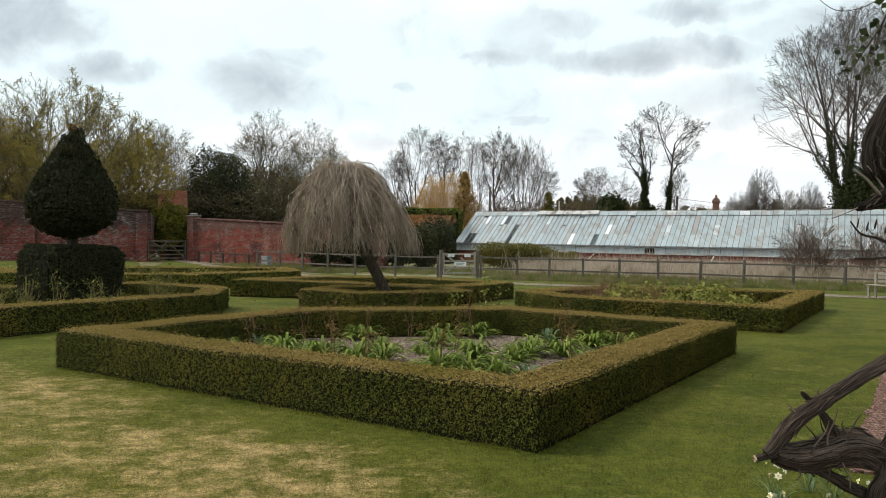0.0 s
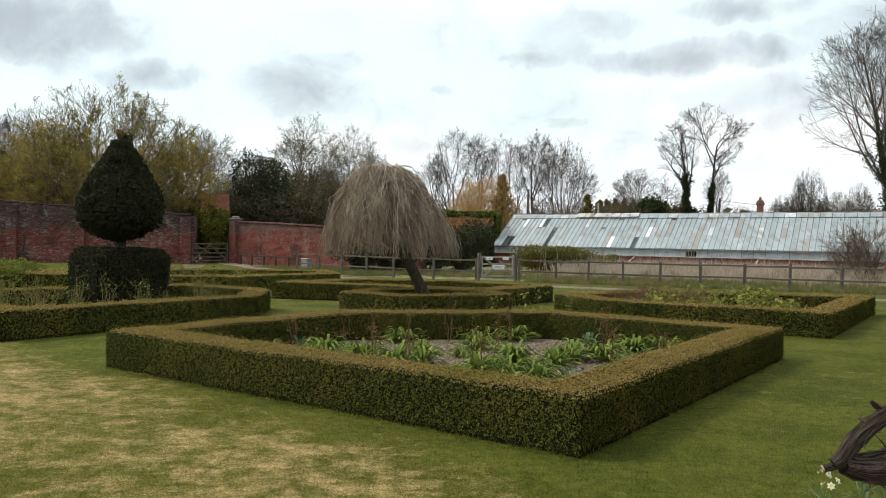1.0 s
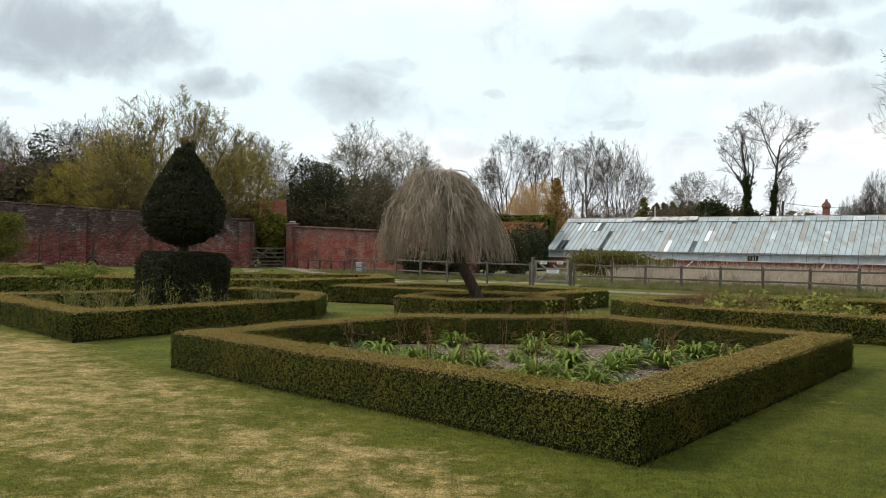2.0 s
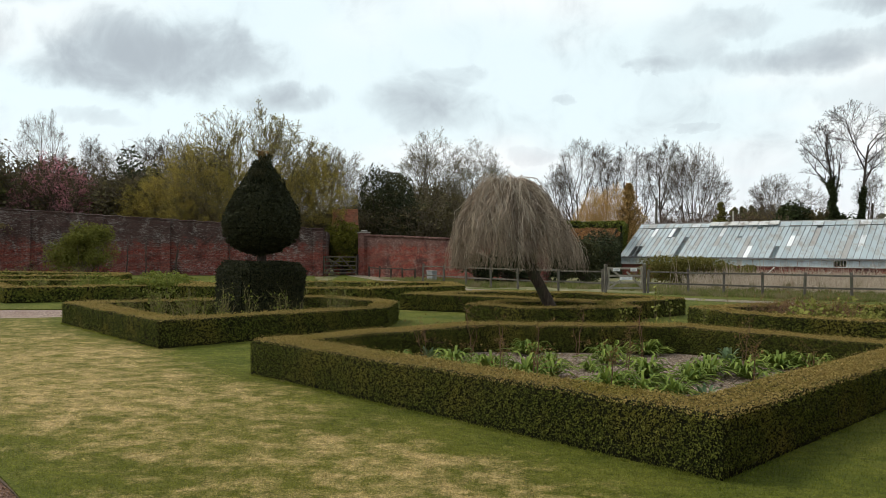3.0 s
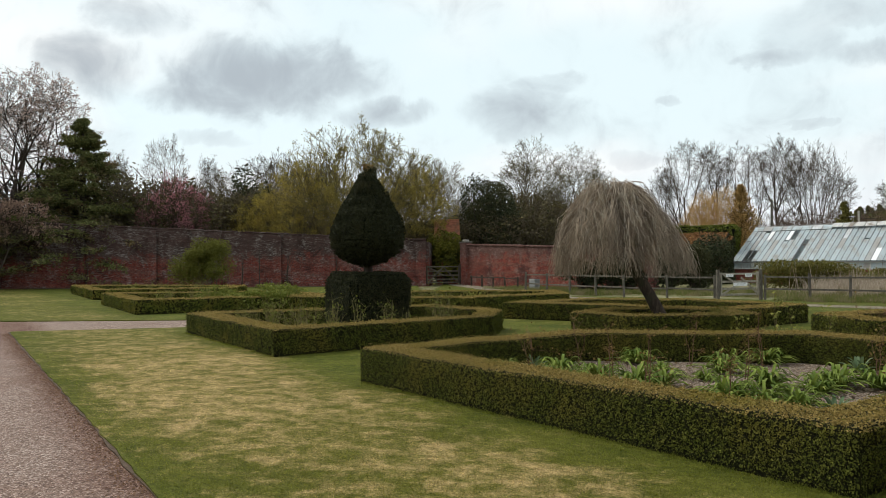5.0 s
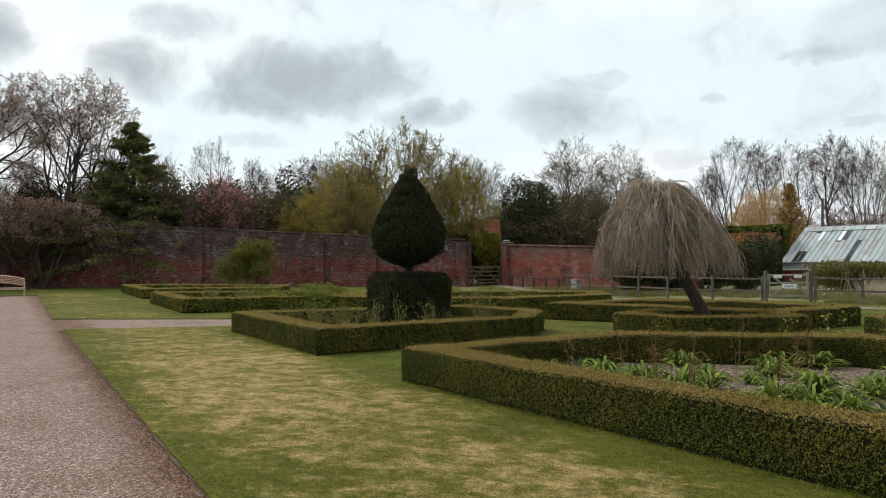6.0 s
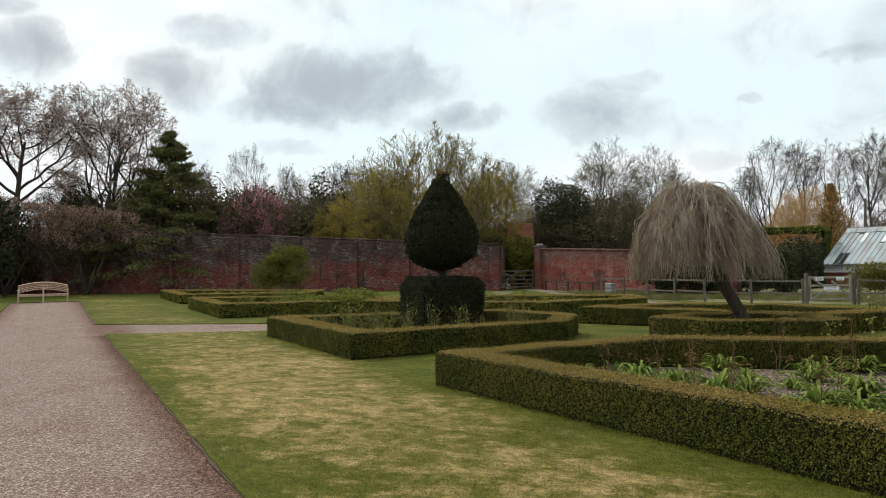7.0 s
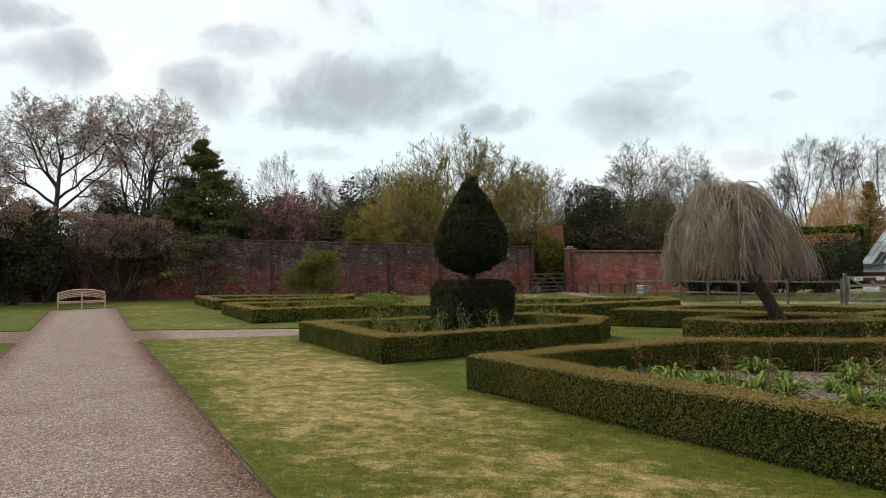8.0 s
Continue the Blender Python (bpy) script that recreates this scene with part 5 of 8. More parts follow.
# gable end: rafters, studs, panes
for y0, z0, y1, z1 in ((0, EAVE, GD, RIDGE), (GD, RIDGE, 2 * GD, EAVE)):
    for x in (0.0, GL):
        part("barge_board", bar((x, y0, z0 + 0.02), (x, y1, z1 + 0.02), 0.05, 0.16), white_paint, gh)
for k in range(1, 8):
    y = 2 * GD * k / 8
    top = EAVE + (RIDGE - EAVE) * (1 - abs(y - GD) / GD)
    part("stud", bar((0, y, SILL), (0, y, top), 0.05, 0.06), white_paint, gh)
    y0, y1 = y - 2 * GD / 8, y
    t0 = EAVE + (RIDGE - EAVE) * (1 - abs(y0 - GD) / GD)
    bm = bmesh.new()
    f = bm.faces.new([bm.verts.new(c) for c in ((0.0, y0 + 0.04, SILL), (0.0, y1 - 0.04, SILL), (0.0, y1 - 0.04, top - 0.05), (0.0, y0 + 0.04, t0 - 0.05))])
    bmesh.ops.solidify(bm, geom=[f], thickness=0.006)
    part("gable_pane", bm, pane_mat, gh)
part("transom", bar((0, 0, EAVE), (0, 2 * GD, EAVE), 0.05, 0.06), white_paint, gh)
bm = bmesh.new()
f = bm.faces.new([bm.verts.new(c) for c in ((0, GD, RIDGE), (GL, GD, RIDGE), (GL, 2 * GD, EAVE), (0, 2 * GD, EAVE))])
bmesh.ops.solidify(bm, geom=[f], thickness=0.01)
part("back_slope", bm, pane_mat, gh)
# open window in the front
wn = part("window", bar((21 * 2 * w, -0.03, EAVE - 0.1), (22 * 2 * w, -0.03, EAVE - 0.1), 0.05, 0.05), white_paint, gh, "small open white window frame")
for k in range(5):
    x = (21 + k / 4) * 2 * w
    part("window_bar", bar((x, -0.03, SILL + 0.1), (x, -0.03, EAVE - 0.1), 0.03, 0.03, bevel=0), white_paint, wn)

# cold frames in front of it
for i, (x0, x1) in enumerate(((10.0, 17.5), (18.0, 25.5), (26.0, 32.0))):
    m = Matrix.Translation((0.3, 57.3, 0)) @ Euler((0, 0, radians(-28.6))).to_matrix().to_4x4()
    cf = thing("cold_frame", m @ Vector((x0, -3.2, 0)), "low brick cold frame with broken grey glazing", "cold frame", "cold frames", turn=-28.6)
    bm = bmesh.new()
    L = x1 - x0
    box(bm, 0, L, 0, 0.22, -0.06, 0.42)
    box(bm, 0, L, 1.6, 1.82, -0.06, 0.62)
    box(bm, 0, 0.22, 0.22, 1.6, -0.06, 0.5)
    box(bm, L - 0.22, L, 0.22, 1.6, -0.06, 0.5)
    part("brick_box", bm, brick_right, cf)
    for k in range(5):
        x = 0.3 + k * (L - 0.9) / 4
        part("light_frame", bar((x, 0.05, 0.46), (x, 1.75, 0.67 + (0.25 if k == 1 else 0)), 0.06, 0.05), white_paint if k % 2 else fence_wood, cf)
    part("front_rail", bar((0, 0.05, 0.45), (L, 0.05, 0.45), 0.1, 0.05), fence_wood, cf)

# chimney, roof by the gate, pole
ch = thing("chimney", polar(-20.3, 66) + Vector((0, 0, 0)), "red brick chimney stack with a clay pot behind the greenhouse", "chimney", turn=-28)
bm = bmesh.new()
box(bm, -0.24, 0.24, -0.24, 0.24, -0.05, 5.30, bevel=0.02)
box(bm, -0.27, 0.27, -0.27, 0.27, 5.30, 5.38, bevel=0.015)
box(bm, -0.31, 0.31, -0.31, 0.31, 5.38, 5.56, bevel=0.02)
box(bm, -0.27, 0.27, -0.27, 0.27, 5.56, 5.66, bevel=0.02)
part("stack", bm, brick_plain, ch)
bm = bmesh.new()
bmesh.ops.create_cone(bm, cap_ends=True, segments=14, radius1=0.30, radius2=0.15, depth=0.16, matrix=Matrix.Translation((0, 0, 5.73)))
part("mortar_cap", bm, bark_grey, ch, "weathered grey mortar cap")
bm = bmesh.new()
bmesh.ops.create_cone(bm, cap_ends=True, segments=14, radius1=0.11, radius2=0.09, depth=0.26, matrix=Matrix.Translation((0, 0, 5.92)))
part("pot", bm, tile_roof, ch)
pl = thing("utility_pole", polar(-17.5, 80), "dark wooden utility pole with a sagging wire", "pole")
part("pole", mesh_np("pole", *tubes(np.array([[[0, 0, 0], [0, 0, 3.5], [0.02, 0, 6.9]]], float), np.array([[0.14, 0.12, 0.1]]), 8)), bark_dark, pl)
f = np.linspace(0, 1, 12)
wire = np.stack([f * 5.6, f * -2.0, 6.7 - 0.6 * f - 0.5 * f * (1 - f)], -1)[None]
part("wire", mesh_np("wire", *tubes(wire, np.full((1, 12), 0.018), 4)), bark_dark, pl)
pl = thing("utility_pole", polar(-8.55, 74), "slim pale pole among the far trees", "pole")
part("pole", mesh_np("pole", *tubes(np.array([[[0, 0, 0], [0, 0, 3.5], [0, 0, 6.0]]], float), np.array([[0.09, 0.08, 0.08]]), 8)), stone_cap, pl)
pl = thing("utility_pole", polar(-3.0, 62), "old grey wooden pole behind the clipped hedge", "pole")
part("pole", mesh_np("pole", *tubes(np.array([[[0, 0, 0], [0, 0, 3.5], [0.05, 0, 6.4]]], float), np.array([[0.11, 0.1, 0.09]]), 8)), fence_wood, pl)
wire = np.stack([f * 15, f * 3.0, 5.6 - 0.9 * f - 1.6 * f * (1 - f)], -1)[None]
part("wire", mesh_np("wire", *tubes(wire, np.full((1, 12), 0.016), 4)), bark_dark, pl)

shed = thing("outbuilding", polar(21.5, 55.5), "small brick outbuilding with a red clay tile roof", "building", turn=22)
bm = bmesh.new()
box(bm, -0.9, 0.7, -1.2, 3.0, -0.05, 3.45)
part("wall", bm, brick_right, shed)
bm = bmesh.new()
for z0, z1, y0, y1 in ((3.35, 5.05, -1.5, 0.9), (5.05, 3.35, 0.9, 3.3)):
    bm.faces.new([bm.verts.new(c) for c in ((-1.1, y0, z0), (0.9, y0, z0), (0.9, y1, z1), (-1.1, y1, z1))])
bmesh.ops.solidify(bm, geom=list(bm.faces), thickness=0.12)
part("roof", bm, tile_roof, shed)

# ---- bench at the end of the path ----
bn = thing("garden_bench", (-36.99, 23.77, -0.025), "pale teak garden bench with an arched slatted back on the gravel", "bench", turn=56.6)
BW = 1.2
for x in (-BW + 0.05, 0.0, BW - 0.05):
    part("leg", bar((x, -0.27, 0), (x, -0.27, 0.62 if x else 0.44), 0.08, 0.08), bench_wood, bn)
    part("leg", bar((x, 0.27, 0), (x, 0.34, 0.86 + (0.19 if x == 0 else 0.02)), 0.08, 0.08), bench_wood, bn)
for k in range(5):
    part("seat_slat", bar((-BW, -0.27 + 0.125 * k, 0.46), (BW, -0.27 + 0.125 * k, 0.46), 0.105, 0.03), bench_wood, bn)
part("front_rail", bar((-BW, -0.29, 0.40), (BW, -0.29, 0.40), 0.03, 0.09), bench_wood, bn)
for x in (-BW + 0.05, BW - 0.05):
    part("armrest", bar((x, -0.33, 0.66), (x, 0.32, 0.68), 0.09, 0.05), bench_wood, bn)
for k in range(5):
    f = np.linspace(-1, 1, 17)
    z = 0.54 + 0.088 * k + 0.19 * (1 - f * f)
    ln = np.stack([f * (BW - 0.02), np.full(17, 0.32), z], -1)[None]
    v, q = tubes(ln, np.full((1, 17), 0.034 if k < 4 else 0.048), 4)
    part("back_slat" if k < 4 else "top_rail", mesh_np("back_slat", v, q), bench_wood, bn)

# ---- topiary yew ----
ty = thing("topiary_yew", G(3.45, 11.95) + Vector((-0.11, -0.03, 0)), "dark clipped yew topiary, a teardrop on a square block", "topiary", turn=55.7)
rng = np.random.default_rng(88)
bm = bmesh.new()
bmesh.ops.create_cube(bm, size=1, matrix=Matrix.LocRotScale((0, 0, 0.67), None, (1.5, 1.5, 1.34)))
bmesh.ops.bevel(bm, geom=list(bm.edges), offset=0.12, segments=3, affect="EDGES")
bmesh.ops.subdivide_edges(bm, edges=list(bm.edges), cuts=3, use_grid_fill=True)
bmesh.ops.triangulate(bm, faces=bm.faces)
v = np.array([q.co[:] for q in bm.verts])
tri = np.array([[q.index for q in f.verts] for f in bm.faces])
v = v + np.stack([roll3(v, 3.5, 1), roll3(v, 3.5, 2), roll3(v, 3.5, 3)], 1) * 0.05
bm.free()
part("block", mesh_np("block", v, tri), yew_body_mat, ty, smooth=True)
p, nrm = sample(v, tri, 60000, rng)
p += nrm * rng.uniform(-0.02, 0.05, (len(p), 1))
tagged(part("block_foliage", mesh_np("block_foliage", *leaves(p, 0.024, rng, normals=nrm)), yew_leaf, ty), kind="stuff")
prof = np.array([(1.62, 0.14), (1.72, 0.36), (1.80, 0.52), (1.95, 0.69), (2.1, 0.755), (2.25, 0.765), (2.5, 0.68), (2.83, 0.515), (3.13, 0.35), (3.44, 0.20), (3.66, 0.09), (3.78, 0.02)])
seg = 40
a = np.arange(seg) * 2 * np.pi / seg
v = np.stack([prof[:, 1:2] * np.cos(a), prof[:, 1:2] * np.sin(a), np.repeat(prof[:, :1], seg, 1)], -1).reshape(-1, 3)
v = v + np.stack([roll3(v, 3.2, 4), roll3(v, 3.2, 5), roll3(v, 3.2, 6)], 1) * 0.085
idx = np.arange(len(v)).reshape(-1, seg)
q = np.stack([idx[:-1], np.roll(idx, -1, 1)[:-1], np.roll(idx, -1, 1)[1:], idx[1:]], -1).reshape(-1, 4)
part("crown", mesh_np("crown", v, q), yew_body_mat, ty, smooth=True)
tri = np.concatenate([q[:, [0, 1, 2]], q[:, [0, 2, 3]]])
p, nrm = sample(v, tri, 70000, rng)
p += nrm * (rng.uniform(-0.03, 0.10, (len(p), 1)) + 0.05 * roll3(p, 9.0, 8)[:, None])
tagged(part("crown_foliage", mesh_np("crown_foliage", *leaves(p, 0.025, rng, normals=nrm, tilt=1.1)), yew_leaf, ty), kind="stuff")
p = np.stack([rng.normal(0, 0.05, 60), rng.normal(0, 0.05, 60), rng.uniform(3.6, 3.85, 60)], -1)
tagged(part("brown_tip", mesh_np("brown_tip", *leaves(p, 0.05, rng)), rust_leaf, ty, "withered brown leading tip"), kind="stuff")
part("trunk", mesh_np("trunk", *tubes(np.array([[[0, 0, 0], [0.02, 0, 1.0], [0, 0.02, 2.2]]], float), np.array([[0.13, 0.11, 0.09]]), 10)), bark_dark, ty)

# ---- weeping tree ----
wt_ = thing("weeping_tree", G(7.95, 7.55) + Vector((-0.13, 0, 0)), "leafless weeping mulberry with a leaning dark trunk inside the hedge ring", "tree")
rng = np.random.default_rng(5)
tl = np.array([[[0.10, 0.10, -0.05], [0.02, 0.05, 0.35], [-0.22, 0, 0.85], [-0.50, -0.03, 1.35], [-0.72, -0.02, 1.85], [-0.90, 0.0, 2.35], [-0.98, 0.02, 2.8]]])
part("trunk", mesh_np("trunk", *tubes(tl, np.array([[0.20, 0.145, 0.122, 0.115, 0.10, 0.08, 0.055]]), 12)), weep_trunk, wt_, smooth=True)
CROWN_Z = np.array([3.37, 3.31, 3.20, 2.92, 2.56, 2.20, 1.72, 1.28])
CROWN_L = np.array([0.0, 0.23, 0.39, 0.62, 0.87, 1.01, 1.12, 1.18])
CROWN_R = np.array([0.0, 0.36, 0.62, 0.91, 1.20, 1.46, 1.72, 1.86])
apex = np.array([-1.12, 0.0, 0.0])


def over(u, phi, lam=1.0):
    """A point on the umbrella of the crown: u from its top (0) to its hem (1), phi round it, lam the depth of the layer."""
    i = np.arange(8) / 7
    l_, r_, z_ = np.interp(u, i, CROWN_L), np.interp(u, i, CROWN_R), np.interp(u, i, CROWN_Z)
    far_ = ((l_ + r_) / 2 + np.cos(phi) * (r_ - l_) / 2) * lam
    return np.stack([np.cos(phi) * far_, np.sin(phi) * far_ * 0.95, z_ - (1 - lam) * 0.75 * (1 - u)], -1)


def strand_set(n, seed, start, end, layer, arch, k, thick, drift=0.35):
    """Twigs that follow the umbrella downwards, each first rising in a small arch out of its limb."""
    rng = np.random.default_rng(seed)
    u0, u1 = rng.uniform(*start, (n, 1)), rng.uniform(*end, (n, 1))
    q = np.linspace(0, 1, k)[None]
    u = u0 + np.maximum(u1 - u0, 0.08) * q ** 1.15
    phi = rng.uniform(0, 6.2832, (n, 1))
    bunch = np.round(phi * 9) / 9
    phi = phi + (bunch - phi) * rng.uniform(0, 0.9, (n, 1)) + rng.normal(0, drift, (n, 1)) * np.sin(q * 1.57)
    lam0 = rng.uniform(*layer, (n, 1))
    lam = lam0 + (np.minimum(0.97, lam0 + rng.uniform(0, arch, (n, 1))) - lam0) * np.minimum(q / 0.4, 1)
    lam = lam + 0.035 * np.sin(phi * 7 + seed) + 0.03 * np.sin(phi * 17 + u * 9)
    p = over(u, phi, lam)
    p[..., 2] += rng.uniform(0.2, 1.0, (n, 1)) * arch * 0.5 * np.sin(np.minimum(q / 0.5, 1) * 3.14) * np.minimum(1, u / 0.25)
    p += np.cumsum(rng.normal(0, 0.024, (n, k, 3)), 1) * np.array([1, 1, 0.5])
    r = np.linspace(1, 0.5, k)[None] * rng.uniform(*thick, (n, 1))
    return p + apex, r


curtain = [strand_set(300, 5, (0.05, 0.5), (0.72, 1.04), (0.86, 1.0), 0.20, 12, (0.0040, 0.0075), 0.7),
           strand_set(850, 6, (0.15, 0.72), (0.74, 1.06), (0.62, 0.97), 0.46, 12, (0.0040, 0.0072), 0.75),
           strand_set(420, 9, (0.45, 0.85), (0.88, 1.12), (0.6, 0.98), 0.34, 11, (0.0038, 0.006), 0.4),
           strand_set(160, 7, (0.1, 0.6), (0.7, 1.0), (0.4, 0.8), 0.2, 11, (0.004, 0.006), 0.5)]
tagged(part("twig_curtain", mesh_np("twig_curtain", *joined([tubes(p_, r_, 3) for p_, r_ in curtain])), weep_mat, wt_, "pale brown hanging twigs"), kind="stuff")
arches = strand_set(260, 8, (0.12, 0.6), (0.6, 0.98), (0.66, 0.97), 0.55, 15, (0.005, 0.010), 0.6)
tagged(part("arching_limb", mesh_np("arching_limb", *tubes(*arches, 4)), weep_pale, wt_, "pale arching limbs"), kind="stuff")
n_l = 46
f = np.linspace(0, 1, 8)[None, :, None]
phi = rng.uniform(0, 6.28, n_l)
goal = over(rng.uniform(0.08, 0.6, n_l), phi, rng.uniform(0.80, 0.93, n_l)) + apex
root = np.array([-0.80, 0.0, 2.05]) + rng.normal(0, 0.05, (n_l, 3)) + np.c_[np.zeros((n_l, 2)), rng.uniform(-0.15, 0.6, n_l)]
ribs = root[:, None] * (1 - f) + goal[:, None] * f + np.array([0, 0, 1.0]) * np.sin(f * 3.14) * rng.uniform(0.0, 0.12, (n_l, 1, 1)) + rng.normal(0, 0.02, (n_l, 8, 3)) * np.sin(f * 3.14)
tagged(part("scaffold", mesh_np("scaffold", *tubes(ribs, np.linspace(0.03, 0.011, 8)[None] * rng.uniform(0.7, 1.2, (n_l, 1)), 5)), weep_mat, wt_), kind="stuff")
# a low fountain of shoots round the head of the trunk
n_s = 110
k = np.linspace(0, 1, 10)[None]
phi, reach = rng.uniform(0, 6.28, (n_s, 1)), rng.uniform(0.15, 0.62, (n_s, 1))
rise, fall = rng.uniform(0.05, 0.28, (n_s, 1)), rng.uniform(0.35, 0.62, (n_s, 1))
low = np.stack([-0.62 + np.cos(phi) * reach * k ** 0.8, -0.12 + np.sin(phi) * reach * k ** 0.8 - 0.15 * k, 1.66 + rise * np.sin(np.minimum(k / 0.4, 1) * 1.57) - fall * np.maximum(k - 0.3, 0) ** 1.4], -1)
tagged(part("low_shoot", mesh_np("low_shoot", *tubes(low + rng.normal(0, 0.008, low.shape), np.linspace(0.008, 0.004, 10)[None] * np.ones((n_s, 1)), 3)), weep_pale, wt_), kind="stuff")
n_w = 26
k = np.linspace(0, 1, 8)[None]
phi, reach = rng.uniform(0, 6.28, (n_w, 1)), rng.uniform(0.15, 0.45, (n_w, 1))
o = over(rng.uniform(0.12, 0.35, (n_w, 1)), phi)
whip = o + np.stack([np.cos(phi + 0.6) * reach * k, np.sin(phi + 0.6) * reach * k, np.sin(k * 2.7) * rng.uniform(0.05, 0.17, (n_w, 1))], -1) + apex
tagged(part("stray_whip", mesh_np("stray_whip", *tubes(whip, np.linspace(0.006, 0.003, 8)[None] * np.ones((n_w, 1)), 3)), weep_mat, wt_), kind="stuff")

# ---- far ridge, trees and shrubs ----
ang = np.linspace(0, 2 * np.pi, 361)
ridge = []
for a in ang:
    hgt = 16 + 4 * math.sin(3 * a + 1) + 2.5 * math.sin(11 * a) + 1.2 * math.sin(37 * a)
    ridge.append((a, hgt))
bm = bmesh.new()
rings = []
for a, hgt in ridge[:-1]:
    rings.append([bm.verts.new((math.cos(a) * r, math.sin(a) * r, z)) for r, z in ((300, -0.5), (308, hgt * 0.55), (325, hgt), (420, hgt * 0.8))])
for i, r in enumerate(rings):
    q = rings[(i + 1) % len(rings)]
    for k in range(3):
        bm.faces.new((r[k], q[k], q[k + 1], r[k + 1]))
bmesh.ops.recalc_face_normals(bm, faces=bm.faces)
tagged(part("backdrop", bm, far_wood_mat, smooth=True), "far hazy wooded ridge round the horizon", "woodland", kind="structure")
rng = np.random.default_rng(3)
cnt = 9000
a = rng.uniform(0, 2 * np.pi, cnt)
pp = np.c_[np.cos(a) * 312, np.sin(a) * 312, np.interp(a, ang, [h for _, h in ridge]) * rng.uniform(0.4, 1.0, cnt)]
tagged(part("far_wood", mesh_np("far_wood", *leaves(pp, 3.0, rng, spread=1.2)), far_wood_mat), "distant trees along the hazy ridge", "woodland", kind="stuff")

ash = crown_tree(11, [(0, 0, 0.63, 0.21, 0.21, 0.37)], bark_grey, fork=0.22, lead=0.70, counts=(9, 7, 5, 4, 3), angles=(44, 42, 42, 40, 38), ups=(0.32, 0.22, 0.16, 0.12, 0.1), shares=(0.55, 0.58, 0.62, 0.8), thin=0.00055)
ash2 = crown_tree(31, [(0.02, 0, 0.64, 0.25, 0.25, 0.36), (-0.08, 0, 0.75, 0.16, 0.16, 0.22)], bark_grey, fork=0.18, lead=0.62, stems=2, splay=14, counts=(6, 6, 5, 4, 3), angles=(46, 42, 42, 40, 38), ups=(0.32, 0.22, 0.16, 0.12, 0.1), radius=0.018, shares=(0.55, 0.58, 0.62, 0.8), thin=0.00055)
coppice = crown_tree(12, [(0, 0, 0.55, 0.36, 0.36, 0.45)], bark_grey, fork=0.14, lead=0.66, stems=8, splay=32, counts=(5, 5, 4, 3, 3), angles=(34, 38, 40, 38, 36), ups=(0.4, 0.3, 0.2, 0.15, 0.1), radius=0.02, shares=(0.55, 0.58, 0.62, 0.8), thin=0.0006)
poplar = crown_tree(13, [(0, 0, 0.50, 0.24, 0.24, 0.36), (0.04, 0, 0.72, 0.17, 0.17, 0.27)], bark_poplar, fork=0.10, lead=0.66, stems=4, splay=12, counts=(8, 6, 5, 3, 2), angles=(50, 42, 40, 40, 38), ups=(0.7, 0.4, 0.2, 0.15, 0.1), radius=0.016, thin=0.00045, leaf=catkin_leaf, leaf_size=0.0032, leaf_count=9000, shares=(0.55, 0.58, 0.62, 0.8))
oak = crown_tree(33, [(0, 0, 0.60, 0.44, 0.44, 0.38)], bark_grey, fork=0.2, lead=0.52, stems=1, counts=(9, 7, 6, 4, 2), angles=(58, 44, 42, 40, 36), ups=(0.35, 0.2, 0.15, 0.1, 0.1), jit=0.11, bend=0.4, shares=(0.55, 0.55, 0.6, 0.6), thin=0.0007)
ivy_left = crown_tree(14, [(-0.07, 0, 0.76, 0.14, 0.14, 0.24), (-0.16, 0, 0.55, 0.12, 0.10, 0.11)], bark_dark, fork=0.44, lead=0.84, counts=(8, 7, 6, 4, 3), angles=(48, 44, 42, 40, 36), ups=(0.5, 0.3, 0.25, 0.2, 0.2), lean=(-0.07, 0), jit=0.07, bend=0.45, ivy=0.60, thin=0.0004, radius=0.015, shares=(0.6, 0.55, 0.6, 0.6), ivy_size=0.006, ivy_thick=0.042)
ivy_right = crown_tree(19, [(0.0, 0, 0.83, 0.16, 0.16, 0.18), (0.06, 0, 0.76, 0.13, 0.1, 0.10)], bark_dark, fork=0.5, lead=0.74, counts=(7, 7, 6, 4, 3), angles=(50, 44, 42, 40, 36), ups=(0.45, 0.3, 0.25, 0.2, 0.2), lean=(0.055, 0), jit=0.07, bend=0.5, ivy=0.50, thin=0.0004, radius=0.014, shares=(0.6, 0.55, 0.6, 0.6), ivy_size=0.006, ivy_thick=0.026)
near_ash = crown_tree(37, [(0, 0, 0.66, 0.33, 0.31, 0.34), (-0.10, 0, 0.52, 0.22, 0.20, 0.13)], bark_grey, fork=0.26, lead=0.84, stems=3, splay=4, counts=(7, 7, 5, 4, 3), angles=(46, 42, 40, 38, 36), ups=(0.5, 0.28, 0.1, 0.1, 0.15), radius=0.014, thin=0.00036, ivy=0.50, ivy_size=0.0042, ivy_thick=0.022, shares=(0.55, 0.55, 0.6, 0.6))
budding = crown_tree(15, [(0, 0, 0.58, 0.44, 0.42, 0.42), (0.24, 0, 0.45, 0.26, 0.26, 0.28), (-0.24, 0, 0.45, 0.26, 0.26, 0.28)], bark_olive, fork=0.12, lead=0.6, stems=6, splay=44, counts=(7, 6, 5, 4, 3), angles=(46, 42, 40, 36, 34), ups=(0.5, 0.45, 0.45, 0.45, 0.35), radius=0.022, thin=0.0007, leaf=bud_leaf, leaf_size=0.0046, leaf_count=18000, shares=(0.55, 0.55, 0.6, 0.6))
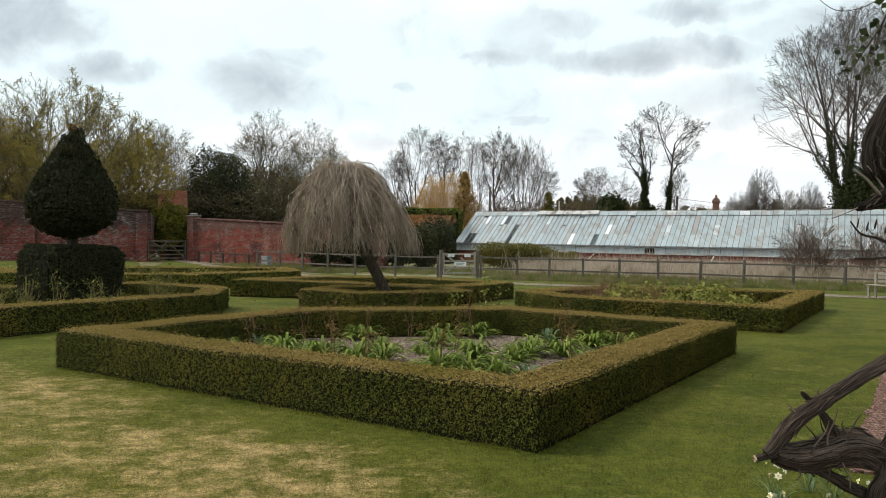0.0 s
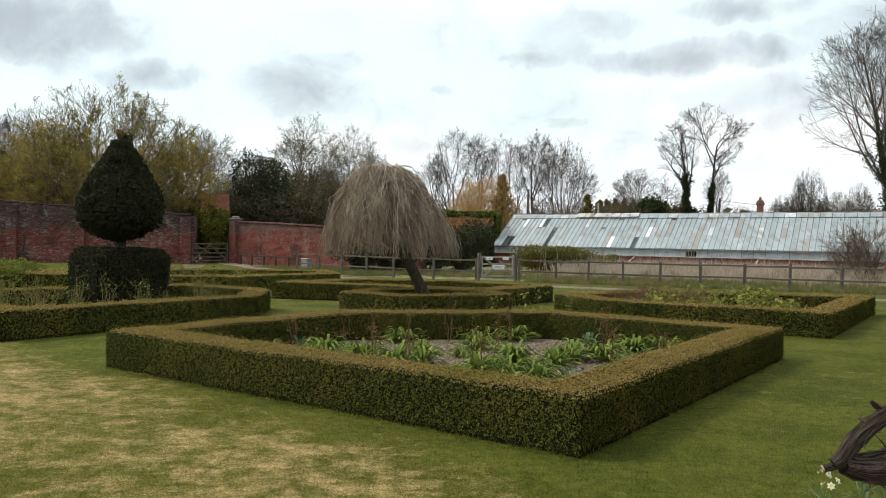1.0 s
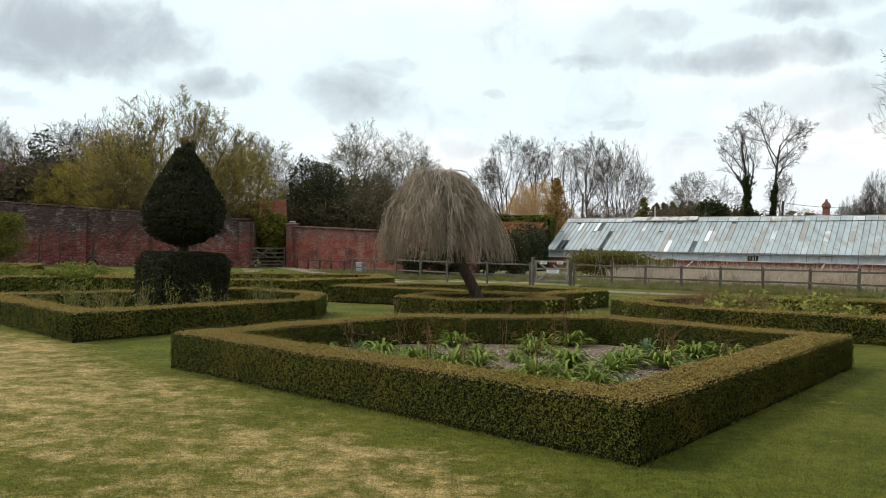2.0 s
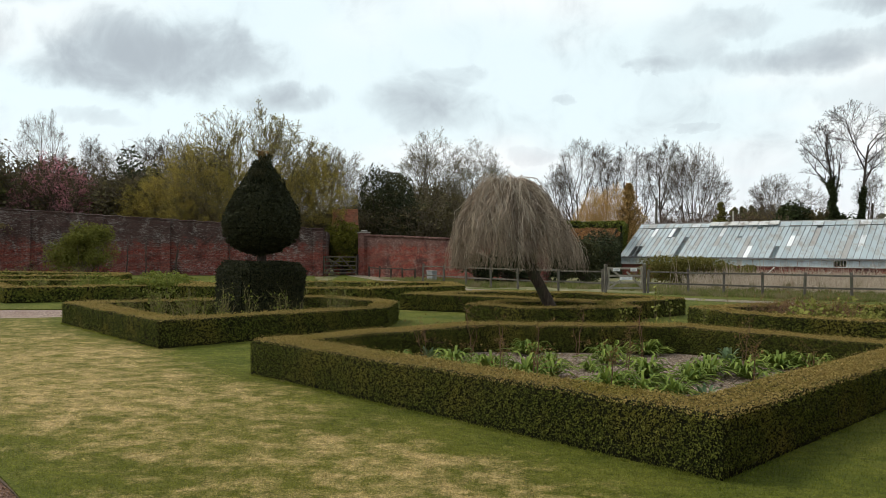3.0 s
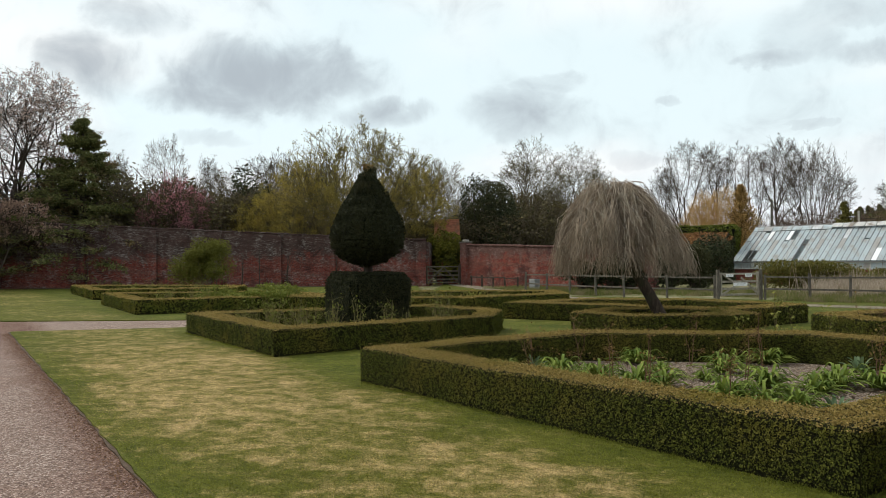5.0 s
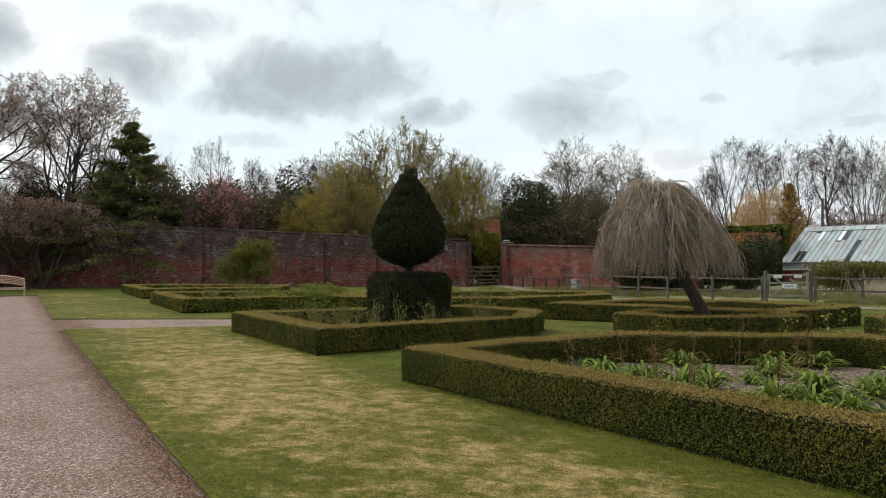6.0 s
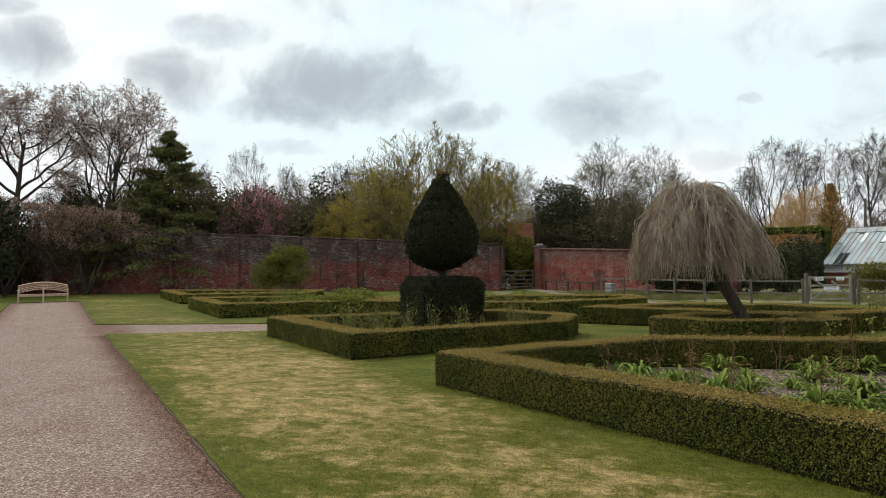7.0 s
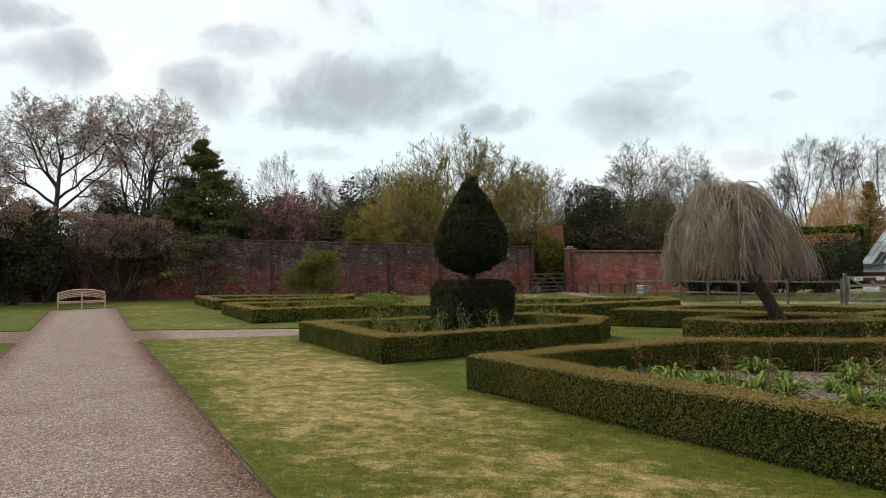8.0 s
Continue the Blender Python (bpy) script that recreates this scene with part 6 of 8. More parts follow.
budding2 = crown_tree(35, [(0, 0, 0.56, 0.36, 0.36, 0.42)], bark_pale, fork=0.14, lead=0.58, stems=4, splay=34, counts=(6, 6, 5, 4, 2), angles=(46, 42, 40, 38, 36), ups=(0.45, 0.4, 0.35, 0.3, 0.25), radius=0.018, leaf=spring_leaf, leaf_size=0.0034, leaf_count=5000, shares=(0.55, 0.55, 0.6, 0.6), thin=0.0006)
olive = crown_tree(25, [(0, 0, 0.58, 0.46, 0.46, 0.40), (0.15, 0.1, 0.36, 0.4, 0.4, 0.22)], bark_olive, fork=0.10, lead=0.55, stems=4, splay=30, counts=(7, 6, 5, 4, 1), angles=(56, 46, 44, 40, 36), ups=(0.3, 0.15, 0.15, 0.1, 0.1), radius=0.016, leaf=olive_leaf, leaf_size=0.0050, leaf_count=34000, leaf_near=2.2)
pink = crown_tree(26, [(0, 0, 0.60, 0.33, 0.33, 0.40)], bark_dark, fork=0.10, lead=0.62, stems=5, splay=22, counts=(5, 5, 4, 4, 1), angles=(44, 40, 38, 36, 34), ups=(0.5, 0.4, 0.3, 0.3, 0.3), radius=0.016, leaf=pink_leaf, leaf_size=0.0058, leaf_count=11000, leaf_near=1.8)
cherry = crown_tree(16, [(0, 0, 0.74, 0.31, 0.29, 0.24), (-0.10, 0, 0.58, 0.32, 0.26, 0.16)], bark_dark, fork=0.38, lead=0.70, counts=(9, 7, 6, 4, 2), angles=(66, 46, 44, 42, 38), ups=(0.45, 0.15, -0.15, -0.15, 0.0), radius=0.021, thin=0.0005, jit=0.12, bend=0.65, leaf=bronze_leaf, leaf_size=0.0046, leaf_count=14000, shares=(0.6, 0.55, 0.6, 0.6))
cherry2 = crown_tree(36, [(0.02, 0, 0.74, 0.32, 0.29, 0.25), (0.02, 0, 0.54, 0.29, 0.24, 0.18)], bark_dark, fork=0.16, lead=0.66, stems=4, splay=15, counts=(7, 6, 5, 4, 2), angles=(50, 46, 44, 42, 38), ups=(0.35, 0.1, -0.15, -0.15, 0.0), radius=0.024, thin=0.0005, jit=0.11, bend=0.55, leaf=bronze_leaf, leaf_size=0.0046, leaf_count=15000, shares=(0.6, 0.55, 0.6, 0.6))
purple = crown_tree(27, [(0, 0, 0.74, 0.86, 0.5, 0.26), (0.55, 0, 0.60, 0.5, 0.4, 0.20), (-0.5, 0, 0.58, 0.5, 0.4, 0.20)], bark_dark, fork=0.55, lead=0.62, stems=4, splay=30, counts=(6, 5, 4, 3, 1), angles=(70, 48, 44, 40, 36), ups=(0.3, -0.02, -0.15, -0.2, -0.2), radius=0.03, thin=0.0012, jit=0.08, leaf=purple_leaf, leaf_size=0.0115, leaf_count=10000, leaf_near=1.4)
willow = crown_tree(17, [(0, 0, 0.56, 0.24, 0.24, 0.44)], bark_orange, fork=0.06, lead=0.68, stems=8, splay=12, counts=(6, 5, 4, 3, 1), angles=(26, 26, 28, 28, 28), ups=(0.5, 0.45, 0.4, 0.4, 0.4), radius=0.014, thin=0.0006)
thicket = bare_tree_meshes(18, 1.6, 0.06, [(20, 40, 1.5, 0.10, 0.08), (9, 38, 0.52, 0.06, 0.12), (6, 40, 0.5, 0.02, 0.15)], bark_thicket, leaf=dusk_leaf, leaf_size=0.05, leaf_count=2600, first=0.02, thin=0.008)
brown_bush = bare_tree_meshes(22, 1.4, 0.05, [(30, 48, 1.3, 0.16, 0.14), (8, 34, 0.5, 0.10, 0.16), (5, 34, 0.5, 0.04, 0.2)], bark_brush, first=0.02, thin=0.003)


def tall(meshes):
    co = np.zeros(len(meshes[1].vertices) * 3, np.float32)
    meshes[1].vertices.foreach_get("co", co)
    return float(co[2::3].max())


TALL = {id(m): tall(m) for m in (near_ash, ash, ash2, coppice, poplar, oak, ivy_left, ivy_right, budding, budding2, olive, pink, cherry, cherry2, purple, willow, thicket, brown_bush)}


def tree(name, meshes, bearing, far, top, label, turn=0.0, wide=1.0, category="tree"):
    return plant_tree(name, meshes, polar(bearing, far, -0.05), label, category, top / TALL[id(meshes)], turn, wide=wide)


bare = "leafless grey-brown tree behind the garden"
tree("spring_tree", budding, 29.1, 60, 13.8, "broad spreading tree with pale green opening buds behind the wall", 20, 1.25)
tree("spring_tree", budding2, 33.0, 66, 11.0, "spreading tree with pale green opening buds behind the wall", 140)
tree("spring_tree", budding2, 22.3, 64, 11.4, "half-leafless tree with pale buds near the outbuilding", 250, 1.25)
tree("bare_tree", poplar, 14.9, 75, 15.4, "tall bare tree with a faint green haze", 30, 1.3)
tree("bare_tree", poplar, 10.9, 78, 14.9, "tall bare tree with pale green catkins", 100, 1.1)
tree("bare_tree", coppice, 12.8, 80, 10.5, bare, 50, 0.9)
tree("bare_tree", ash2, 18.9, 88, 12.6, bare, 160, 0.7)
tree("bare_tree", coppice, 17.0, 84, 9.8, bare, 60, 1.0)
for i, (bearing, top, turn, wd) in enumerate(((4.6, 14.2, 10, 0.9), (2.7, 17.2, 70, 0.9), (0.7, 17.0, 130, 0.85), (-1.4, 16.6, 200, 0.85), (-3.4, 17.0, 290, 1.0), (7.2, 11.8, 30, 0.9))):
    tree("bare_tree", (ash, ash2)[i % 2], bearing, 92 + turn % 7, top, bare, turn, wd)
tree("bare_tree", coppice, -5.8, 92, 15.6, "many-stemmed leafless tree with a rounded fan of twigs", 340, 0.78)
tree("orange_willow", willow, 1.4, 80, 9.4, "bare willow with glowing orange twigs", 0, 1.0)
tree("orange_willow", willow, 0.2, 82, 10.0, "bare willow with glowing orange twigs", 130, 0.9)
tree("orange_willow", willow, 2.2, 81, 8.0, "low bare willow with glowing orange twigs", 70, 1.0)
tree("ivy_tree", ivy_left, -15.45, 85, 16.3, "leafless tree with an ivy-covered trunk", 0, 1.0)
tree("ivy_tree", ivy_right, -16.55, 85, 18.2, "tall leafless tree with an ivy-covered trunk", 0, 1.2)
tree("bare_tree", oak, -12.2, 90, 11.4, bare, 260, 0.9)
tree("bare_tree", ash, -17.3, 95, 11.8, bare, 300, 0.8)
tree("bare_tree", coppice, -23.5, 70, 9.0, "small upright bare tree behind the greenhouse", 30, 0.5)
tree("ivy_tree", near_ash, -32.6, 61, 20.0, "tall bare tree with a wide rounded crown", 60, 1.0)
tree("ivy_tree", near_ash, -28.8, 60, 19.8, "tall bare tree with ivy on its forked trunk", 200, 1.0)
tree("bare_tree", oak, -36.0, 62, 17.0, bare, 20)
tree("cherry_tree", cherry, 59.0, 62, 16.2, "spreading cherry tree with sparse bronze young leaves", 10, 1.1)
tree("cherry_tree", cherry2, 52.9, 63, 17.6, "many-stemmed spreading cherry tree with sparse bronze young leaves", 120, 1.05)
tree("cherry_tree", cherry, 65.5, 62, 14.5, "spreading cherry tree with sparse bronze young leaves", 220, 1.1)
for i, (bearing, top, turn, wd) in enumerate(((43.5, 17.0, 0, 0.75), (40.2, 14.8, 90, 0.75), (36.8, 15.2, 150, 1.0), (34.2, 15.8, 220, 0.8), (46.8, 14.8, 40, 0.75), (33.0, 14.4, 77, 0.8))):
    tree("bare_tree", (ash2, ash, oak)[i % 3], bearing, 88 + turn % 5, top, bare, turn, wd)
for i, (bearing, far, top, turn) in enumerate(((50.5, 74, 11.0, 75), (38.4, 74, 10.0, 33), (20.0, 76, 9.0, 18), (9.0, 86, 10.5, 33), (56.0, 80, 11.0, 50))):
    tree("bare_tree", (coppice, oak)[i % 2], bearing, far, top, bare, turn, 0.9)
for i, (bearing, far, top) in enumerate(((13.5, 68, 8.4), (11.3, 70, 7.6), (15.8, 68, 8.8), (9.0, 74, 7.6), (45.2, 70, 9.0), (51.0, 68, 10.0), (39.0, 70, 8.6), (35.5, 68, 9.4))):
    tree("undergrowth_tree", thicket, bearing, far, top, "tangled brown undergrowth behind the wall", 40 * i, 0.9)

tiered_fir("fir_tree", polar(48.85, 60), 12.8, 9.8, "dark green fir tree with spreading tiers behind the wall", 4)
conifer("golden_conifer", polar(-0.95, 78), 9.3, 5.4, gold_leaf, "narrow golden-brown conifer among bare trees", seed=6, count=20000, leaf=0.10, droop=-0.35)
conifer("small_conifer", polar(-7.7, 75), 6.9, 3.4, goldfir_leaf, "small yellow-green conifer behind the greenhouse", seed=8, count=12000, leaf=0.12, droop=-0.3)
for i in range(19):
    conifer("far_conifer", polar(-8.5 - 0.23 * i, 238 + 5 * (i % 3)), 16.4 + 1.1 * math.sin(i * 2.3), 13.0, fir_leaf, "distant dark conifer on the skyline", seed=90 + i, count=3000, leaf=0.55)

tree("olive_tree", olive, 32.6, 55.5, 9.6, "rounded tree in olive-gold young leaf behind the wall", 0, 0.95)
tree("olive_tree", olive, 24.6, 57, 9.4, "rounded tree in olive-gold young leaf behind the wall", 120, 0.9)
tree("olive_tree", olive, 27.5, 58, 8.8, "olive-gold young tree behind the topiary", 240, 1.0)
tree("olive_tree", olive, 36.0, 58, 7.2, "olive-gold young tree behind the wall", 60, 1.0)
tree("pink_cherry", pink, 42.9, 57, 8.5, "shrubby tree in dull pink blossom behind the wall", 0, 1.0)
tree("pink_cherry", pink, 41.0, 60, 7.6, "shrubby tree in dull pink blossom behind the wall", 90, 1.0)
tree("purple_shrub", purple, 59.6, 57.5, 7.0, "low spreading tree with purplish young leaves above the bench", 30, 1.0)
tree("purple_shrub", purple, 54.6, 56, 6.4, "low spreading tree with bronze young leaves against the wall", 20, 0.92)
tree("purple_shrub", purple, 64.0, 54, 8.2, "low spreading tree with purplish young leaves by the wall", 250, 0.9)
clump("holly_tree", polar(18.6, 60, 0), (6.6, 5, 8.6), dark_leaf, "dark evergreen holly behind the wall", "tree", 20000, 0.10, 44, lobes=16)
clump("holly_tree", polar(15.9, 62, 0), (6.0, 5, 7.0), dark_leaf, "dark evergreen shrub tree behind the wall", "tree", 12000, 0.10, 45, lobes=14)
clump("ivy_mass", polar(61.4, 57.0, 0), (9.0, 4, 7.0), dark_leaf, "dark ivy mass over the end of the wall", "shrub", 9000, 0.17, 47, lobes=12)
clump("ivy_mass", polar(66.0, 56, 0), (6.5, 5, 6.8), dark_leaf, "dark ivy mass over the end of the wall", "shrub", 7000, 0.17, 48, lobes=12)
clump("holly_tree", polar(55.0, 67, 0), (6.0, 5, 9.6), dark_leaf, "dark evergreen tree behind the cherries", "tree", 9000, 0.13, 46, lobes=14)
clump("holly_tree", polar(50.4, 66, 0), (6.0, 5, 8.6), dusk_leaf, "dull green evergreen beside the fir", "tree", 8000, 0.13, 49, lobes=14)
clump("wall_shrub", polar(40.7, 42.5, 0), (3.9, 2.6, 3.3), privet_leaf, "yellow-green leafy shrub in front of the wall", "shrub", 16000, 0.06, 51, lobes=16, hollow=0.2, stems=bark_grey)
clump("gateway_ivy", polar(21.7, 52.5, 0), (3.6, 1.6, 4.0), yellow_ivy, "yellow-green ivy overgrowing the gateway", "shrub", 12000, 0.085, 52, lobes=12)
clump("yellow_shrub", polar(39.6, 60, 0), (4.0, 3, 6.0), goldfir_leaf, "yellow-green evergreen behind the wall", "shrub", 4000, 0.16, 53)
clump("low_shrub", polar(-5.2, 41, 0), (6.4, 2.2, 1.7), goldfir_leaf, "low sprawling yellow-green shrub behind the fence", "shrub", 15000, 0.065, 54, lobes=24, hollow=0.2)
clump("low_shrub", polar(-9.5, 44, 0), (1.2, 1.0, 1.3), goldfir_leaf, "small rounded green shrub by the greenhouse", "shrub", 1500, 0.06, 55, lobes=7)
clump("dark_shrub", polar(2.2, 46, 0), (4.5, 2.5, 3.2), dark_leaf, "dark evergreen shrub beside the hedge", "shrub", 6000, 0.1, 56, lobes=11)
for i, (bearing, far, wd, hh) in enumerate(((10.9, 38.6, 2.6, 2.0), (8.9, 38.4, 2.6, 2.2), (7.3, 38.6, 2.2, 1.9), (4.2, 39.5, 2.4, 2.4), (2.6, 40.5, 2.6, 2.6))):
    clump("dark_shrub", polar(bearing, far, 0), (wd, 1.3, hh), dark_leaf, "dark evergreen shrub in front of the brick wall", "shrub", 2600, 0.09, 140 + i, lobes=9)
clump("loose_box", G(9.05, 7.0), (0.95, 0.9, 0.62), loose_leaf, "unclipped golden-green box bush at the hedge ring", "shrub", 5000, 0.022, 150, lobes=9, hollow=0.3)
clump("loose_box", G(9.75, 7.05), (0.8, 0.7, 0.56), loose_leaf, "unclipped pale-tipped box bush beside the hedge ring", "shrub", 4000, 0.022, 151, lobes=9, hollow=0.3)
clump("ivy_shrub", polar(-30.3, 60, 0), (5.6, 4, 9.6), ivy_leaf, "ivy-smothered stump by the greenhouse", "shrub", 26000, 0.12, 57, lobes=20)
for i, (bearing, hh) in enumerate(((-13.1, 7.6), (-14.2, 6.6), (-15.6, 6.4), (-13.6, 6.4))):
    clump("dark_shrub", polar(bearing, 86, 0), (5, 4, hh), ivy_leaf if i % 2 == 0 else dusk_leaf, "dense dark undergrowth behind the greenhouse", "shrub", 5000, 0.2, 60 + i, lobes=12)
for i, (bearing, wd, hh) in enumerate(((-10.6, 8.0, 9.0), (-11.6, 9.0, 9.4), (-12.4, 7.0, 8.8), (-19.2, 8.0, 8.0))):
    clump("pale_scrub", polar(bearing, 106, 0), (wd, 4, hh), scrub_leaf, "pale brown twiggy scrub on the skyline", "shrub", 14000, 0.08, 195 + i, lobes=18)
for i, bearing in enumerate((-9.6, -10.4, -11.1, -11.9, -12.6, -18.6, -19.4)):
    tree("brown_bush", brown_bush, bearing, 108, 8.2 - 0.4 * (bearing < -15) - 0.4 * (i % 2), "pale brown leafless scrub on the skyline", 40 * i, 1.3, "shrub")

# dense undergrowth behind the walls and round the tree feet
r = random.Random(8)
for i, bearing in enumerate(np.arange(13.5, 57.5, 1.7)):
    tree("thicket", thicket, float(bearing) + r.uniform(-0.7, 0.7), 57 + r.uniform(0, 9), r.uniform(5.0, 7.0) + 2.6 * (35 < bearing < 45), "tangled leafless undergrowth behind the wall", r.uniform(0, 360), 1.3, "shrub")
for i, bearing in enumerate(np.arange(-8, 13, 1.7)):
    tree("brown_bush", brown_bush, float(bearing) + r.uniform(-0.5, 0.5), 84 + r.uniform(0, 6), r.uniform(5.6, 8.0), "tangled leafless undergrowth below the far trees", r.uniform(0, 360), 1.3, "shrub")
for i, bearing in enumerate((29, 31.5, 34.5, 37, 39, 41.5, 44, 46, 48.5, 51, 54, 57, 60, 63.5, 12.5, 14.5, 17.5)):
    clump("dark_shrub", polar(bearing, 63 + (i % 3) * 2, 0), (6.5, 4, r.uniform(5.6, 8.0) * (0.62 if bearing > 56 else 1.0) + 1.4 * (35 < bearing < 46)), dark_leaf if i % 2 else dusk_leaf, "dark evergreen undergrowth behind the wall", "shrub", 5000, 0.17, 70 + i, lobes=10)
for i, (bearing, far, top) in enumerate(((-25.9, 38.5, 2.6), (-26.8, 39.0, 3.4), (-27.5, 38.3, 2.8), (-30.0, 39, 3.0), (-31.6, 39, 3.2))):
    tree("brown_bush", brown_bush, bearing, far, top, "leafless brown twiggy bush behind the fence", 70 * i, 1.0, "shrub")

for i, (bearing, far, top) in enumerate(((-20.9, 76, 5.6), (-21.8, 74, 5.8), (-22.6, 70, 5.6), (-23.5, 74, 6.2), (-24.4, 70, 5.6), (-25.2, 72, 6.2), (-26.2, 70, 5.8), (-27.2, 73, 6.2))):
    tree("brown_bush", brown_bush, bearing, far, top, "leafless brown scrub behind the greenhouse", 50 * i, 1.2, "shrub")
    clump("dull_shrub", polar(bearing - 0.4, far + 3, 0), (5.0, 3, 6.0), scrub_leaf, "dull olive-brown scrub behind the greenhouse", "shrub", 12000, 0.06, 180 + i, lobes=12)
for bearing, top, turn, wd in ((-22.1, 6.8, 20, 0.7), (-26.6, 7.6, 140, 0.5), (-23.0, 7.2, 80, 0.6)):
    tree("bare_sapling", coppice, bearing, 70, top, "thin bare sapling behind the greenhouse", turn, wd)
tree("budding_sapling", budding2, -25.1, 71, 7.0, "small sapling with yellow-green buds behind the greenhouse", 60, 0.8)

# clipped boundary hedge with a brown cut face
def clipped_block(name, at, turn, size, label, leaf, dens, mat_side, mat_top, seed, slope_=0.0):
    ob = thing(name, at, label, "hedge", turn=turn)
    rng = np.random.default_rng(seed)
    bm = bmesh.new()
    bmesh.ops.create_cube(bm, size=1, matrix=Matrix.LocRotScale((0, 0, size[2] / 2), None, size))
    bmesh.ops.bevel(bm, geom=[e for e in bm.edges if max(v.co.z for v in e.verts) > 0.1], offset=0.25, segments=3, affect="EDGES")
    bmesh.ops.subdivide_edges(bm, edges=list(bm.edges), cuts=4, use_grid_fill=True)
    for q in bm.verts:
        if q.co.z > size[2] * 0.45:
            q.co.z -= slope_ * (0.5 - q.co.y / size[1])
    bmesh.ops.triangulate(bm, faces=bm.faces)
    bm.normal_update()
    v = np.array([q.co[:] for q in bm.verts])
    tri = np.array([[q.index for q in f.verts] for f in bm.faces])
    bm.free()
    v = v + np.stack([roll3(v, 1.2, seed), roll3(v, 1.2, seed + 1), roll3(v, 1.2, seed + 2)], 1) * 0.14
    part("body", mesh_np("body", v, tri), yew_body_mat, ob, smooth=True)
    area = np.linalg.norm(np.cross(v[tri[:, 1]] - v[tri[:, 0]], v[tri[:, 2]] - v[tri[:, 0]]), axis=1).sum() / 2
    p, nrm = sample(v, tri, int(area * dens), rng)
    p += nrm * rng.uniform(-0.02, 0.1, (len(p), 1))
    up = nrm[:, 2] > 0.35
    for nm, sel, mt in (("foliage", ~up, mat_side), ("top_foliage", up, mat_top)):
        tagged(part(nm, mesh_np(nm, *leaves(p[sel], leaf, rng, normals=nrm[sel])), mt, ob), kind="stuff")
    return ob


clipped_block("boundary_hedge", polar(3.1, 60), -12, (8.0, 2.4, 4.3), "tall clipped evergreen hedge beside the greenhouse", 0.11, 130, clip_leaf, clip_leaf, 5)
clipped_block("boundary_hedge", polar(2.9, 55.0), -12, (5.6, 4.4, 3.75), "clipped hedge with a brown, cut-back sloping top", 0.11, 130, dark_leaf, beech_leaf, 6, slope_=1.3)
tree("bare_sapling", thicket, 0.65, 47, 3.6, "thin leafless sapling behind the fence", 0, 0.5)


# old trained stems against the wall
rng = np.random.default_rng(61)
wa, wb = np.array([-58.0, 30.3, 0]), np.array([-20.0, 46.4, 0])
wd_ = (wb - wa) / np.linalg.norm(wb - wa)
wn_ = np.array([wd_[1], -wd_[0], 0])
for i, x in enumerate((17.6, 24.3, 26.6, 28.4, 29.6, 31.5, 35.0, 37.0)):
    o = wa + wd_ * x + wn_ * 0.55
    g = thing("wall_climber", o, "bare dark climber stem trained on the brick wall", "climber", "climbers on the wall")
    k = np.linspace(0, 1, 9)
    ls = []
    for j in range(2 if i % 2 else 1):
        hh, bend = rng.uniform(1.6, 2.9), rng.uniform(-0.9, 0.9) * (i % 3 != 0)
        ls.append(np.outer(bend * k ** 2.2, wd_) + np.c_[np.zeros((9, 2)), hh * np.sin(k * 1.45)] - np.outer(k * 0.25, wn_) + rng.normal(0, 0.02, (9, 3)))
    part("stem", mesh_np("stem", *tubes(np.array(ls), np.linspace(0.045, 0.015, 9)[None] * np.ones((len(ls), 1)), 5)), bark_dark, g)


# ---- plants in the beds ----
def loose_chips(name, region, count, size, mat, label, seed, z=0.034):
    """Loose bark chips lying flat in a bed; region(rng, n) gives places in the plan."""
    rng = np.random.default_rng(seed)
    pts = np.c_[region(rng, count), rng.uniform(z, z + 0.012, count)]
    return tagged(part(name, mesh_np(name, *leaves(pts, size, rng, aspect=2.6, normals=np.tile([0, 0, 1.0], (count, 1)), tilt=0.3)), mat), label, "bark chips", kind="stuff")


def in_first_bed(rng, n):
    u, v = rng.uniform(0.5, 5.85, n), rng.uniform(0.5, 5.7, n)
    keep = (u + v * 1.05 < 9.3)
    u, v = np.where(keep, u, u * 0.5), np.where(keep, v, v * 0.6)
    return np.stack([A0.x + UD.x * u + VD.x * v, A0.y + UD.y * u + VD.y * v], 1)


def in_border(rng, n):
    f, g = rng.random(n), rng.random(n)
    u, v = 0.95 + 7.5 * f, -1.93 - 2.6 * g
    return np.stack([A0.x + UD.x * u + VD.x * v, A0.y + UD.y * u + VD.y * v], 1)


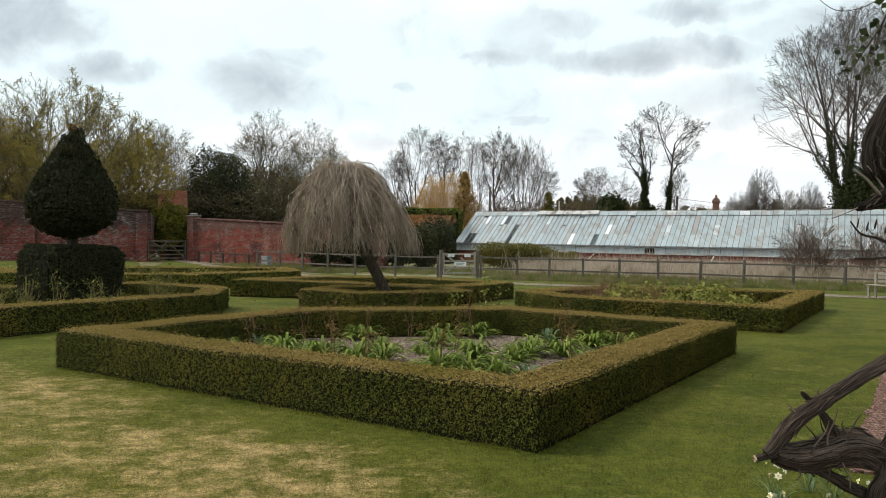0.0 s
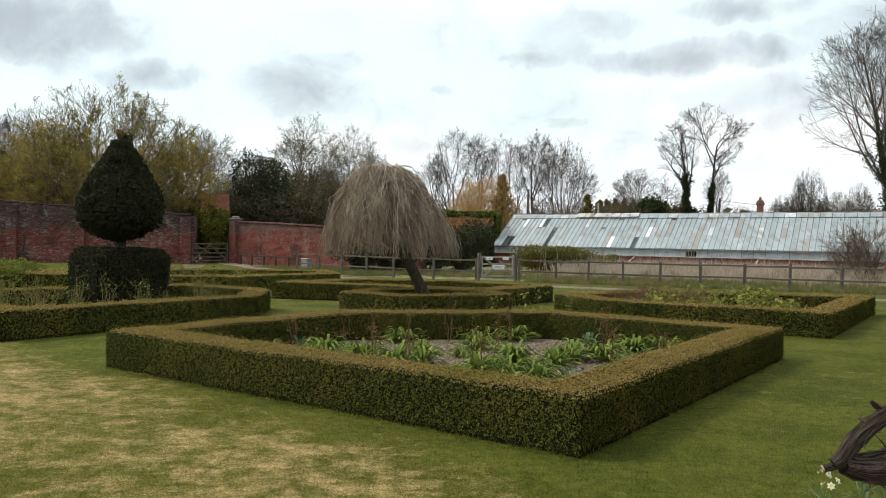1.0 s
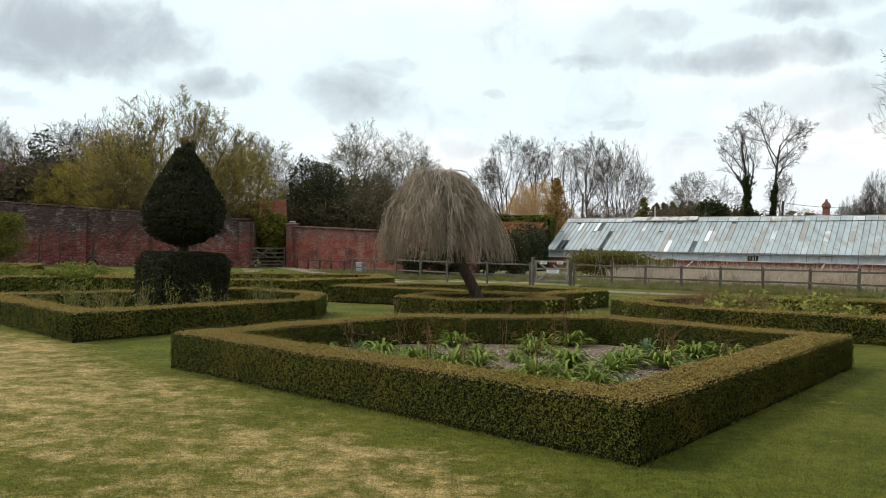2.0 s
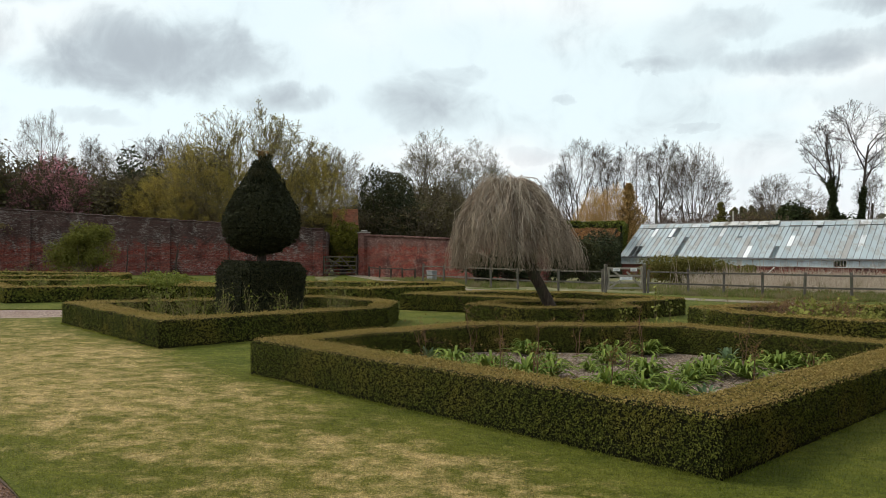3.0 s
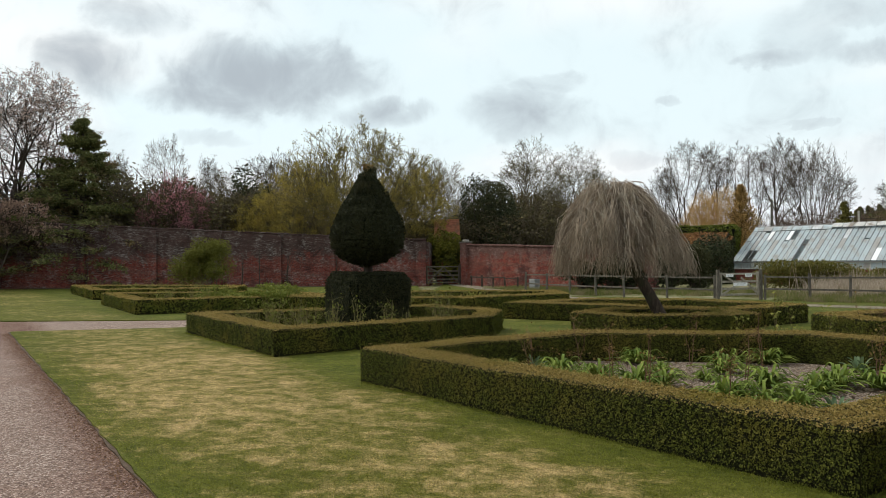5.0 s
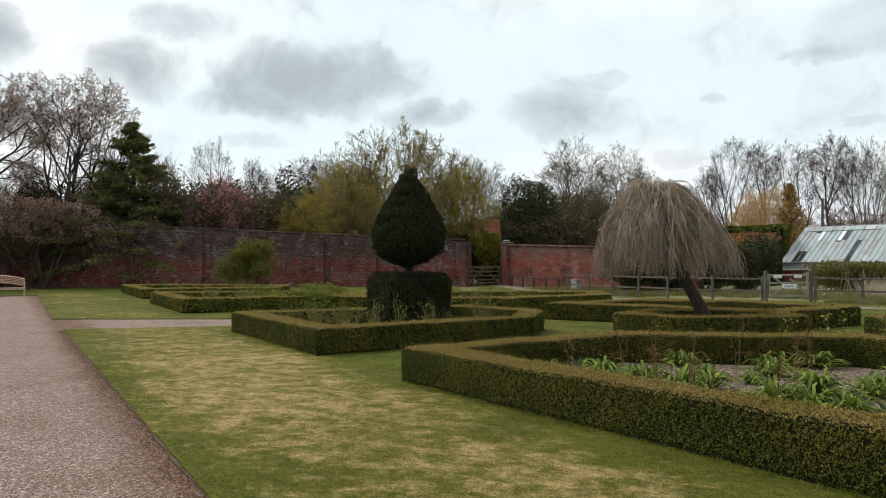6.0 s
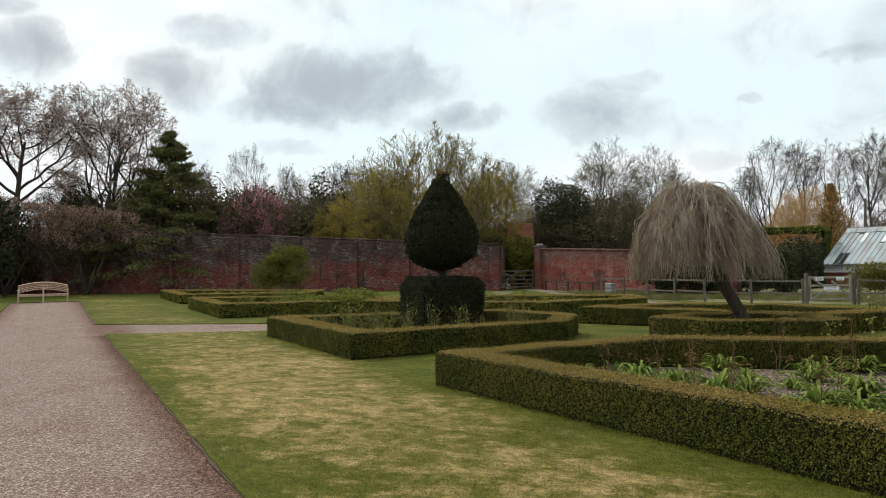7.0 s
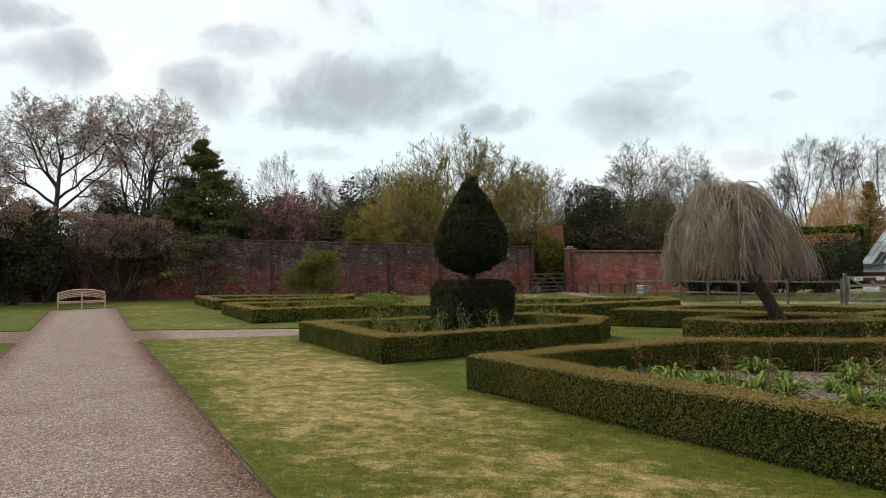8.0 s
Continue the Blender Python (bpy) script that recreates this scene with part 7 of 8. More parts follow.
loose_chips("bark_chips", in_first_bed, 15000, 0.017, chip_mat, "loose grey-brown bark chips in the daylily bed", 3)
loose_chips("red_bark_chips", in_border, 6000, 0.016, redchip_mat, "loose reddish bark chips in the border", 5, 0.022)
def strap_clump(rng, n, length, width, droop=0.9):
    """Arching strap leaves from one crown: verts and quads."""
    pieces = []
    k = np.linspace(0, 1, 5)
    for i in range(n):
        a, L = rng.uniform(0, 6.28), length * rng.uniform(0.55, 1.1)
        rise = rng.uniform(0.25, 0.85)
        out = L * (0.25 + 0.6 * (1.1 - rise))
        r = out * k + 0.015
        z = L * rise * (1.5 * k - droop * k ** 2.2)
        c, s = math.cos(a), math.sin(a)
        mid_ = np.c_[c * r, s * r, np.maximum(z, 0.01)] + np.array([rng.normal(0, 0.03), rng.normal(0, 0.03), 0])
        wd = width * np.array([0.6, 1.0, 1.0, 0.82, 0.2])[:, None] * np.array([[-s, c, 0]]) / 2
        crease = np.array([0, 0, -width * 0.22])
        v = np.concatenate([mid_ - wd, mid_ + crease, mid_ + wd])
        q = [(j, j + 1, j + 6, j + 5) for j in range(4)] + [(j + 5, j + 6, j + 11, j + 10) for j in range(4)]
        pieces.append((v, np.array(q)))
    return joined(pieces)


rng = np.random.default_rng(77)
lily = []
for i in range(5):
    me = mesh_np("foliage", *strap_clump(rng, 84, 0.58, 0.034, 1.14))
    me.materials.append(strap_mat)
    lily.append(me)
grey_lily = []
for i in range(2):
    me = mesh_np("foliage", *strap_clump(rng, 22, 0.46, 0.06, 0.7))
    me.materials.append(strap_grey_mat)
    grey_lily.append(me)
LILIES = [(2.39, 5.6), (2.15, 4.86), (2.18, 4.21), (3.91, 5.0), (2.25, 3.69), (3.40, 4.18), (2.39, 3.38), (4.05, 3.67), (5.15, 4.3), (2.33, 2.47), (2.39, 2.10), (3.44, 2.67), (5.60, 2.62), (5.3, 3.8),
          (3.48, 2.09), (4.10, 2.16), (4.33, 1.79), (5.48, 1.85), (5.60, 1.45), (3.31, 3.44), (2.46, 1.75), (2.59, 1.45), (1.3, 4.4), (1.2, 2.9), (1.4, 1.5), (3.2, 0.95), (4.4, 0.9), (1.5, 5.3), (0.9, 3.6)]
GREY_LILY = {0, 12, 21}
for i, (u, v_) in enumerate(LILIES):
    s = rng.uniform(0.92, 1.18) if i not in GREY_LILY and i not in (19, 5) else rng.uniform(0.6, 0.75)
    g = thing("daylily", G(u, v_, 0.03), "fresh green strap-leaved daylily clump in bark mulch" if i not in GREY_LILY else "blue-green broad-leaved clump in bark mulch", "plant", "daylilies in the bed", turn=float(rng.uniform(0, 360)))
    g.scale = (s, s, s)
    part("foliage", lily[i % 5] if i not in GREY_LILY else grey_lily[i % 2], None, g)


def stem_mesh(rng, n, height, spread, radius, leaf_mat=None, stem_mat=None, branch=4, leaf_n=0, leaf_size=0.03):
    base = rng.normal(0, spread * 0.25, (n, 3)) * np.array([1, 1, 0])
    top = base + rng.normal(0, spread, (n, 3)) * np.array([1, 1, 0]) + np.c_[np.zeros((n, 2)), height * rng.uniform(0.6, 1.1, n)]
    k = np.linspace(0, 1, 5)[None, :, None]
    lines = base[:, None] * (1 - k) + top[:, None] * k + rng.normal(0, 0.012, (n, 5, 3)) * (k > 0)
    rad = np.linspace(radius, radius * 0.5, 5)[None] * np.ones((n, 1))
    pieces = [tubes(lines, rad, 4)]
    pts = lines[:, 2:].reshape(-1, 3)
    if branch:
        b0 = lines[:, 2:][rng.integers(0, n, n * branch), rng.integers(0, 3, n * branch)]
        b1 = b0 + rng.normal(0, 0.10, (n * branch, 3)) + np.array([0, 0, 0.10])
        bl = b0[:, None] * (1 - k[:, [0, 2, 4]]) + b1[:, None] * k[:, [0, 2, 4]]
        pieces.append(tubes(bl, np.array([[1, 0.8, 0.5]]) * radius * 0.5 * np.ones((len(bl), 1)), 3))
        pts = np.concatenate([pts, b1])
    me = mesh_np("stem", *joined(pieces))
    me.materials.append(stem_mat or red_stem_mat)
    lm = None
    if leaf_n:
        lm = mesh_np("foliage", *leaves(pts[rng.integers(0, len(pts), leaf_n)], leaf_size, rng, spread=0.03))
        lm.materials.append(leaf_mat)
    return me, lm


def plant(name, meshes, at, label, group, s=1.0, turn=0.0):
    g = thing(name, at, label, "plant", group, turn=turn)
    g.scale = (s, s, s)
    tagged(part("stem", meshes[0], None, g), kind="stuff")
    if meshes[1]:
        tagged(part("foliage", meshes[1], None, g), kind="stuff")
    return g


dead = [stem_mesh(rng, 2, 0.75, 0.05, 0.0065, rust_leaf, red_stem_mat, 6, 80, 0.018) for _ in range(3)]
for i, (u, v_) in enumerate(((1.35, 3.25), (1.5, 4.7), (2.6, 4.9), (2.9, 2.6), (2.0, 2.2), (4.2, 4.3), (5.0, 3.7), (3.3, 1.2), (5.4, 2.3), (1.0, 2.5), (3.9, 0.8))):
    plant("dead_stalk", dead[i % 3], G(u, v_, 0.03), "thin dead brown flower stalks in the mulch", "dead stalks", float(rng.uniform(0.8, 1.15)), float(rng.uniform(0, 360)))
# bed by the topiary: rose stems with young shoots, fresh green mounds
rose = [stem_mesh(rng, 9, 0.66, 0.14, 0.007, rose_leaf, rose_stem, 4, 70, 0.028) for _ in range(4)]
for i in range(19):
    u, v_ = rng.uniform(0.75, 2.6) if i % 2 else rng.uniform(0.8, 5.2), rng.uniform(10.2, 14.0)
    if 2.4 < u < 4.6 and 11.0 < v_ < 13.0:
        u -= 2.0
    plant("rose_bush", rose[i % 4], G(u, v_, 0.03), "pruned rose with green stems and young shoots", "roses in the bed", float(rng.uniform(0.7, 1.15)), float(rng.uniform(0, 360)))
for i, (u, v_) in enumerate(((2.3, 10.6), (1.9, 10.9), (3.0, 10.5), (4.4, 10.6))):
    plant("rose_bush", stem_mesh(rng, 5, 0.75, 0.08, 0.007, rose_leaf, rose_stem, 5, 60, 0.03), G(u, v_, 0.03), "tall pruned rose before the yew", "roses in the bed")
for i, (u, v_, s) in enumerate(((9.23, 5.58, 1.0), (9.35, 4.9, 0.9), (6.9, 5.3, 0.9), (6.6, 4.4, 1.1))):
    plant("sapling", stem_mesh(rng, 2, 0.75, 0.05, 0.005, shoot_mat, bark_olive, 4, 46, 0.035), G(u, v_), "thin sapling with yellow-green young leaves on the grass", "saplings", s)
brown_st = [stem_mesh(rng, 12, 0.62, 0.20, 0.005, rust_leaf, red_stem_mat, 4, 24, 0.026) for _ in range(3)]
green_md = [stem_mesh(rng, 9, 0.3, 0.14, 0.004, shoot_mat, bark_olive, 3, 170, 0.05) for _ in range(3)]
for i in range(64):
    u, v_ = (rng.uniform(10.6, 13.0), rng.uniform(2.9, 4.9)) if i % 2 else (rng.uniform(11.0, 14.4), rng.uniform(0.7, 3.8))
    if i % 2:
        plant("brown_perennial", brown_st[i % 3], G(u, v_, 0.03), "dead brown perennial stems", "perennials", float(rng.uniform(0.7, 1.1)), float(rng.uniform(0, 360)))
    else:
        plant("green_perennial", green_md[i % 3], G(u - 0.6, v_, 0.03), "fresh green perennial mound", "perennials", float(rng.uniform(0.8, 1.3)), float(rng.uniform(0, 360)))
for i in range(42):
    bed = i % 3
    u, v_ = ((rng.uniform(1.6, 6.2), rng.uniform(22.5, 27.0)), (rng.uniform(3.0, 7.5), rng.uniform(33.5, 38)), (rng.uniform(8.0, 12.5), rng.uniform(17, 21)))[bed]
    plant("rose_bush", (rose + green_md)[i % 7], G(u, v_, 0.03), "pruned rose with young shoots in a far bed", "roses in the bed", float(rng.uniform(0.7, 1.1)), float(rng.uniform(0, 360)))
for i, (u, v_, s) in enumerate(((2.0, 16.6, 1.5), (2.6, 16.0, 1.3), (1.6, 19.2, 1.6), (3.4, 17.6, 1.5), (4.2, 19.4, 1.6))):
    clump("green_mound", G(u + 2.7, v_ + 5.6), (1.35 * s, 1.2 * s, 0.54 * s), rose_leaf, "fresh green shrubby mound in a far bed", "plant", 2600, 0.05, 90 + i, lobes=11, hollow=0.25)


# ---- rough grass behind the fence ----
def tufts(name, spots, mat, label, height, blades=26, seed=1, lean_=0.35):
    rng = np.random.default_rng(seed)
    n = len(spots) * blades
    base = np.repeat(spots, blades, 0) + rng.normal(0, 0.12, (n, 3)) * np.array([1, 1, 0])
    tip = base + rng.normal(0, lean_, (n, 3)) * np.array([1, 1, 0]) * height + np.c_[np.zeros((n, 2)), height * rng.uniform(0.4, 1.1, n)]
    side = rng.normal(size=(n, 3)) * np.array([1, 1, 0])
    side /= np.linalg.norm(side, axis=1, keepdims=True)
    v = np.stack([base - side * 0.012, base + side * 0.012, tip], 1).reshape(-1, 3)
    return tagged(part(name, mesh_np(name, v, np.arange(len(v)).reshape(-1, 3)), mat), label, "grass", kind="stuff")


def strip(rng, n, a, b, depth):
    a, b = np.array(a, float), np.array(b, float)
    d = b - a
    q = np.array([-d[1], d[0]]) / np.linalg.norm(d)
    f, g = rng.random((n, 1)), rng.random((n, 1)) * depth
    return np.c_[a + d * f + q * g, np.full(n, -0.05)]


rng = np.random.default_rng(31)
tufts("dead_grass", np.concatenate([strip(rng, 1300, (3.0, 36.5), (24, 30.0), 9.0), strip(rng, 500, (9, 47), (28, 38), 6.0)]), dead_grass_mat, "tall pale dead grass and stems behind the fence", 0.95, 20, seed=2)
tufts("rough_grass", np.concatenate([strip(rng, 1600, (-9, 37.5), (22, 27.0), 6.0), strip(rng, 500, (-14, 41), (-6, 34), 4.0), strip(rng, 700, (1.5, 30.6), (20, 25.2), 1.6)]), green_tuft_mat, "rough green grass along the fence", 0.26, seed=3)

# longer grass where the mower cannot reach, along the foot of the hedges
rng = np.random.default_rng(53)
foot = []
for out_, n_ft in ((BEDS[0][1], 520), (BEDS[1][1], 380), (BEDS[2][1], 300), (BEDS[4][1], 120)):
    for p0, p1 in zip(out_, out_[1:] + out_[:1]):
        d_ = (p1 - p0).normalized()
        nrm_ = Vector((d_.y, -d_.x, 0))
        m_ = int(n_ft * (p1 - p0).length / 6 * (0.25 if nrm_.dot(VD) < -0.7 else 1.0))
        f_ = rng.random(m_)
        w_ = np.abs(rng.normal(0, 0.05, m_)) - 0.02
        foot.append(np.array([tuple(p0 + (p1 - p0) * float(a_) + nrm_ * float(b_)) for a_, b_ in zip(f_, w_)]))
foot = np.concatenate(foot)
n_b = 9
base = np.repeat(foot, n_b, 0) + rng.normal(0, 0.018, (len(foot) * n_b, 3)) * np.array([1, 1, 0])
tip = base + np.c_[rng.normal(0, 0.016, (len(base), 2)), rng.uniform(0.010, 0.038, len(base))]
side = rng.normal(size=base.shape) * np.array([1, 1, 0])
side /= np.linalg.norm(side, axis=1, keepdims=True)
v = np.stack([base - side * 0.003, base + side * 0.003, tip], 1).reshape(-1, 3)
tagged(part("hedge_foot_grass", mesh_np("hedge_foot_grass", v, np.arange(len(v)).reshape(-1, 3)), blade_mat), "uncut grass fringe along the foot of the hedges", "grass", kind="stuff")

# thin stalks standing among the dead grass, and fallen leaves along the path's edge
rng = np.random.default_rng(41)
sp = np.concatenate([strip(rng, 520, (4.0, 35.0), (25, 29.0), 9.0), strip(rng, 60, (2, 34.5), (6, 33.5), 3.0)])
k = np.linspace(0, 1, 4)[None, :, None]
top = sp + np.c_[rng.normal(0, 0.22, (len(sp), 2)), rng.uniform(0.6, 1.55, len(sp))]
lines = sp[:, None] * (1 - k) + top[:, None] * k + rng.normal(0, 0.03, (len(sp), 4, 3)) * (k > 0)
tagged(part("dead_stalks", mesh_np("dead_stalks", *tubes(lines, np.array([[0.010, 0.009, 0.008, 0.005]]) * rng.uniform(0.6, 1.3, (len(sp), 1)), 3)), bark_straw), "pale dead flower stalks standing in the rough grass", "dead stalks", kind="stuff")
sl, nl = rng.uniform(1.5, 20, 6500), EDGE_R - np.abs(rng.normal(0, 0.13, 6500)) - 0.01
sl2, nl2 = rng.uniform(1.5, 22, 900), EDGE_L + np.abs(rng.normal(0, 0.2, 900)) + 0.03
pts = np.array([tuple(PA(a, b)) for a, b in zip(np.r_[sl, sl2], np.r_[nl, nl2])]) + np.array([0, 0, -0.018])
tagged(part("fallen_leaves", mesh_np("fallen_leaves", *leaves(pts, 0.012, rng, normals=np.tile([0, 0, 1.0], (len(pts), 1)), tilt=0.35)), litter_mat), "dry brown leaf litter along the gravel's edge", "leaf litter", kind="stuff")

# ---- border with the old vine beside the walk ----
bd = [tuple(G(u, v)[:2]) for u, v in ((0.9, -1.98), (4.0, -1.92), (9.5, -1.9), (9.5, -5.95), (0.9, -5.95))]
tagged(part("border_bark", slab(wavy(bd, 0.10, 0.022, 5), 0.02, -0.05), redbark_mat), "border mulched with reddish bark chips", "flower bed", kind="structure")
vine = thing("old_vine", (0.864, 1.2, 0.0), "old gnarled vine with peeling dark bark and cut stubs", "vine")


def limb(name, pts, radii_, mat=None, label="", sides=30, rough=0.0035, seed=1, closed=True):
    """A twisted, ridged limb along a smooth line."""
    pts, radii_ = np.array(pts, float) - np.array([0.85, 1.2, 0.0]), np.array(radii_, float) * 0.66
    n = len(pts)
    s = np.linspace(0, n - 1, n * 14)
    i = np.clip(s.astype(int), 0, n - 2)
    f = (s - i)[:, None]
    p0, p1, p2, p3 = pts[np.maximum(i - 1, 0)], pts[i], pts[i + 1], pts[np.minimum(i + 2, n - 1)]
    line = 0.5 * (2 * p1 + (p2 - p0) * f + (2 * p0 - 5 * p1 + 4 * p2 - p3) * f ** 2 + (3 * p1 - p0 - 3 * p2 + p3) * f ** 3)
    rad = np.interp(s, np.arange(n), radii_)
    v, q = tubes(line[None], rad[None], sides, np.array([0.0, 1.0, 0.0]))
    k = len(line)
    a = np.tile(np.arange(sides) * 2 * np.pi / sides, k)
    w_ = np.repeat(np.arange(k), sides)
    cen = line[w_]
    out = v - cen
    ridge_ = 1 + (np.sin(a * 4 + w_ * 0.05 + seed) * 0.12 + np.sin(a * 9 - w_ * 0.04 + 2 * np.sin(w_ * 0.11)) * 0.10) + roll3(v, 60.0, seed) * 0.13
    v = cen + out * ridge_[:, None] + np.stack([roll3(cen, 14.0, seed + j) for j in range(3)], 1) * rough
    caps = [list(range(sides)), list(range((k - 1) * sides, k * sides))]
    me = bpy.data.meshes.new(name)
    me.from_pydata(v.tolist(), [], q.tolist() + caps)
    at = me.attributes.new("grain", "FLOAT_VECTOR", "POINT")
    run_ = np.repeat(np.r_[0, np.cumsum(np.linalg.norm(np.diff(line, axis=0), axis=1))], sides)
    at.data.foreach_set("vector", np.c_[run_ * 7, np.cos(a) * 3.2 + seed, np.sin(a) * 3.2].astype(np.float32).ravel())
    ob = part(name, me, mat or vine_mat, vine, label, smooth=True)
    if sides >= 30 and n > 3:
        r_ = np.random.default_rng(seed)
        strips, widths = [], []
        for j in range(26):
            i0, ln_ = r_.integers(2, k - 14), r_.integers(7, 13)
            a0, a1 = r_.uniform(0, 6.28), r_.normal(0, 0.35)
            ii = np.arange(i0, i0 + 8) if i0 + ln_ > k - 2 else np.linspace(i0, i0 + ln_, 8).astype(int)
            ring_ = ((a0 + a1 * np.linspace(0, 1, 8)) / 6.2832 * sides).astype(int) % sides
            base_ = v.reshape(k, sides, 3)[ii, ring_]
            lift = (np.linspace(-1, 1, 8) ** 2 * r_.uniform(0.0, 0.006) + 0.0006)[:, None]
            away = (base_ - line[ii]) / (np.linalg.norm(base_ - line[ii], axis=1, keepdims=True) + 1e-9)
            strips.append(base_ + away * lift)
            widths.append(np.array([0.3, 0.8, 1, 1, 1, 1, 0.8, 0.3]) * r_.uniform(0.0006, 0.0017))
        # loose strips on the shade-coloured limbs take the darker bark too
        tagged(part("peeling_bark", mesh_np("peeling_bark", *tubes(np.array(strips), np.array(widths), 4)), bark_dark if mat is vine_shaded else bark_vine, ob, "loose peeling strips of bark"), kind="stuff")
    return ob


limb("upper_limb", [(0.500, 1.15, 1.263), (0.515, 1.15, 1.275), (0.545, 1.15, 1.318), (0.60, 1.15, 1.360), (0.66, 1.16, 1.395), (0.76, 1.17, 1.445), (0.95, 1.2, 1.53)], [0.013, 0.017, 0.018, 0.0175, 0.018, 0.02, 0.022], seed=3)
limb("stub", [(0.480, 1.148, 1.257), (0.500, 1.15, 1.262), (0.52, 1.15, 1.268)], [0.0085, 0.0095, 0.012], seed=5)
limb("cut_face", [(0.4785, 1.148, 1.2565), (0.4815, 1.148, 1.2575)], [0.0075, 0.0082], pale_wood, "freshly cut pale end")
limb("knuckle", [(0.515, 1.15, 1.266), (0.55, 1.155, 1.263), (0.60, 1.16, 1.272), (0.64, 1.165, 1.277), (0.675, 1.17, 1.266), (0.71, 1.175, 1.246), (0.80, 1.19, 1.19)], [0.022, 0.031, 0.040, 0.042, 0.040, 0.034, 0.032], seed=7, rough=0.007)
limb("rising_shoot", [(0.622, 1.165, 1.285), (0.613, 1.164, 1.304), (0.598, 1.162, 1.325), (0.575, 1.16, 1.352), (0.560, 1.16, 1.366)], [0.014, 0.012, 0.0095, 0.007, 0.004], seed=9)
limb("lower_strand", [(0.53, 1.15, 1.245), (0.58, 1.155, 1.240), (0.63, 1.16, 1.215), (0.69, 1.17, 1.18), (0.76, 1.19, 1.08)], [0.008, 0.010, 0.013, 0.015, 0.016], seed=11)
limb("main_stem", [(0.78, 1.2, -0.06), (0.74, 1.18, 0.5), (0.675, 1.15, 1.12), (0.693, 1.15, 1.24), (0.715, 1.155, 1.31), (0.80, 1.18, 1.42), (0.86, 1.2, 1.7), (0.88, 1.2, 2.1)], [0.03, 0.025, 0.0165, 0.0175, 0.0185, 0.022, 0.026, 0.028], seed=13)
r = random.Random(6)
for i, (a_, b_) in enumerate((((0.60, 1.15, 1.27), (0.578, 1.135, 1.335)), ((0.60, 1.15, 1.27), (0.606, 1.135, 1.345)), ((0.59, 1.15, 1.28), (0.556, 1.14, 1.318)), ((0.62, 1.15, 1.28), (0.645, 1.135, 1.338)), ((0.545, 1.15, 1.335), (0.530, 1.145, 1.350)), ((0.60, 1.15, 1.27), (0.592, 1.135, 1.222)), ((0.66, 1.15, 1.26), (0.692, 1.14, 1.268)),
                             ((0.575, 1.15, 1.265), (0.59, 1.13, 1.325)), ((0.63, 1.15, 1.28), (0.612, 1.13, 1.328)), ((0.56, 1.15, 1.25), (0.542, 1.14, 1.225)), ((0.62, 1.15, 1.26), (0.628, 1.135, 1.215)), ((0.585, 1.15, 1.35), (0.575, 1.14, 1.372)))):
    mid_ = [[a_[c] + (b_[c] - a_[c]) * f + (r.uniform(-0.006, 0.006) if c != 1 else 0) for c in range(3)] for f in (0.35, 0.7)]
    limb("side_twig", [a_, *mid_, b_], [0.0034, 0.0025, 0.0018, 0.0008], bark_brush if i % 3 == 1 else bark_vine, seed=20 + i, sides=6, rough=0.001)
limb("hanging_limb", [(0.88, 1.2, 2.1), (0.78, 1.18, 1.93), (0.708, 1.165, 1.835), (0.680, 1.16, 1.78), (0.677, 1.16, 1.742), (0.688, 1.16, 1.712)], [0.03, 0.032, 0.036, 0.037, 0.034, 0.019], vine_shaded, seed=15)
limb("hooked_limb", [(0.75, 1.17, 1.79), (0.715, 1.16, 1.735), (0.688, 1.16, 1.69), (0.665, 1.16, 1.672), (0.645, 1.16, 1.668)], [0.022, 0.02, 0.016, 0.0115, 0.0085], vine_shaded, seed=17)
limb("pale_shoot", [(0.634, 1.155, 1.727), (0.655, 1.155, 1.712), (0.68, 1.155, 1.685)], [0.0028, 0.0034, 0.004], bark_pale, seed=18, sides=8, rough=0.001)
limb("pale_shoot", [(0.655, 1.155, 1.735), (0.668, 1.155, 1.72), (0.682, 1.155, 1.70)], [0.0018, 0.0022, 0.003], bark_pale, seed=19, sides=6, rough=0.001)
limb("bud_spur", [(0.627, 1.155, 1.645), (0.645, 1.155, 1.625), (0.675, 1.155, 1.618), (0.71, 1.16, 1.605), (0.80, 1.18, 1.60)], [0.002, 0.0026, 0.0034, 0.005, 0.008], seed=21, sides=8)
limb("bud_spur", [(0.64, 1.155, 1.585), (0.67, 1.155, 1.585), (0.70, 1.155, 1.59), (0.80, 1.18, 1.60)], [0.003, 0.0034, 0.0038, 0.007], seed=22, sides=8)
for i, (x, z) in enumerate(((0.655, 1.628), (0.668, 1.632), (0.685, 1.625), (0.695, 1.622), (0.64, 1.634))):
    limb("bud", [(x, 1.153, z), (x + 0.001, 1.152, z + 0.008), (x + 0.002, 1.151, z + 0.016)], [0.0018, 0.0024, 0.0008], seed=30 + i, sides=6, rough=0.0)
limb("fine_twig", [(0.60, 1.155, 1.648), (0.62, 1.155, 1.656), (0.645, 1.157, 1.668)], [0.0012, 0.0015, 0.002], bark_pale, seed=40, sides=5, rough=0.0)
limb("trailing_shoot", [(1.0, 2.02, 2.31), (1.05, 2.02, 2.275), (1.10, 2.02, 2.272), (1.17, 2.02, 2.30), (1.3, 2.0, 2.4)], [0.0012, 0.0016, 0.0018, 0.002, 0.0024], bark_dark, seed=41, sides=6, rough=0.0)
iv = thing("ivy_spray", (1.3, 2.05, 2.05), "dark ivy trails hanging over the path", "ivy")
rng = np.random.default_rng(9)
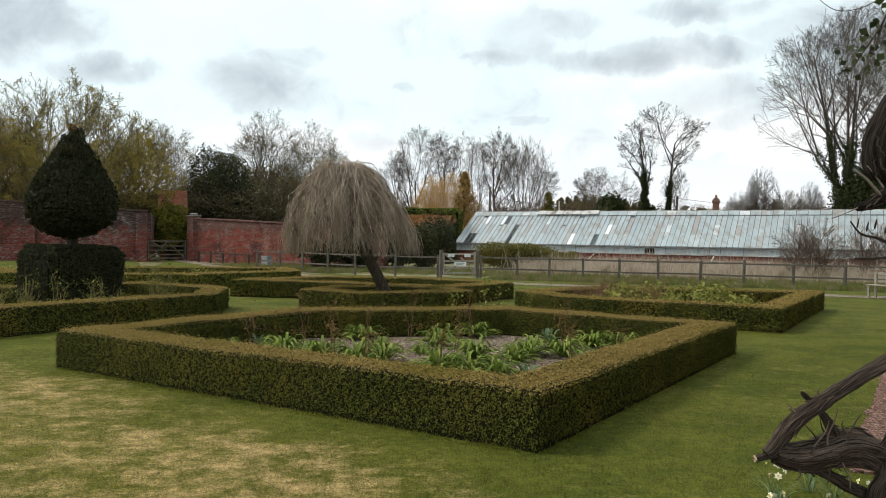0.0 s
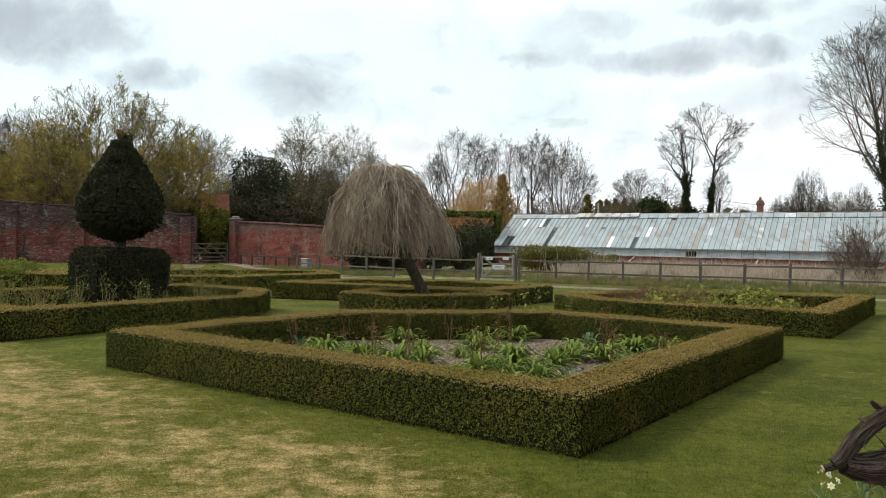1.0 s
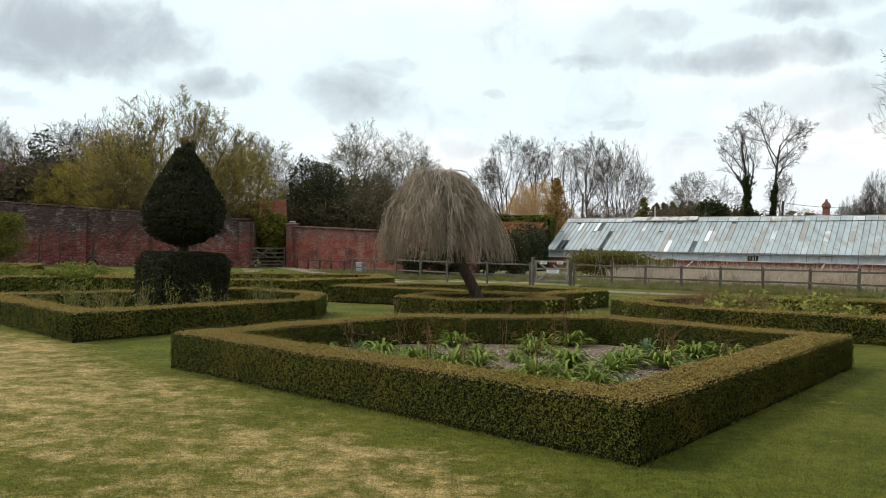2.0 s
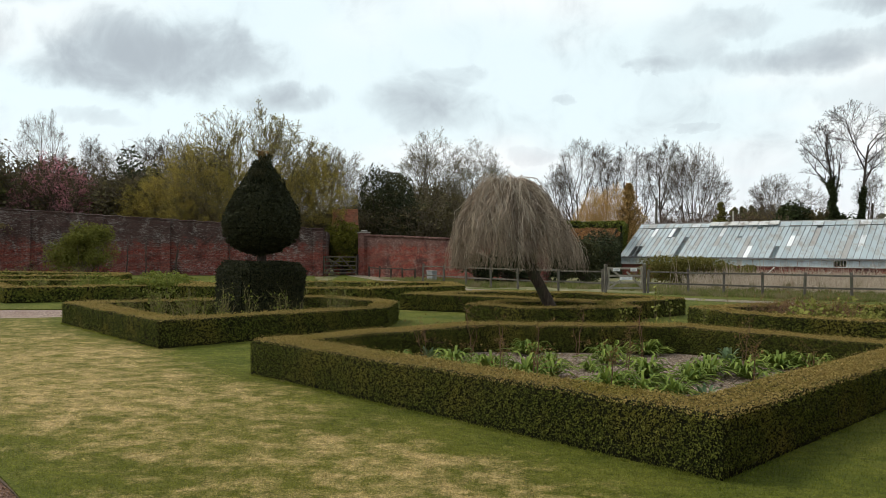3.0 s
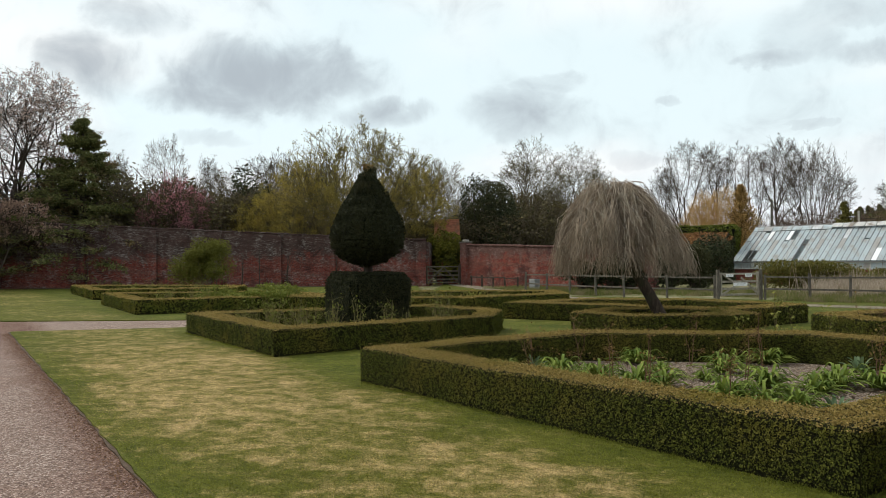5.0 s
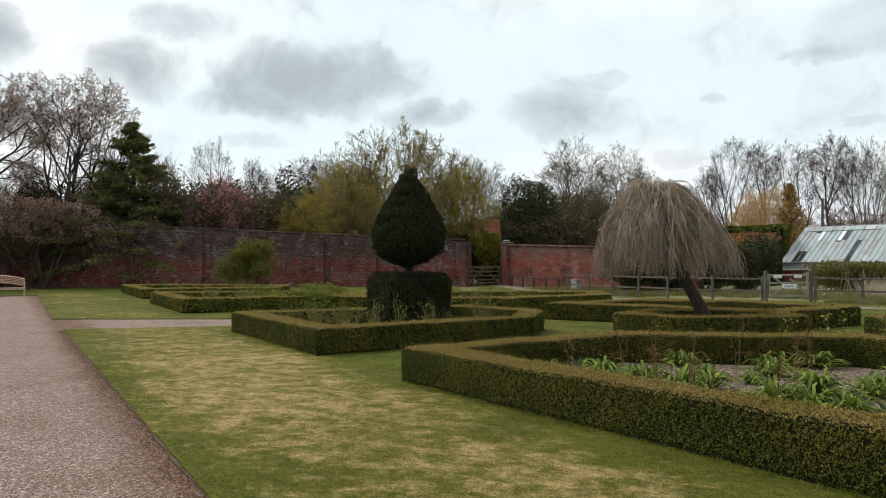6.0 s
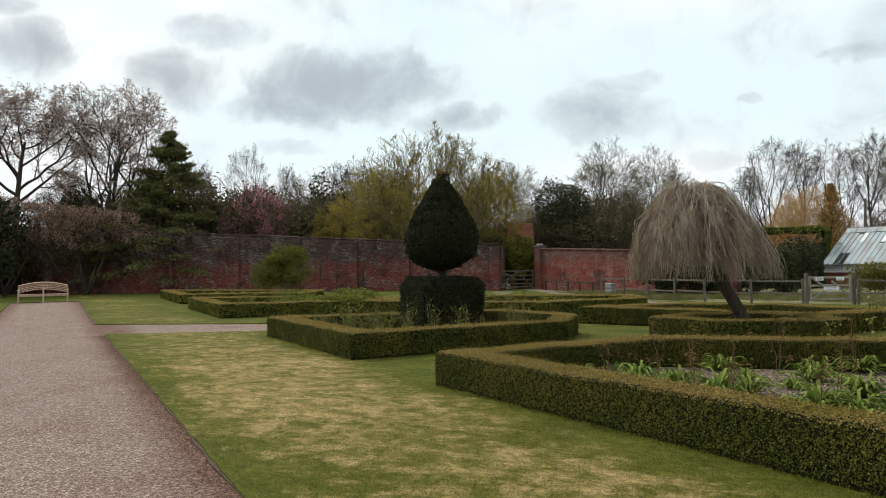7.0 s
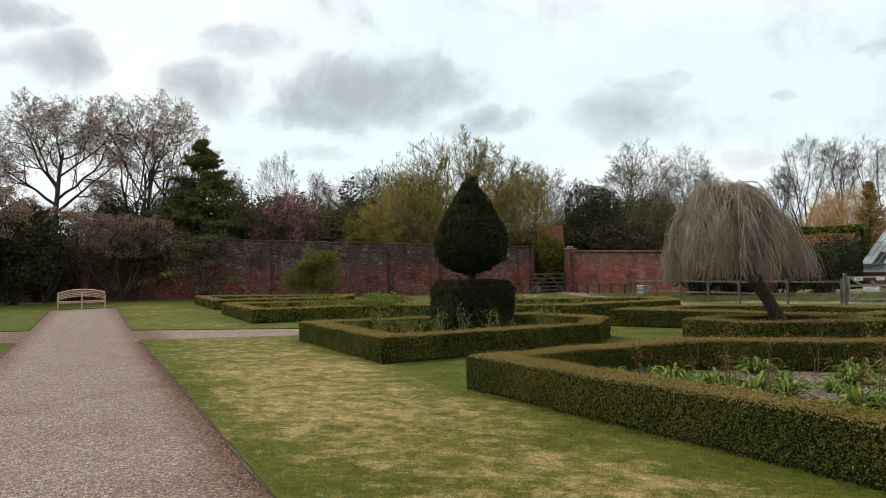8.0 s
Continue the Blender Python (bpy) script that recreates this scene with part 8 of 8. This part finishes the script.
trail = np.array([[[0.1, 0, 0.5], [-0.02, 0, 0.3], [-0.10, 0, 0.16], [-0.16, 0, 0.07], [-0.24, 0, 0.03]], [[0.1, 0, 0.5], [0.0, 0, 0.36], [-0.06, 0.02, 0.22], [-0.10, 0, 0.12], [-0.13, 0, 0.05]], [[0.2, 0, 0.5], [0.1, 0, 0.3], [0.04, 0.02, 0.12], [0.03, 0, 0.0], [0.02, 0, -0.15]]])
part("stem", mesh_np("stem", *tubes(trail, np.array([[0.004, 0.003, 0.0025, 0.002, 0.0012]]) * np.ones((3, 1)), 5)), bark_dark, iv)
pts = trail[rng.integers(0, 3, 190), rng.integers(0, 4, 190)] + rng.normal(0, 0.036, (190, 3))
tagged(part("foliage", mesh_np("foliage", *leaves(pts, 0.021, rng, aspect=1.2)), ivy_leaf, iv), kind="stuff")


# daffodils below the vine
daff_leaf = mesh_np("foliage", *strap_clump(np.random.default_rng(4), 18, 0.40, 0.014, 0.7))
daff_leaf.materials.append(strap_grey_mat)


def daffodil(at, turn, s):
    g = thing("daffodil", at, "cream daffodil in flower among grey-green leaves", "flower", "daffodils in the border", turn=turn)
    g.scale = (s, s, s)
    part("foliage", daff_leaf, None, g)
    for k in range(3):
        a = 2.1 * k + 0.5
        x, y, z = math.cos(a) * 0.07, math.sin(a) * 0.07, 0.34 + 0.03 * k
        st = part("stalk", mesh_np("stalk", *tubes(np.array([[[x * 0.3, y * 0.3, 0], [x * 0.8, y * 0.8, z * 0.6], [x, y, z]]]), np.array([[0.004, 0.0035, 0.003]]), 5)), strap_mat, g)
        bm = bmesh.new()
        for j in range(6):
            c = Matrix.Translation((x, y, z)) @ Euler((radians(70), 0, a + 1.57)).to_matrix().to_4x4() @ Euler((0, 0, j * 1.047)).to_matrix().to_4x4()
            bm.faces.new([bm.verts.new(c @ Vector(q)) for q in ((0, 0, 0), (0.014, 0.02, 0.004), (0, 0.042, 0), (-0.014, 0.02, 0.004))])
        part("petals", bm, petal_mat, st)
        bm = bmesh.new()
        bmesh.ops.create_cone(bm, segments=10, radius1=0.008, radius2=0.014, depth=0.02, matrix=Matrix.Translation((x, y, z)) @ Euler((radians(70), 0, a + 1.57)).to_matrix().to_4x4() @ Matrix.Translation((0, 0, 0.01)))
        part("trumpet", bm, trumpet_mat, st)


for i in range(11):
    u, v_ = (0.62, -0.05, 0.30, 0.75, 0.10, 0.45, -0.2, 0.6, 0.2, 0.8, 0.0, 0.5, 0.35, -0.1, 0.7)[i], (-1.62, -1.75, -1.70, -1.95, -2.02, -2.15, -1.95, -2.3, -2.4, -1.8, -2.2, -1.85, -2.0, -2.1, -2.5)[i]
    daffodil(G(u - 0.55, v_), 50 * i, 0.52 + 0.05 * (i % 4))
